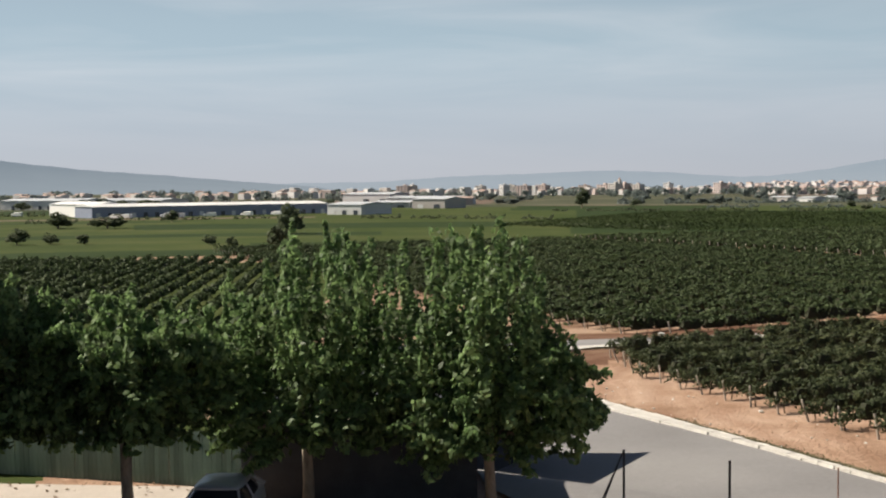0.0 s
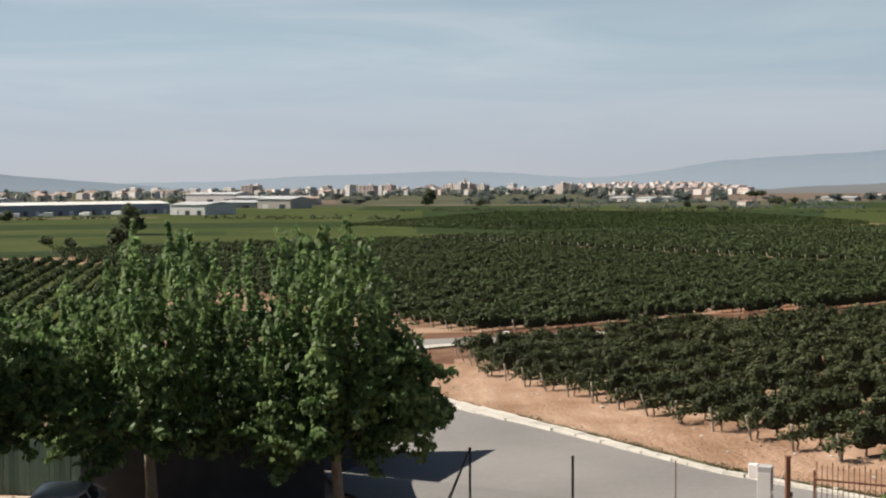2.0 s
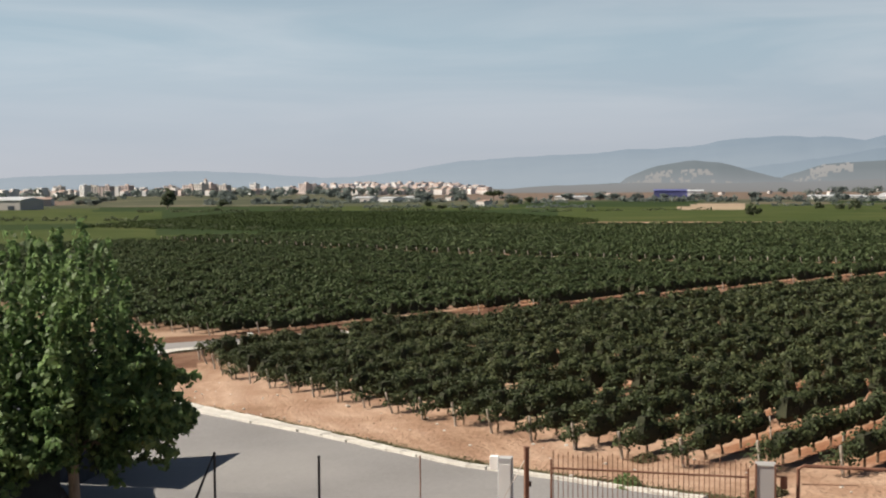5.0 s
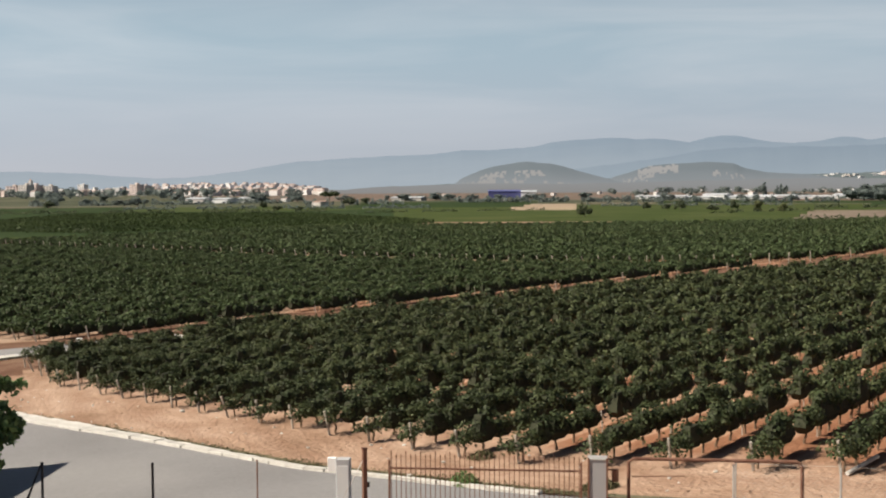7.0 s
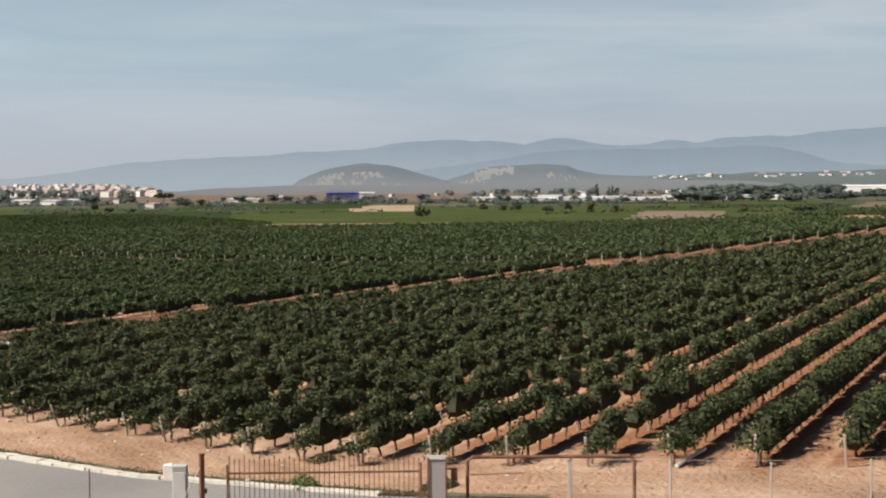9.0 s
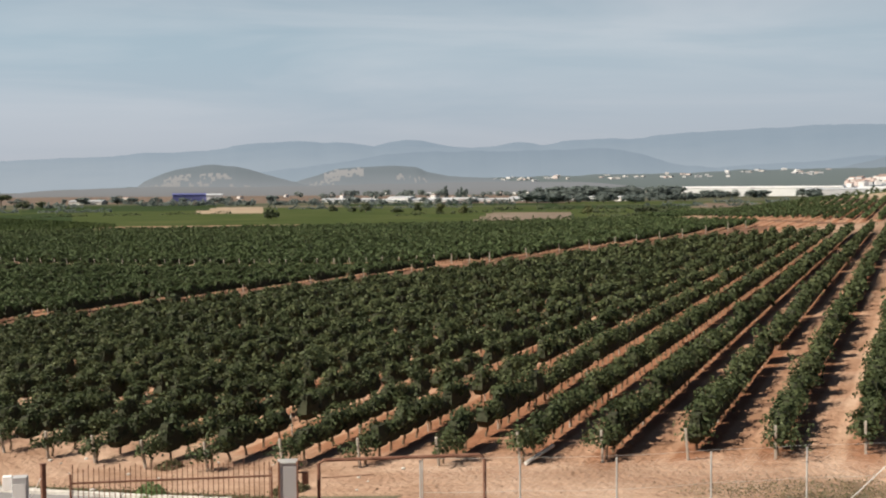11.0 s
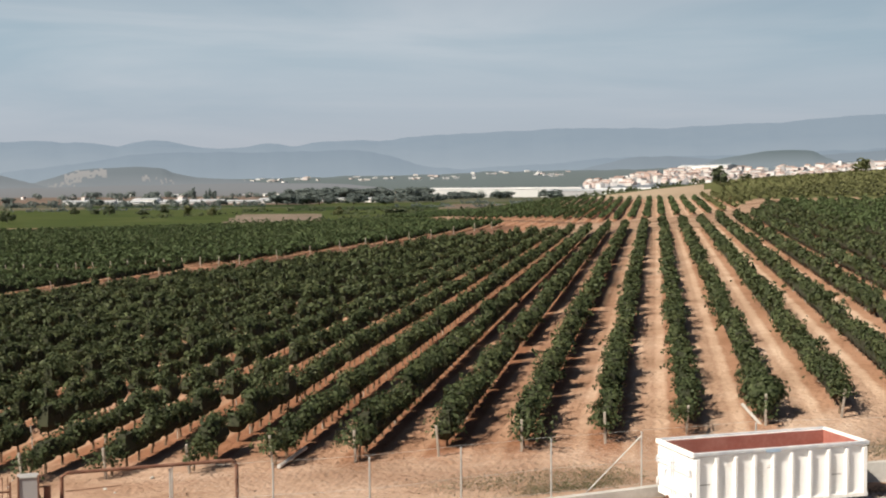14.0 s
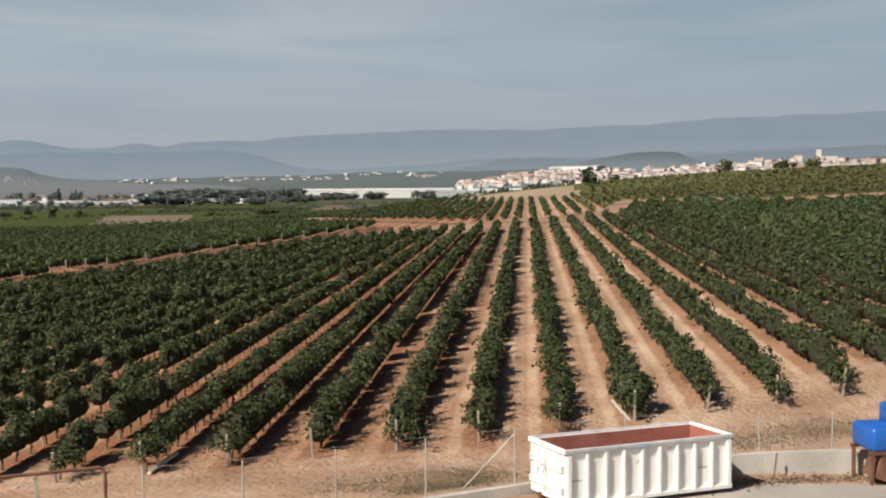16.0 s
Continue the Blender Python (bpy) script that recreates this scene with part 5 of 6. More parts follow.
def yard_edge():
    """Concrete yard floor, the low wall under the fence and the earth against it."""
    inner = [(14.0, 18.0), (20.0, 12.0), (26.0, 6.0), (30.0, 0.0)]
    outer = [(20.2, 22.2), (24.6, 19.0), (28.4, 16.2), (31.4, 13.9), (34.6, 11.2), (36.0, 8.4), (38.4, 3.0)]
    strip("yard_floor", inner, outer, 0.035, M_YARD, "pale concrete yard floor", "floor", 40, 8)
    wall = thing("low_wall", "low pale concrete wall under the wire fence", "wall", kind="structure")
    line = [Vector(p) for p in ((22.0, 21.6), (25.5, 19.2), (27.8, 17.9), (30.1, 16.35), (33.2, 14.45), (34.95, 12.9), (36.1, 11.35), (37.2, 9.5), (38.2, 7.2), (39.2, 4.0))]
    high = [0.12, 0.14, 0.22, 0.30, 0.42, 0.50, 0.62, 0.70, 0.72, 0.70]
    for (a, b), (h0, h1) in zip(zip(line, line[1:]), zip(high, high[1:])):
        n = (b - a).normalized()
        side = Vector((-n.y, n.x)) * 0.11
        bm = bmesh.new()
        vs = []
        for p, h in ((a, h0), (b, h1)):
            for q, z in ((p - side, -0.2), (p + side, -0.2), (p + side, h), (p - side, h)):
                vs.append(bm.verts.new((q.x, q.y, land_at(p.x, p.y) + z)))
        for k in range(4):
            bm.faces.new((vs[k], vs[(k + 1) % 4], vs[4 + (k + 1) % 4], vs[4 + k]))
        bm.faces.new(vs[:4][::-1])
        bm.faces.new(vs[4:])
        part("wall_section", bm, M_WALL, wall)
    rng = np.random.default_rng(17)
    c = 1300
    t = rng.random(c)
    x = np.interp(t, (0, 0.5, 1), (33.6, 36.2, 38.4)) + rng.normal(0, 0.28, c) - 0.35
    y = np.interp(t, (0, 0.5, 1), (12.6, 10.4, 7.0)) + rng.normal(0, 0.28, c) - 0.4
    centre = np.stack([x, y, land(x, y) + 0.03 + 0.06 * rng.random(c)], 1)
    tagged(new("earth_debris", quad_mesh("earth_debris", leaf_quads(rng, centre, rng.normal(0, 0.5, (c, 3)) + (0, 0, 1), rng.uniform(0.02, 0.05, c), 0.9), M_BARK)), "red-brown earth and dry debris against the wall", "debris", kind="stuff")
    stake = thing("broken_stake", "short dark leaning stake beside the wall", "stake", at=pose(35.75, 10.9, 0.0, 4, 9, 0))
    part("stake_shaft", box((0.05, 0.05, 0.75), (0, 0, 0.33), 0.006), M_BARK, stake)


yard_edge()


def blue_tank():
    tank = thing("blue_tank", "bright blue plastic tank on a rusty steel stand", "tank", at=pose(36.53, 8.37, 0, 0, 0, -52))
    bm = box((2.3, 1.4, 0.72), (0.95, 0.1, 1.32), 0.13)
    body = part("tank_body", bm, M_BLUE, tank, "", True)
    part("raised_top", box((1.5, 1.2, 0.62), (1.32, 0.1, 1.92), 0.11), M_BLUE, tank, "", True)
    part("filler_cap", tube([(1.32, 0.1, 2.2), (1.32, 0.1, 2.29)], 0.18, 16), M_BLUE, body)
    for x in (-0.15, 2.05):
        for y in (-0.5, 0.7):
            part("leg", box((0.10, 0.10, 0.96), (x, y, 0.48), 0.01), M_RUST, tank)
    part("chute", box((0.62, 0.8, 0.85), (0.35, -0.1, 0.52), 0.02, Euler((0, 0.35, 0)).to_matrix()), M_RUST, tank, "rusty slanting chute")
    for y in (-0.5, 0.7):
        part("beam", box((2.4, 0.1, 0.1), (0.95, y, 0.94), 0.01), M_RUST, tank)


blue_tank()


def marker_box():
    x, y = 15.6, 88.6
    mark = thing("marker_box", "small white utility box standing by the road corner", "box", at=pose(x, y, land_at(x, y), 0, 0, -20))
    part("box_body", box((0.42, 0.3, 0.55), (0, 0, 0.95), 0.02), M_WHITE, mark)
    part("box_foot", box((0.12, 0.12, 0.72), (0, 0, 0.33), 0.01), M_STEEL, mark, "grey steel foot")


marker_box()


def loose_posts():
    a, b = Vector((27.5, 27.95)), Vector((29.45, 28.65))
    beam = thing("fallen_post", "whitish concrete post lying at the end of a vine row", "post")
    part("shaft", tube([(a.x, a.y, land_at(*a) + 0.08), (b.x, b.y, land_at(*b) + 0.22)], 0.07, 6), M_KERB, beam)
    leaning = thing("leaning_post", "pale post leaning out from the end of a vine row", "post")
    x, y = xy(42.4, 3.5)
    x2, y2 = xy(42.9, 2.9)
    part("shaft", tube([(x, y, land_at(x, y) - 0.05), (x2, y2, land_at(x2, y2) + 0.55)], 0.055, 6), M_WALL, leaning)


loose_posts()


def bushy_vine():
    """The overgrown vine at the end of one row, beside the leaning post."""
    rng = np.random.default_rng(61)
    x, y = xy(43.3, 3.62)
    vine = thing("bushy_vine", "overgrown bushy vine at the end of a row", "vine", at=pose(x, y, land_at(x, y)))
    c = 1500
    d = rng.normal(size=(c, 3))
    d /= np.linalg.norm(d, axis=1, keepdims=True)
    centre = d * (1.0, 0.95, 0.60) * (0.85 + 0.2 * np.sin(d[:, :1] * 7) * np.sin(d[:, 1:2] * 6)) * rng.uniform(0.6, 1.0, (c, 1)) + (0, 0, 0.92)
    child("foliage", quad_mesh("foliage", leaf_quads(rng, centre, d + (0, 0, 0.3) + rng.normal(0, 0.3, (c, 3)), rng.uniform(0.06, 0.10, c)), M_VINE), vine, "spreading dark green leaves")
    for k in range(3):
        part("stem", tube([(0.1 * k - 0.1, 0.05 * k, -0.1), (0.12 * k - 0.12, 0.04, 0.35), (0.3 * (k - 1), 0.1, 0.85)], [0.05, 0.04, 0.02], 6), M_BARK, vine)


bushy_vine()


def fence_weeds():
    """Sparse grey-green weeds on the strip between the fence and the vineyard."""
    rng = np.random.default_rng(44)
    c = 16000
    t = rng.random(c)
    x = np.interp(t, (0, 0.35, 0.7, 1), (20.5, 26.0, 31.5, 38.5)) + 0.35 + np.abs(rng.normal(0, 0.75, c)) * 0.6
    y = np.interp(t, (0, 0.35, 0.7, 1), (23.4, 19.6, 16.2, 9.5)) + 0.45 + np.abs(rng.normal(0, 0.75, c)) * 0.75
    keep = np.sin(x * 1.1) + np.sin(y * 1.7 + 1) + rng.normal(0, 0.6, c) > 0.25
    x, y = x[keep], y[keep]
    centre = np.stack([x, y, land(x, y) + 0.025], 1)
    q = leaf_quads(rng, centre, rng.normal(size=centre.shape) * (0.8, 0.8, 1), rng.uniform(0.013, 0.034, len(x)), 0.5)
    tagged(new("fence_weeds", quad_mesh("fence_weeds", q, M_GRASS)), "sparse dry weeds along the foot of the fence", "weeds", kind="stuff")


fence_weeds()


def wall_weeds():
    """A band of olive-green weeds on the bank above the low wall and at the fence's foot."""
    rng = np.random.default_rng(45)
    for line, wide, c in ((((37.6, 14.2), (39.6, 12.6), (42.4, 11.1), (44.5, 8.0)), 0.5, 6500), (((27.6, 21.4), (30.2, 19.6), (32.0, 17.6)), 0.55, 3600)):
        t = rng.random(c)
        k = np.linspace(0, 1, len(line))
        x = np.interp(t, k, [p[0] for p in line]) + rng.normal(0, wide, c)
        y = np.interp(t, k, [p[1] for p in line]) + rng.normal(0, wide, c)
        centre = np.stack([x, y, land(x, y) + 0.02 + 0.06 * rng.random(c)], 1)
        q = leaf_quads(rng, centre, rng.normal(size=(c, 3)) * (0.8, 0.8, 1), rng.uniform(0.015, 0.036, c), 0.5)
        tagged(new("bank_weeds", quad_mesh("bank_weeds", q, M_GRASS)), "olive-green weeds on the bank beside the fence", "weeds", kind="stuff")


wall_weeds()

# ---- hills and mountains ----


def ridge(name, label, profile, r, depth, mat, seed, rough=0.06, cuts=(), step=0.12):
    """A distant ridge along bearings: profile maps bearing to height angle; its near slope runs down to the plain."""
    az = np.arange(profile[0][0], profile[-1][0] + step, step)
    el = np.interp(az, [p[0] for p in profile], [p[1] for p in profile])
    # rounded, not broken, at the profile's corners
    ker = np.hanning(17)
    pad = np.concatenate([np.full(8, el[0]), el, np.full(8, el[-1])])
    el = np.convolve(pad, ker / ker.sum(), "valid")
    bumps = np.array([noise.fractal(Vector((a * 0.9, seed * 7.3, 0)), 1.0, 2.0, 5) for a in az])
    el = el + bumps * rough
    verts, w = [], 15 if cuts else 9
    for a, e in zip(az, el):
        for k in range(w):
            f = k / (w - 1)
            rr = r - depth * (1 - f)
            x, y = bearing(a, rr)
            top = EYE + r * math.tan(radians(e))
            base = land_at(x, y) - 3
            shape = f ** 0.75 + 0.05 * noise.noise(Vector((a * 0.5, f * 2, seed))) * f * (1 - f) * 4
            verts.append((x, y, base + (top - base) * shape))
    faces = [(i * w + k, (i + 1) * w + k, (i + 1) * w + k + 1, i * w + k + 1) for i in range(len(az) - 1) for k in range(w - 1)]
    me = mesh_of(name, verts, faces, [mat, M_QUARRY] if cuts else mat, True)
    if cuts:
        index = []
        for i in range(len(az) - 1):
            for k in range(w - 1):
                f = (k + 0.5) / (w - 1) + 0.20 * noise.noise(Vector((az[i] * 5, k * 0.8, seed)))
                index.append(int(any(a0 < az[i] < a1 and f0 < f < f1 for a0, a1, f0, f1 in cuts)))
        me.polygons.foreach_set("material_index", index)
    return tagged(new(name, me), label, "hills", kind="structure")


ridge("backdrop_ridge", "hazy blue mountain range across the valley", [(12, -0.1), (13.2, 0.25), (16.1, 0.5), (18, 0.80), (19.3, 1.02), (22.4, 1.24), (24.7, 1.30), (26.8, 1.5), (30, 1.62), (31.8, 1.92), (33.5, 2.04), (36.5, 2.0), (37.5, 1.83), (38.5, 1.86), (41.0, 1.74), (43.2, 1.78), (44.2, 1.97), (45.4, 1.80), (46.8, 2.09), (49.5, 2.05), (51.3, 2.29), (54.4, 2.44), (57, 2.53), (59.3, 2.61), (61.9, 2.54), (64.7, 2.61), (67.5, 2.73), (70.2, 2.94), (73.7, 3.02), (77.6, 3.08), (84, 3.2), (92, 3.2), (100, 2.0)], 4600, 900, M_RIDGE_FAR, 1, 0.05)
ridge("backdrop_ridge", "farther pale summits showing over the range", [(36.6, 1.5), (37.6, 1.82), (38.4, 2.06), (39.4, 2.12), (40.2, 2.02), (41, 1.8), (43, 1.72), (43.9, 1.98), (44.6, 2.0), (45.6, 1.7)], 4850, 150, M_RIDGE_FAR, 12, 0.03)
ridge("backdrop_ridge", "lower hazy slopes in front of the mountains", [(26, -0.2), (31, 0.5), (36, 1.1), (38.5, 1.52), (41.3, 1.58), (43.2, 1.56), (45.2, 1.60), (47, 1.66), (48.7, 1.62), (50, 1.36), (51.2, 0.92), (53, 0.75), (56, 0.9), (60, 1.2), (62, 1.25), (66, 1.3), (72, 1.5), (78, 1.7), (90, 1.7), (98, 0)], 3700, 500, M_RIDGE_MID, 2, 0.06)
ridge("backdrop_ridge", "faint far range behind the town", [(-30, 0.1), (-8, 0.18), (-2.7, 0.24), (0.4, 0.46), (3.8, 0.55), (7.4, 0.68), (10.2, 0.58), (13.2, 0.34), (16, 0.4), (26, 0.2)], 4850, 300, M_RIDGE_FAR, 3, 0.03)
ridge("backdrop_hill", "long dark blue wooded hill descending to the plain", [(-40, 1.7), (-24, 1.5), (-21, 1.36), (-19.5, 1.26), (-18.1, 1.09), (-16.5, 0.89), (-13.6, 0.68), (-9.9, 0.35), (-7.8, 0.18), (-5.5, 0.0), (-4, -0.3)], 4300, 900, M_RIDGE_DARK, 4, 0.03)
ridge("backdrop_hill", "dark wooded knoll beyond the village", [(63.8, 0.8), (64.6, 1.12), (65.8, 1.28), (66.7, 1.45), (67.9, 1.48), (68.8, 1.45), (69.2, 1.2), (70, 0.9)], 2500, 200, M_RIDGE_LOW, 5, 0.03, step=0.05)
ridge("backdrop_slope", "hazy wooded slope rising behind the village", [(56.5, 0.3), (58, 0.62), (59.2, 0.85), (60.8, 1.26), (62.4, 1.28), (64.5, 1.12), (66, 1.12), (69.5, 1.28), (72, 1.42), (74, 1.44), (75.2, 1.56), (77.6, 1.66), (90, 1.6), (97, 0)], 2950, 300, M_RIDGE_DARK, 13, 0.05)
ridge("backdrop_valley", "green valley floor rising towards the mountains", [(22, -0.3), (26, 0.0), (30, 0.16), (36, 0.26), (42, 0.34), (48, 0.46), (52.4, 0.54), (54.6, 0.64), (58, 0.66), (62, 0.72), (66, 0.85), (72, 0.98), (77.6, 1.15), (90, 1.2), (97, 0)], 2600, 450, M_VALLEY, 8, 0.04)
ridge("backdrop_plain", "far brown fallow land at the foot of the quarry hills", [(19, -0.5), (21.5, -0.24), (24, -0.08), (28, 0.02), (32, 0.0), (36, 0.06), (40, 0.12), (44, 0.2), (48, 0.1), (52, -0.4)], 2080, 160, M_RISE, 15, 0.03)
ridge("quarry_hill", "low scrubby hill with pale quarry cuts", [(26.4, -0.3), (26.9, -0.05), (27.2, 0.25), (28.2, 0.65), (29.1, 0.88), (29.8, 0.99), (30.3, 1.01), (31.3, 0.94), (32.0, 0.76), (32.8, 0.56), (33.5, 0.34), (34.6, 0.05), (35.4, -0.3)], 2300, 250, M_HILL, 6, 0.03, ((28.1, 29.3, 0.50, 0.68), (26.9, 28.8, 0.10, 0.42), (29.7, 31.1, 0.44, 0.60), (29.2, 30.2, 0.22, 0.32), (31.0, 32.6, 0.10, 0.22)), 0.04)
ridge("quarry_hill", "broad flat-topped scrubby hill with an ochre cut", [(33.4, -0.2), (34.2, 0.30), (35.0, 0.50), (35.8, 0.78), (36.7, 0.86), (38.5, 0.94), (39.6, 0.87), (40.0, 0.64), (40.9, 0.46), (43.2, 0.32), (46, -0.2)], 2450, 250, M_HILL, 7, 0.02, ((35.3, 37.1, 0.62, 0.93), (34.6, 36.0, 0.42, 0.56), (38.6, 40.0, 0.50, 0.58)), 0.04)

# ---- far things: trees, halls, towns ----


def crown_mesh(seed, kind, mat):
    """Crown of a far tree, about one metre across and one metre high, as clumped leaves."""
    rng = np.random.default_rng(seed)
    quads = []
    clumps = 13 if kind != "cypress" else 9
    for i in range(clumps):
        a, rr = rng.uniform(0, math.tau), math.sqrt(rng.random())
        if kind == "pine":
            c = np.array((0.42 * rr * math.cos(a), 0.42 * rr * math.sin(a), 0.72 + 0.16 * rng.random() * (1 - rr * 0.5)))
            size = np.array((0.20, 0.20, 0.11))
        elif kind == "cypress":
            z = (i + 0.5) / clumps
            c = np.array((0.10 * rng.normal(), 0.10 * rng.normal(), 0.08 + 0.86 * z))
            size = np.array((0.26, 0.26, 0.16)) * (1.1 - 0.75 * z)
        else:
            z = rng.uniform(0.22, 0.82)
            k = math.sqrt(max(0.05, 1 - ((z - 0.5) / 0.45) ** 2))
            c = np.array((0.36 * k * rr * math.cos(a), 0.36 * k * rr * math.sin(a), z))
            size = np.array((0.21, 0.21, 0.17)) * rng.uniform(0.7, 1.15)
        n = 24
        d = rng.normal(size=(n, 3))
        d /= np.linalg.norm(d, axis=1, keepdims=True)
        p = c + d * size * rng.uniform(0.7, 1.05, (n, 1))
        p[:, 2] = np.maximum(p[:, 2], 0.03)
        quads.append(leaf_quads(rng, p, d + rng.normal(0, 0.3, (n, 3)), rng.uniform(0.055, 0.115, n), 0.8, 0.25))
    return quad_mesh("crown", np.concatenate(quads), mat)


M_PALETREE = material("pale_tree_leaf", [(0.105, 0.118, 0.052), (0.140, 0.150, 0.070), (0.175, 0.180, 0.092)], 0.2, 1.5, 0.8, 0.0, island=0.3, see=0.4)
CROWNS = {k: [crown_mesh(50 + i * 7 + len(k), k, m) for m in (M_MIDTREE, M_FARTREE, M_PALETREE) for i in range(3)] for k in ("round", "pine", "cypress")}


def stem_mesh():
    bm = tube([(0, 0, -0.05), (0.01, 0, 0.3), (0, 0.01, 0.7)], [0.035, 0.028, 0.02], 6)
    me = bpy.data.meshes.new("trunk")
    bm.to_mesh(me)
    bm.free()
    me.materials.append(M_TRUNK)
    return me


STEM = stem_mesh()


def far_tree(az, r, high, wide, kind="round", label="dark green rounded tree in the fields", group="trees in the plain", i=0):
    x, y = bearing(az, r)
    tree = thing("tree" if kind != "pine" else "stone_pine", label, "tree", group, pose(x, y, land_at(x, y) - 0.1))
    rot = Matrix.Rotation(az * 3.7 + i, 4, "Z")
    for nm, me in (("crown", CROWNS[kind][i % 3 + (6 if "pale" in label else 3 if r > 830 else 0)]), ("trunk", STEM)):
        ob = new(nm, me)
        ob.parent = tree
        ob.matrix_basis = rot @ Matrix.Diagonal((wide, wide, high, 1))
    return tree


# single trees that stand out
for az, r, h, w, kind, label in (
        (-7.05, 345, 9.4, 9.2, "round", "tall bushy dark tree standing alone in the fields"),
        (-7.5, 262, 5.2, 6.0, "round", "low dark bush beside the tall tree"),
        (-17.2, 420, 6.0, 10.0, "round", "dark spreading tree in the light field"),
        (-17.5, 300, 3.0, 4.0, "round", "small dark bush in the light field"),
        (-18.95, 300, 3.8, 6.2, "round", "dark round bush in the light field"),
        (-16.1, 295, 2.6, 4.4, "round", "low dark bush in the light field"),
        (-15.1, 410, 5.0, 12.0, "round", "broad olive-green thicket in the field"),
        (-12.3, 480, 4.6, 6.0, "round", "small round tree before the long hall"),
        (-10.6, 285, 2.6, 4.2, "round", "dusty bush beside the dirt track"),
        (-9.6, 270, 2.4, 3.4, "round", "dusty bush beside the dirt track"),
        (6.39, 700, 11.5, 9.5, "round", "tall dark tree standing before the town"),
        (8.8, 760, 4.0, 8.0, "round", "low bushes before the town"),
        (21.2, 760, 9.5, 11.5, "pine", "umbrella-shaped stone pine beside a farmhouse"),
        (22.1, 800, 5.6, 9.0, "round", "dark bush beside the stone pine"),
        (22.9, 820, 4.6, 10.0, "round", "dark hedge beside the stone pine"),
        (18.2, 700, 4.6, 6.0, "round", "round tree at the field edge"),
        (18.8, 640, 3.2, 6.0, "round", "green bushes at the field edge"),
        (19.8, 620, 2.4, 5.0, "round", "green bushes at the field edge"),
        (32.9, 480, 5.6, 6.2, "round", "dark green tree with an uneven top in the field"),
        (35.7, 610, 3.6, 5.2, "round", "low dark tree in the field"),
        (36.6, 600, 3.0, 4.8, "round", "low grey-green tree in the field"),
        (37.2, 590, 5.0, 6.6, "round", "dark pointed tree in the field"),
        (38.6, 590, 2.8, 8.0, "round", "low scrub in the field"),
        (39.6, 600, 4.6, 5.0, "round", "olive-green tree in the field"),
        (40.6, 560, 5.2, 6.0, "round", "pale green almond tree at the field edge"),
        (41.7, 540, 4.2, 5.0, "round", "pale green almond tree at the field edge"),
        (47.4, 520, 4.6, 5.0, "round", "pale green tree beside the stubble field"),
        (50.0, 560, 3.6, 12.0, "round", "broad dark bush in the green field"),
        (64.8, 372, 5.6, 6.4, "round", "dark round tree on the hill crest"),
        (65.9, 410, 2.6, 4.0, "round", "low bush on the hill crest"),
        (70.8, 430, 4.6, 7.0, "round", "pale green tree behind the crest"),
        (73.4, 430, 4.2, 8.0, "round", "pale green tree behind the crest"),
        (74.6, 430, 4.4, 6.0, "round", "pale green tree behind the crest")):
    far_tree(az, r, h, w, kind, label, i=int(az * 10) % 3)


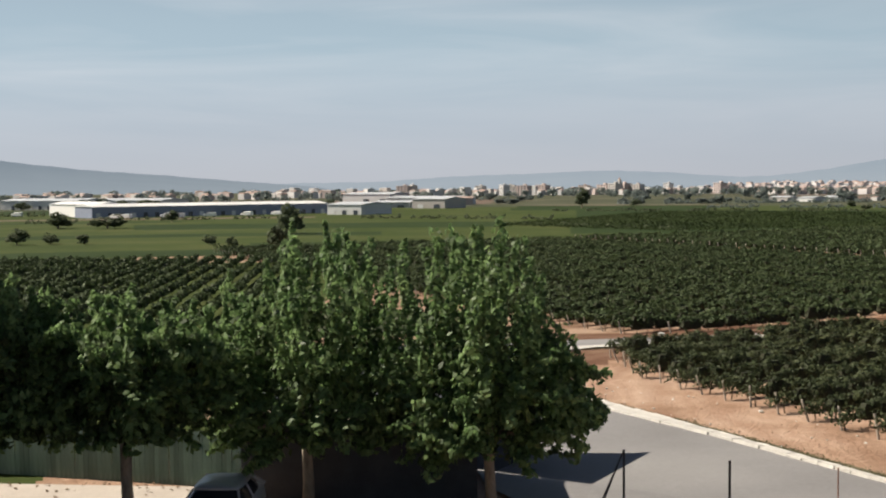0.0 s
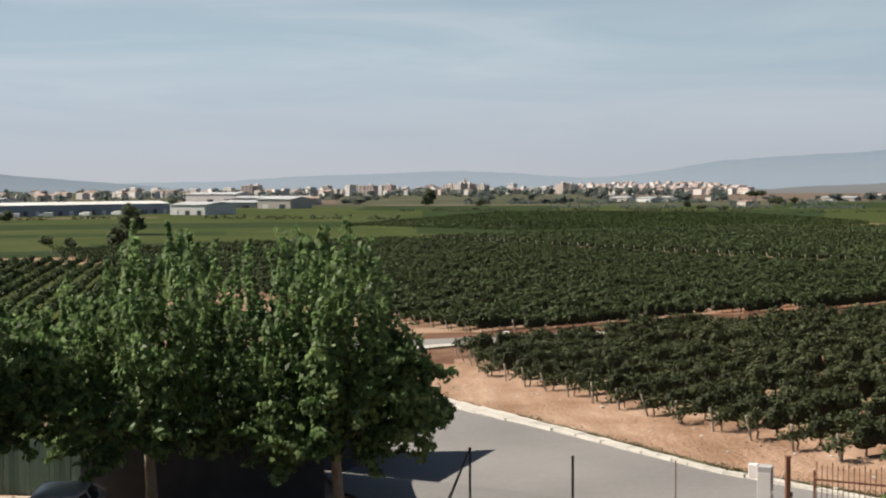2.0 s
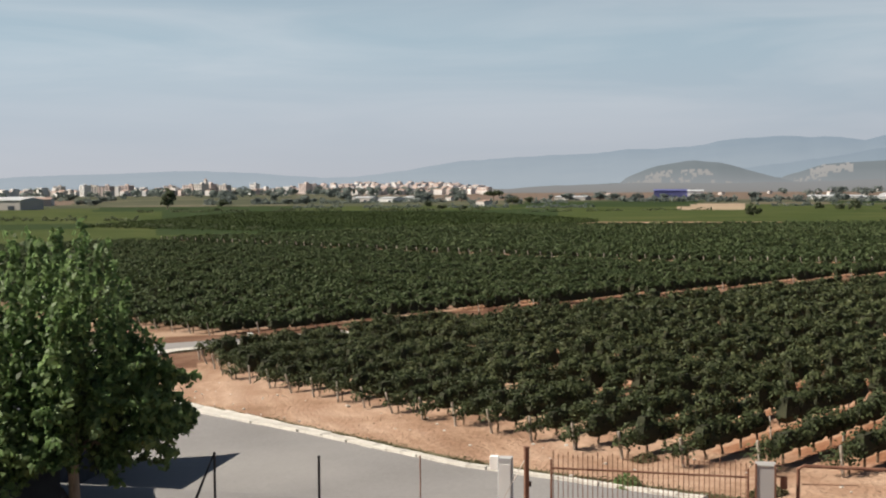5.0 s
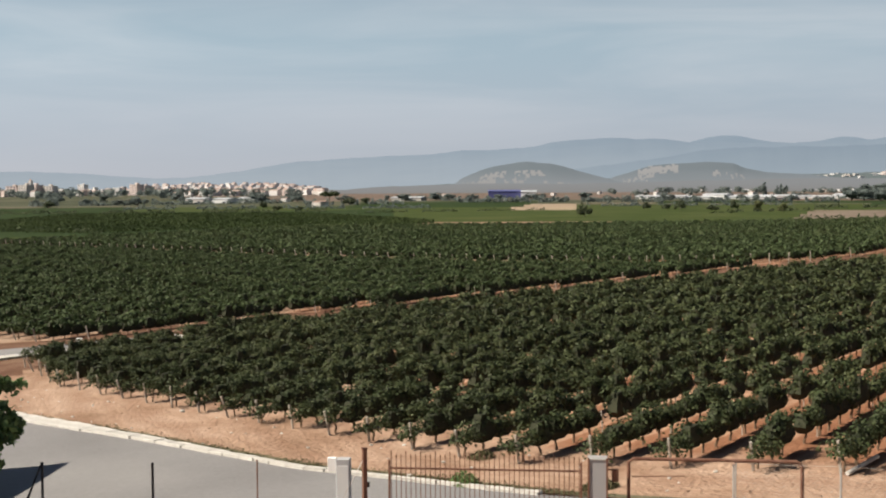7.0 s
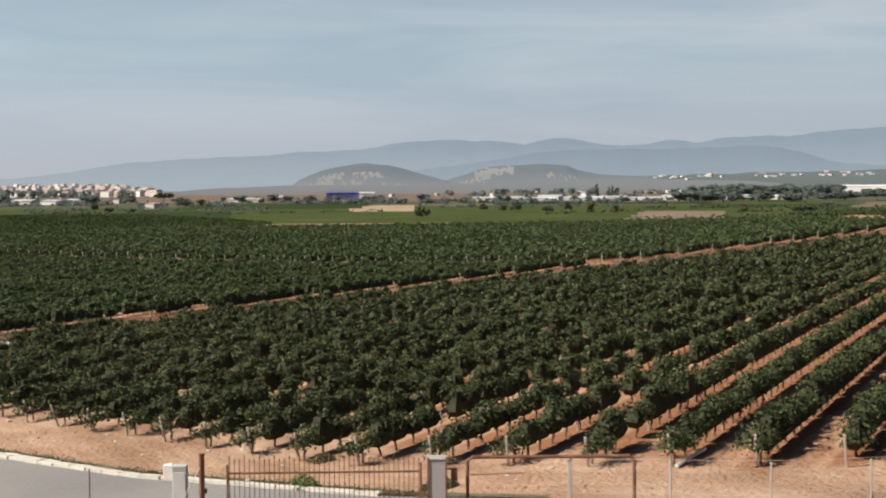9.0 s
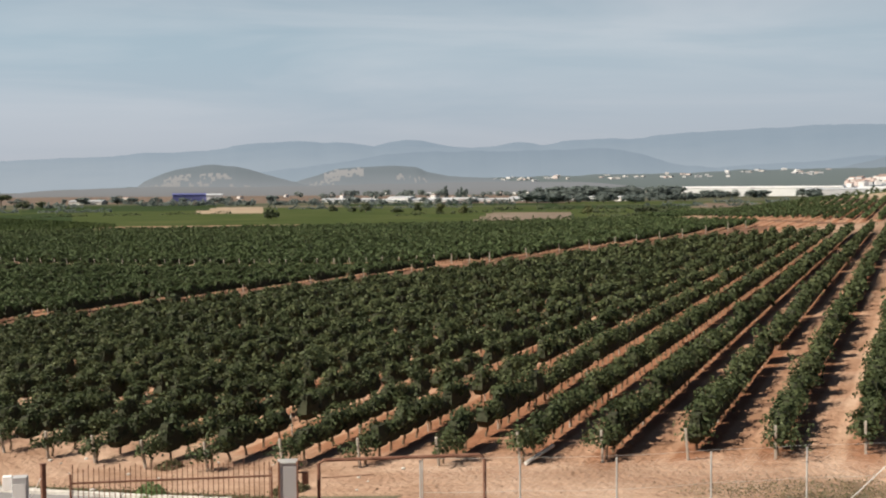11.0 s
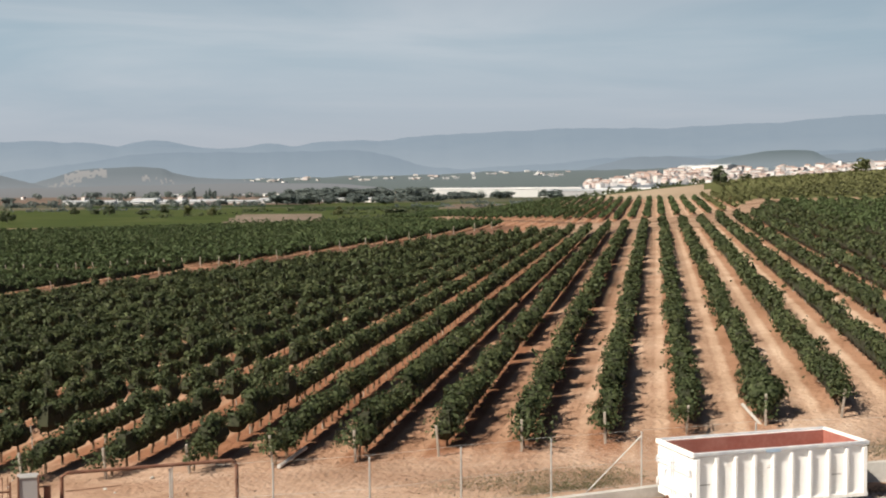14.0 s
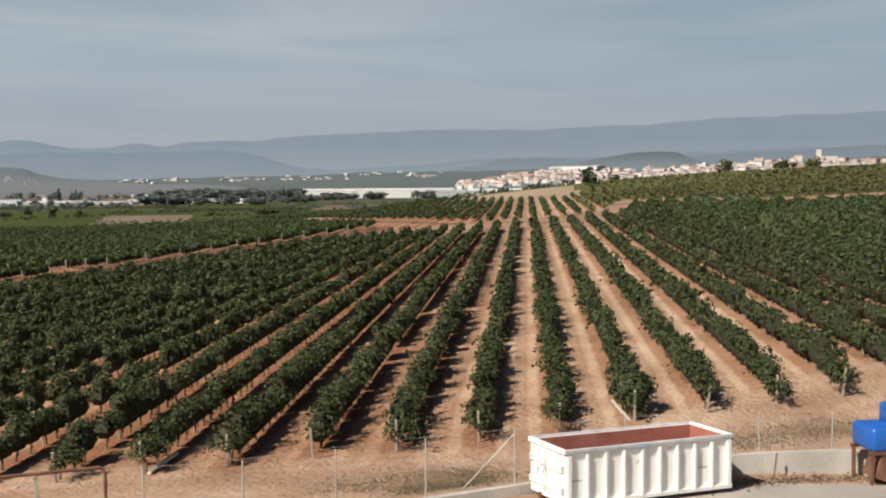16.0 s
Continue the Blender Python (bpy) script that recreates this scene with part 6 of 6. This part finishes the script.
def tree_belts():
    """Trees of the near plain one by one; those farther off joined into one wood."""
    rng = np.random.default_rng(71)
    joined, hedges = [], []
    for a0, a1, r0, r1, count, h0, h1, kind in (
            (-20, -5, 640, 900, 22, 4, 7, "round"), (2, 20, 780, 1150, 22, 4, 8, "round"), (20, 34, 960, 1100, 9, 4, 6.5, "round"), (26, 46, 880, 1100, 12, 3.5, 6, "round"),
            (43, 52, 850, 1000, 16, 6, 9, "round"), (45.2, 51.3, 1080, 1250, 52, 9, 13, "round"), (51.6, 59.5, 1150, 1290, 24, 5, 9, "round"), (40, 43, 1100, 1200, 5, 10, 14, "cypress"),
            (-20, 2, 1000, 1700, 55, 5, 10, "far"), (3, 20, 1250, 1900, 60, 6, 11, "far"), (34, 46, 1150, 1700, 34, 5, 9, "far"), (59.5, 64, 1250, 1330, 10, 4, 7, "far"),
            (66, 77.5, 900, 1380, 30, 5, 8, "far"), (-18, 20, 1700, 2500, 90, 7, 13, "far"), (34, 52, 1700, 2200, 40, 6, 10, "far"), (60, 77, 1380, 1640, 30, 6, 9, "far"), (12, 21, 1800, 1980, 46, 6, 10, "far")):
        for i in range(count):
            az, r = rng.uniform(a0, a1), rng.uniform(r0, r1)
            h = rng.uniform(h0, h1)
            if kind == "far":
                c, w = 46, h * rng.uniform(0.5, 1.0)
                x, y = bearing(az, r)
                d = rng.normal(size=(c, 3))
                d /= np.linalg.norm(d, axis=1, keepdims=True)
                p = np.array((x, y, land_at(x, y) + h * 0.52)) + d * (w, w, h * 0.5) * rng.uniform(0.6, 1.0, (c, 1))
                joined.append(leaf_quads(rng, p, d, rng.uniform(0.14, 0.26, c) * h, 0.8, 0.2))
                continue
            far_tree(az, r, h, h * (rng.uniform(1.4, 3.0) if kind == "round" else 0.45), kind, "dark green far tree in the hazy plain" if kind == "round" else "slim dark cypress in the plain", "far trees in the plain", i)
    # hedges and field edges: bearing and distance at both ends, height
    for a0, r0, a1, r1, h in ((-19, 480, -8, 520, 2.0), (-4, 505, 5, 470, 2.2), (2.5, 412, 11, 350, 1.6), (5, 620, 21, 600, 2.2), (12, 700, 26, 660, 2.6), (20, 800, 24.5, 820, 4.5), (22, 560, 31, 600, 1.6), (27, 880, 34, 860, 5.0), (26, 980, 38, 960, 3.6), (33, 700, 42, 720, 2.4), (34, 860, 44, 840, 4.5),
                              (38.5, 520, 43.5, 600, 2.0), (42.4, 452, 46.9, 446, 1.7), (43, 640, 52, 660, 2.6), (46.5, 470, 58, 500, 2.0), (47, 560, 57, 590, 2.2), (50, 760, 60, 720, 2.8), (52, 440, 64, 470, 2.4), (44, 1010, 52, 1040, 5.5), (53, 900, 63, 880, 3.6), (57, 450, 64, 430, 2.2), (-20, 620, -16, 600, 3.2), (8, 850, 20, 900, 4.0)):
        c = int(abs(a1 - a0) * 90 * (r0 + r1) / 1100)
        t = rng.random(c)
        az = a0 + (a1 - a0) * t + 0.12 * np.sin(t * 40)
        r = r0 + (r1 - r0) * t + rng.normal(0, h * 0.6, c)
        x, y = r * np.sin(np.radians(az)), r * np.cos(np.radians(az))
        lump = 0.55 + 0.45 * np.sin(t * 97 + a0) * np.sin(t * 41 + r0)
        gap = np.sin(t * 23 + r1) > -0.75
        d = rng.normal(size=(c, 3)) + (0, -0.5, 0.4)
        p = np.stack([x, y, land(x, y) + h * lump * rng.uniform(0.1, 1.0, c)], 1)
        (hedges if r0 < 700 else joined).append(leaf_quads(rng, p[gap], d[gap], rng.uniform(0.14, 0.28, c)[gap] * h, 0.8, 0.2))
    tagged(new("field_hedges", quad_mesh("field_hedges", np.concatenate(hedges), M_MIDTREE)), "low green hedges along the field edges", "hedge", kind="stuff")
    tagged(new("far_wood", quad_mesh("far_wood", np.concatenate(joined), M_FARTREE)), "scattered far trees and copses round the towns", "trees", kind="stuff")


tree_belts()


def hall(az0, az1, r, high, deep, wall_mat, label, base=None, roof_mat=None, bays=0, far=0.0):
    """A long industrial hall whose near face runs between two bearings."""
    a, b = Vector(bearing(az0, r + max(0.0, -far))), Vector(bearing(az1, r + max(0.0, far)))
    way = (b - a).normalized()
    length = (b - a).length
    mid = (a + b) / 2
    z = land_at(mid.x, mid.y) if base is None else base
    ob = thing("industrial_hall", label, "building", "industrial halls", Matrix.Translation((a.x, a.y, z - 0.3)) @ Matrix.Rotation(math.atan2(way.y, way.x), 4, "Z"))
    part("wall", box((length, deep, high), (length / 2, deep / 2, high / 2), 0.05), wall_mat, ob)
    bm = bmesh.new()
    v = [bm.verts.new(p) for p in ((-0.4, -0.4, high), (length + 0.4, -0.4, high), (length + 0.4, deep + 0.4, high), (-0.4, deep + 0.4, high), (-0.4, deep / 2, high * 1.12 + 0.6), (length + 0.4, deep / 2, high * 1.12 + 0.6))]
    for f in ((0, 1, 5, 4), (2, 3, 4, 5), (0, 4, 3), (1, 2, 5), (3, 2, 1, 0)):
        bm.faces.new([v[k] for k in f])
    part("roof", bm, roof_mat or M_HALL_ROOF, ob)
    for i in range(bays):
        x = length * (i + 0.5) / bays
        part("loading_door", box((length / bays * 0.35, 0.2, high * 0.45), (x, -0.05, high * 0.24), 0.02), M_WINDOW if i % 3 else M_HALL_WHITE, ob)
    return ob


def make_halls():
    hall(-15.75, -5.3, 558, 5.2, 18, M_HALL_BLUE, "long low blue-grey hall with a pale roof", roof_mat=M_HALL_WHITE, bays=22, far=60)
    hall(-17.55, -15.6, 572, 6.0, 14, M_WHITE, "white-clad end block of the long hall", roof_mat=M_HALL_WHITE, far=-40)
    hall(-5.3, -3.75, 570, 5.0, 24, M_HALL_WHITE, "small white hall beside the long one", bays=3, far=-12)
    hall(-19.6, -16.2, 800, 6.0, 30, M_HALL_WHITE, "white hall with regular dark bays", bays=9, far=-40)
    hall(-16.0, -12.8, 830, 5.5, 30, M_HALL_WHITE, "low white hall among trees", bays=5, far=-40)
    hall(-1.4, 0.1, 720, 5.8, 24, M_HOUSE[1], "cream-coloured hall with two bays", bays=2, far=-12)
    hall(-4.6, -2.4, 980, 7.5, 30, M_HALL_WHITE, "pale hall with a light roof among trees", bays=3, far=-25)
    hall(-2.6, 0.6, 880, 5.2, 30, M_HALL_WHITE, "low pale hall near the town", bays=4, far=-30)
    hall(-3.2, -1.5, 760, 3.6, 20, M_HOUSE[3], "low grey shed among the halls", bays=2, far=-10)
    hall(0.3, 1.4, 860, 5.0, 20, M_HOUSE[2], "reddish low building with tiled roof", roof_mat=M_TILE)
    hall(28.5, 30.0, 1150, 6.5, 30, M_SHED_BLUE, "blue hall below the quarry hill", roof_mat=M_SHED_BLUE)
    hall(30.0, 30.7, 1140, 6.0, 30, M_HALL_WHITE, "white hall end below the quarry hill")
    hall(36.9, 41.4, 1000, 2.0, 5, M_HALL_WHITE, "long low white wall in the plain", far=-6)
    hall(41.5, 45.6, 1015, 2.0, 5, M_HALL_WHITE, "long low white wall in the plain", far=-6)
    hall(51.6, 58.6, 1400, 9.4, 60, M_HALL_WHITE, "very long white hall behind a line of trees", roof_mat=M_HALL_WHITE)
    hall(57.0, 59.6, 1320, 7.4, 40, M_HOUSE[3], "dark grey hall before the village", roof_mat=M_HALL_ROOF)
    hall(59.2, 64.3, 1370, 8.6, 40, M_HALL_WHITE, "long white hall at the village edge", roof_mat=M_HALL_WHITE)
    hall(62.9, 65.1, 1700, 7.0, 20, M_HALL_WHITE, "white hall with dark bays behind the village", base=27.0, bays=9, far=-60)
    hall(76.6, 78.5, 1300, 5.0, 30, M_HALL_WHITE, "white hall beyond the vineyard crest", base=20.0)
    for i, (a0, a1, r, h) in enumerate(((14.7, 15.5, 950, 3.4), (15.9, 16.6, 930, 3.2), (17.0, 17.8, 960, 3.4), (24.0, 25.4, 980, 2.8), (35.2, 37.4, 1000, 2.6), (38.2, 39.2, 1000, 3.8), (39.3, 42.2, 1010, 2.6), (43.8, 45.0, 1020, 3.2), (46.4, 48.0, 1010, 3.2), (48.6, 49.4, 1000, 3.2))):
        hall(a0, a1, r, h, 16, M_HALL_WHITE if i % 3 else M_HOUSE[1], "low white farm shed in the plain", bays=2, far=-8)


make_halls()


def parked_vans():
    """White vans and cars in front of the long hall."""
    van = thing("parked_van", "white delivery van parked before the long hall", "van", "vans before the long hall")
    part("load_body", box((4.0, 1.9, 1.75), (0.7, 0, 1.25), 0.12), M_WHITE, van)
    part("cab", box((1.6, 1.8, 1.1), (-2.0, 0, 0.95), 0.2), M_WHITE, van)
    part("windscreen", box((0.5, 1.6, 0.6), (-1.45, 0, 1.6), 0.12), M_GLASSY, van, "dark glass")
    for x in (-1.9, 1.7):
        for y in (-0.85, 0.85):
            part("wheel", tube([(x, y - 0.1, 0.34), (x, y + 0.1, 0.34)], 0.34, 10), M_TYRE, van)
    rng = random.Random(31)
    for i, (az, r) in enumerate(((-14.75, 540), (-14.3, 541), (-12.5, 546), (-12.0, 547), (-8.95, 565), (-7.6, 575), (-18.9, 610), (-10.6, 556))):
        x, y = bearing(az, r)
        m = pose(x, y, land_at(x, y), 0, 0, rng.uniform(-30, 10))
        if i:
            copy_thing(van, m)
        else:
            van.matrix_world = m


parked_vans()


def house_model(seed, storeys, w, d, mat, flat):
    """Walls, roof and windows once; copies share the meshes."""
    h = 3.0 * storeys
    ob = thing("house", "small rendered town house with a tiled roof" if not flat else "flat-roofed apartment block with rows of windows", "house", "houses of the towns")
    part("wall", box((w, d, h), (0, 0, h / 2), 0.03), mat, ob)
    if flat:
        part("parapet", box((w + 0.3, d + 0.3, 0.5), (0, 0, h + 0.2), 0.03), mat, ob)
        part("stair_tower", box((w * 0.25, d * 0.3, 2.4), (w * 0.1, 0, h + 1.4), 0.03), mat, ob)
    else:
        bm = bmesh.new()
        e, rise = 0.4, 1.3
        v = [bm.verts.new(p) for p in ((-w / 2 - e, -d / 2 - e, h), (w / 2 + e, -d / 2 - e, h), (w / 2 + e, d / 2 + e, h), (-w / 2 - e, d / 2 + e, h), (-w / 2 - e, 0, h + rise), (w / 2 + e, 0, h + rise))]
        for f in ((0, 1, 5, 4), (2, 3, 4, 5), (0, 4, 3), (1, 2, 5), (3, 2, 1, 0)):
            bm.faces.new([v[k] for k in f])
        part("roof", bm, M_TILE, ob, "red-brown tiles")
    if storeys > 3:
        me = None
        for s in range(storeys):
            for c in range(3):
                if me is None:
                    win = part("window", box((w * 0.16, 0.2, 1.5), (0, 0, 0), 0), M_WINDOW, ob)
                    me = win.data
                else:
                    win = child("window", me, ob)
                win.matrix_basis = Matrix.Translation(((c - 1) * w * 0.3, -d / 2 - 0.02, s * 3 + 1.7))
    else:
        for c in (-1, 1):
            part("window", box((w * 0.14, 0.16, 1.3), (c * w * 0.25, -d / 2 - 0.02, 1.7), 0), M_WINDOW, ob)
    return ob


def house_heap(name, label, spots):
    """Far houses joined into one: walls and gabled or flat roofs. spots: x, y, z, turn, width, depth, height, wall index, flat."""
    verts, faces, index = [], [], []
    for x, y, z, turn, w, d, h, m, flat in spots:
        c, s = math.cos(turn), math.sin(turn)
        k = len(verts)
        rise = 0.3 if flat else 1.4
        for px, py, pz in ((-w / 2, -d / 2, 0), (w / 2, -d / 2, 0), (w / 2, d / 2, 0), (-w / 2, d / 2, 0), (-w / 2, -d / 2, h), (w / 2, -d / 2, h), (w / 2, d / 2, h), (-w / 2, d / 2, h), (-w / 2, 0, h + rise), (w / 2, 0, h + rise)):
            verts.append((x + c * px - s * py, y + s * px + c * py, z + pz))
        for f, mm in (((0, 1, 5, 4), m), ((1, 2, 6, 9, 5), m), ((2, 3, 7, 6), m), ((3, 0, 4, 8, 7), m), ((4, 5, 9, 8), m if flat else 4), ((6, 7, 8, 9), m if flat else 4)):
            faces.append([k + q for q in f])
            index.append(mm)
    me = mesh_of(name, verts, faces, M_HOUSE + [M_TILE])
    me.polygons.foreach_set("material_index", index)
    tagged(new(name, me), label, "houses", kind="stuff")


def make_towns():
    rng = np.random.default_rng(5)
    models = [house_model(1, 2, 11, 9, M_HOUSE[0], False), house_model(2, 2, 14, 9, M_HOUSE[1], False), house_model(3, 3, 10, 10, M_HOUSE[2], False), house_model(4, 3, 16, 11, M_HOUSE[0], False),
              house_model(5, 5, 18, 12, M_HOUSE[1], True), house_model(6, 6, 16, 12, M_HOUSE[0], True), house_model(7, 5, 20, 12, M_HOUSE[2], True), house_model(8, 2, 22, 10, M_HOUSE[3], False)]
    used = [False] * len(models)

    def put(k, az, r, lift=0.0, scale=1.0):
        x, y = bearing(az, r)
        m = Matrix.Translation((x, y, land_at(x, y) - 0.3 + lift)) @ Matrix.Rotation(-radians(az) - rng.uniform(0.6, 1.25), 4, "Z")
        ob = models[k]
        if used[k]:
            ob = copy_thing(ob, m)
        else:
            ob.matrix_world = m
            used[k] = True
        if scale != 1.0:
            ob.scale = (scale,) * 3
        return ob

    # the large town on the plain
    heap = []
    for a0, a1, r0, r1, single, many, block in ((-9, -2, 1500, 2300, 10, 110, 0.08), (-2, 4, 1700, 2500, 14, 120, 0.16), (4, 9, 1800, 2600, 14, 120, 0.22), (9, 12.5, 1900, 2600, 10, 70, 0.12), (-19, -8, 1300, 2400, 10, 60, 0.0), (13, 21, 1650, 1900, 8, 40, 0.0)):
        for i in range(single):
            k = int(rng.choice([4, 5, 6])) if rng.random() < block else int(rng.choice([0, 1, 2, 3, 7], p=[0.44, 0.16, 0.10, 0.24, 0.06]))
            put(k, rng.uniform(a0, a1), rng.uniform(r0, r1))
        for i in range(many):
            az, r = rng.uniform(a0, a1), rng.uniform(r0, r1)
            x, y = bearing(az, r)
            tall = rng.random() < block
            heap.append((x, y, land_at(x, y) - 0.3, -radians(az) - rng.uniform(0.6, 1.25), rng.uniform(7, 15), rng.uniform(7, 11), rng.uniform(9, 14) if tall else rng.uniform(4.5, 8.0), int(rng.choice(4, p=[0.60, 0.16, 0.18, 0.06])), tall or rng.random() < 0.25))
    # its upper quarter on a low rise
    rise = [(11.4, -0.42), (12.4, -0.22), (13, -0.12), (14.7, -0.02), (17.2, -0.02), (19.6, -0.08), (20.6, -0.2), (21.6, -0.42)]
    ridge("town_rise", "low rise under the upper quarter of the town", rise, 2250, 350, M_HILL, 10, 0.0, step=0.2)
    for i in range(300):
        az, f = rng.uniform(12.2, 20.8), rng.uniform(0.1, 1.0)
        x, y = bearing(az, 2250 - 350 * (1 - f))
        top = EYE + 2250 * math.tan(radians(np.interp(az, [p[0] for p in rise], [p[1] for p in rise])))
        base = land_at(x, y) - 3
        heap.append((x, y, base + (top - base) * f ** 0.75 - 1.0, -radians(az) - rng.uniform(0.6, 1.25), rng.uniform(5, 11), rng.uniform(6, 9), rng.uniform(3.5, 8.5), int(rng.choice(4, p=[0.42, 0.18, 0.28, 0.12])), rng.random() < 0.35))
    x, y = bearing(8.09, 1900)
    spire = thing("church_tower", "slim pale stone bell tower rising over the town", "tower", at=pose(x, y, land_at(x, y) - 0.3, 0, 0, -50))
    part("shaft", box((5.5, 5.5, 19), (0, 0, 9.5), 0.1), M_HOUSE[3], spire)
    part("belfry", box((4.4, 4.4, 4), (0, 0, 21), 0.1), M_HOUSE[1], spire)
    part("spire_roof", tube([(0, 0, 23), (0, 0, 26)], [2.8, 0.1], 4), M_TILE, spire)
    for az, r, k, s in ((2.85, 1750, 5, 0.85), (3.25, 1780, 4, 0.9), (3.75, 1760, 6, 0.95), (4.6, 1850, 6, 1.0), (7.4, 1900, 6, 1.0), (7.9, 1850, 4, 1.1), (8.3, 1880, 6, 1.1), (8.9, 1870, 4, 1.0), (12.6, 1950, 6, 1.1), (13.0, 1980, 6, 1.0)):
        put(k, az, r, 0.0, s)
    for az, r in ((20.7, 735), (20.9, 745), (19.2, 980), (26.5, 1300), (31.5, 1400), (35.4, 1250), (36.2, 1230), (37.6, 1300), (40.4, 1180), (41.3, 1170), (42.0, 1190), (33.6, 1600), (38.2, 1900), (43.5, 1850), (44.2, 2100)):
        put(int(rng.choice([0, 1, 3])), az, r, 0, 0.5)
    for i in range(60):
        az, r = rng.uniform(32, 53), rng.uniform(1900, 2250)
        x, y = bearing(az, r)
        heap.append((x, y, land_at(x, y) - 0.3, -radians(az) + rng.uniform(-0.6, 0.6), rng.uniform(6, 14), 9, rng.uniform(2.6, 4.2), int(rng.choice(4, p=[0.7, 0.15, 0.1, 0.05])), True))
    # hamlets on the rising valley floor
    for i in range(70):
        az, f = rng.choice([43.5, 46, 49, 51.5, 54, 57]) + rng.normal(0, 0.8), rng.uniform(0.62, 0.97)
        x, y = bearing(az, 2600 - 450 * (1 - f))
        top = EYE + 2600 * math.tan(radians(np.interp(az, (42, 48, 52.4, 54.6, 58, 62), (0.34, 0.46, 0.54, 0.64, 0.66, 0.72))))
        base = land_at(x, y) - 3
        heap.append((x, y, base + (top - base) * f ** 0.75 - 1.0, -radians(az) + rng.uniform(-0.6, 0.6), rng.uniform(5, 11), 8, rng.uniform(2.4, 4.0), int(rng.choice(4, p=[0.3, 0.2, 0.2, 0.3])), True))
    house_heap("far_houses", "dense far town of pale low houses and blocks", heap)


make_towns()


def village():
    """The hill village behind the crest: houses step up a slope."""
    rng = np.random.default_rng(15)
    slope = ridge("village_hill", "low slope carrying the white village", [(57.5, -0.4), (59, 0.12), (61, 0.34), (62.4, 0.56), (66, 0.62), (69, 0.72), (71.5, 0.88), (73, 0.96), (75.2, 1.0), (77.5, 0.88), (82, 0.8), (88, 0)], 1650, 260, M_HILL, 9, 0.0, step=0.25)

    def height(az, f):
        e = np.interp(az, (57.5, 59, 61, 62.4, 66, 69, 71.5, 73, 75.2, 77.5, 82, 88), (-0.4, 0.12, 0.34, 0.56, 0.62, 0.72, 0.88, 0.96, 1.0, 0.88, 0.8, 0))
        x, y = bearing(az, 1650 - 260 * (1 - f))
        base = land_at(x, y) - 3
        top = EYE + 1650 * math.tan(radians(e))
        return x, y, base + (top - base) * f ** 0.75

    base = [house_model(20 + i, s, w, 9, M_HOUSE[m], fl) for i, (s, w, m, fl) in enumerate(((2, 10, 0, False), (2, 13, 0, False), (3, 9, 1, False), (2, 12, 2, False), (2, 16, 0, True)))]
    first = [True] * 5
    heap = []
    for i in range(620):
        az = rng.uniform(58.8, 79.0)
        f = rng.uniform(np.interp(az, (59, 63, 66), (0.55, 0.4, 0.15)), 1.0)
        x, y, z = height(az, f)
        heap.append((x, y, z - 1.2, -radians(az) - rng.uniform(0.3, 1.4), rng.uniform(5, 11), 7, rng.uniform(3, 5.8), int(rng.choice(4, p=[0.50, 0.18, 0.20, 0.12])), rng.random() < 0.3))
    house_heap("village_houses", "crowded white village houses with tiled roofs", heap)
    for i in range(80):
        az, f = rng.uniform(60.0, 78.0), rng.uniform(0.45, 1.0)
        x, y, z = height(az, f)
        k = int(rng.choice(5, p=[0.36, 0.24, 0.14, 0.12, 0.14]))
        m = Matrix.Translation((x, y, z - 1.2)) @ Matrix.Rotation(-radians(az) + rng.uniform(-0.8, 0.8), 4, "Z")
        if first[k]:
            base[k].matrix_world, first[k] = m, False
        else:
            copy_thing(base[k], m)
    x, y, z = height(75.2, 1.0)
    church = thing("church", "pale stone church with a square bell tower above the village", "church", at=pose(x, y, z - 1.5, 0, 0, -70))
    part("nave", box((26, 12, 7), (0, 0, 3.5), 0.05), M_HOUSE[1], church)
    part("tower", box((6, 6, 15), (-10, 2, 7.5), 0.05), M_HOUSE[1], church)
    part("belfry_roof", tube([(-10, 2, 15), (-10, 2, 15.8)], [3.6, 2.2], 4), M_TILE, church)


village()
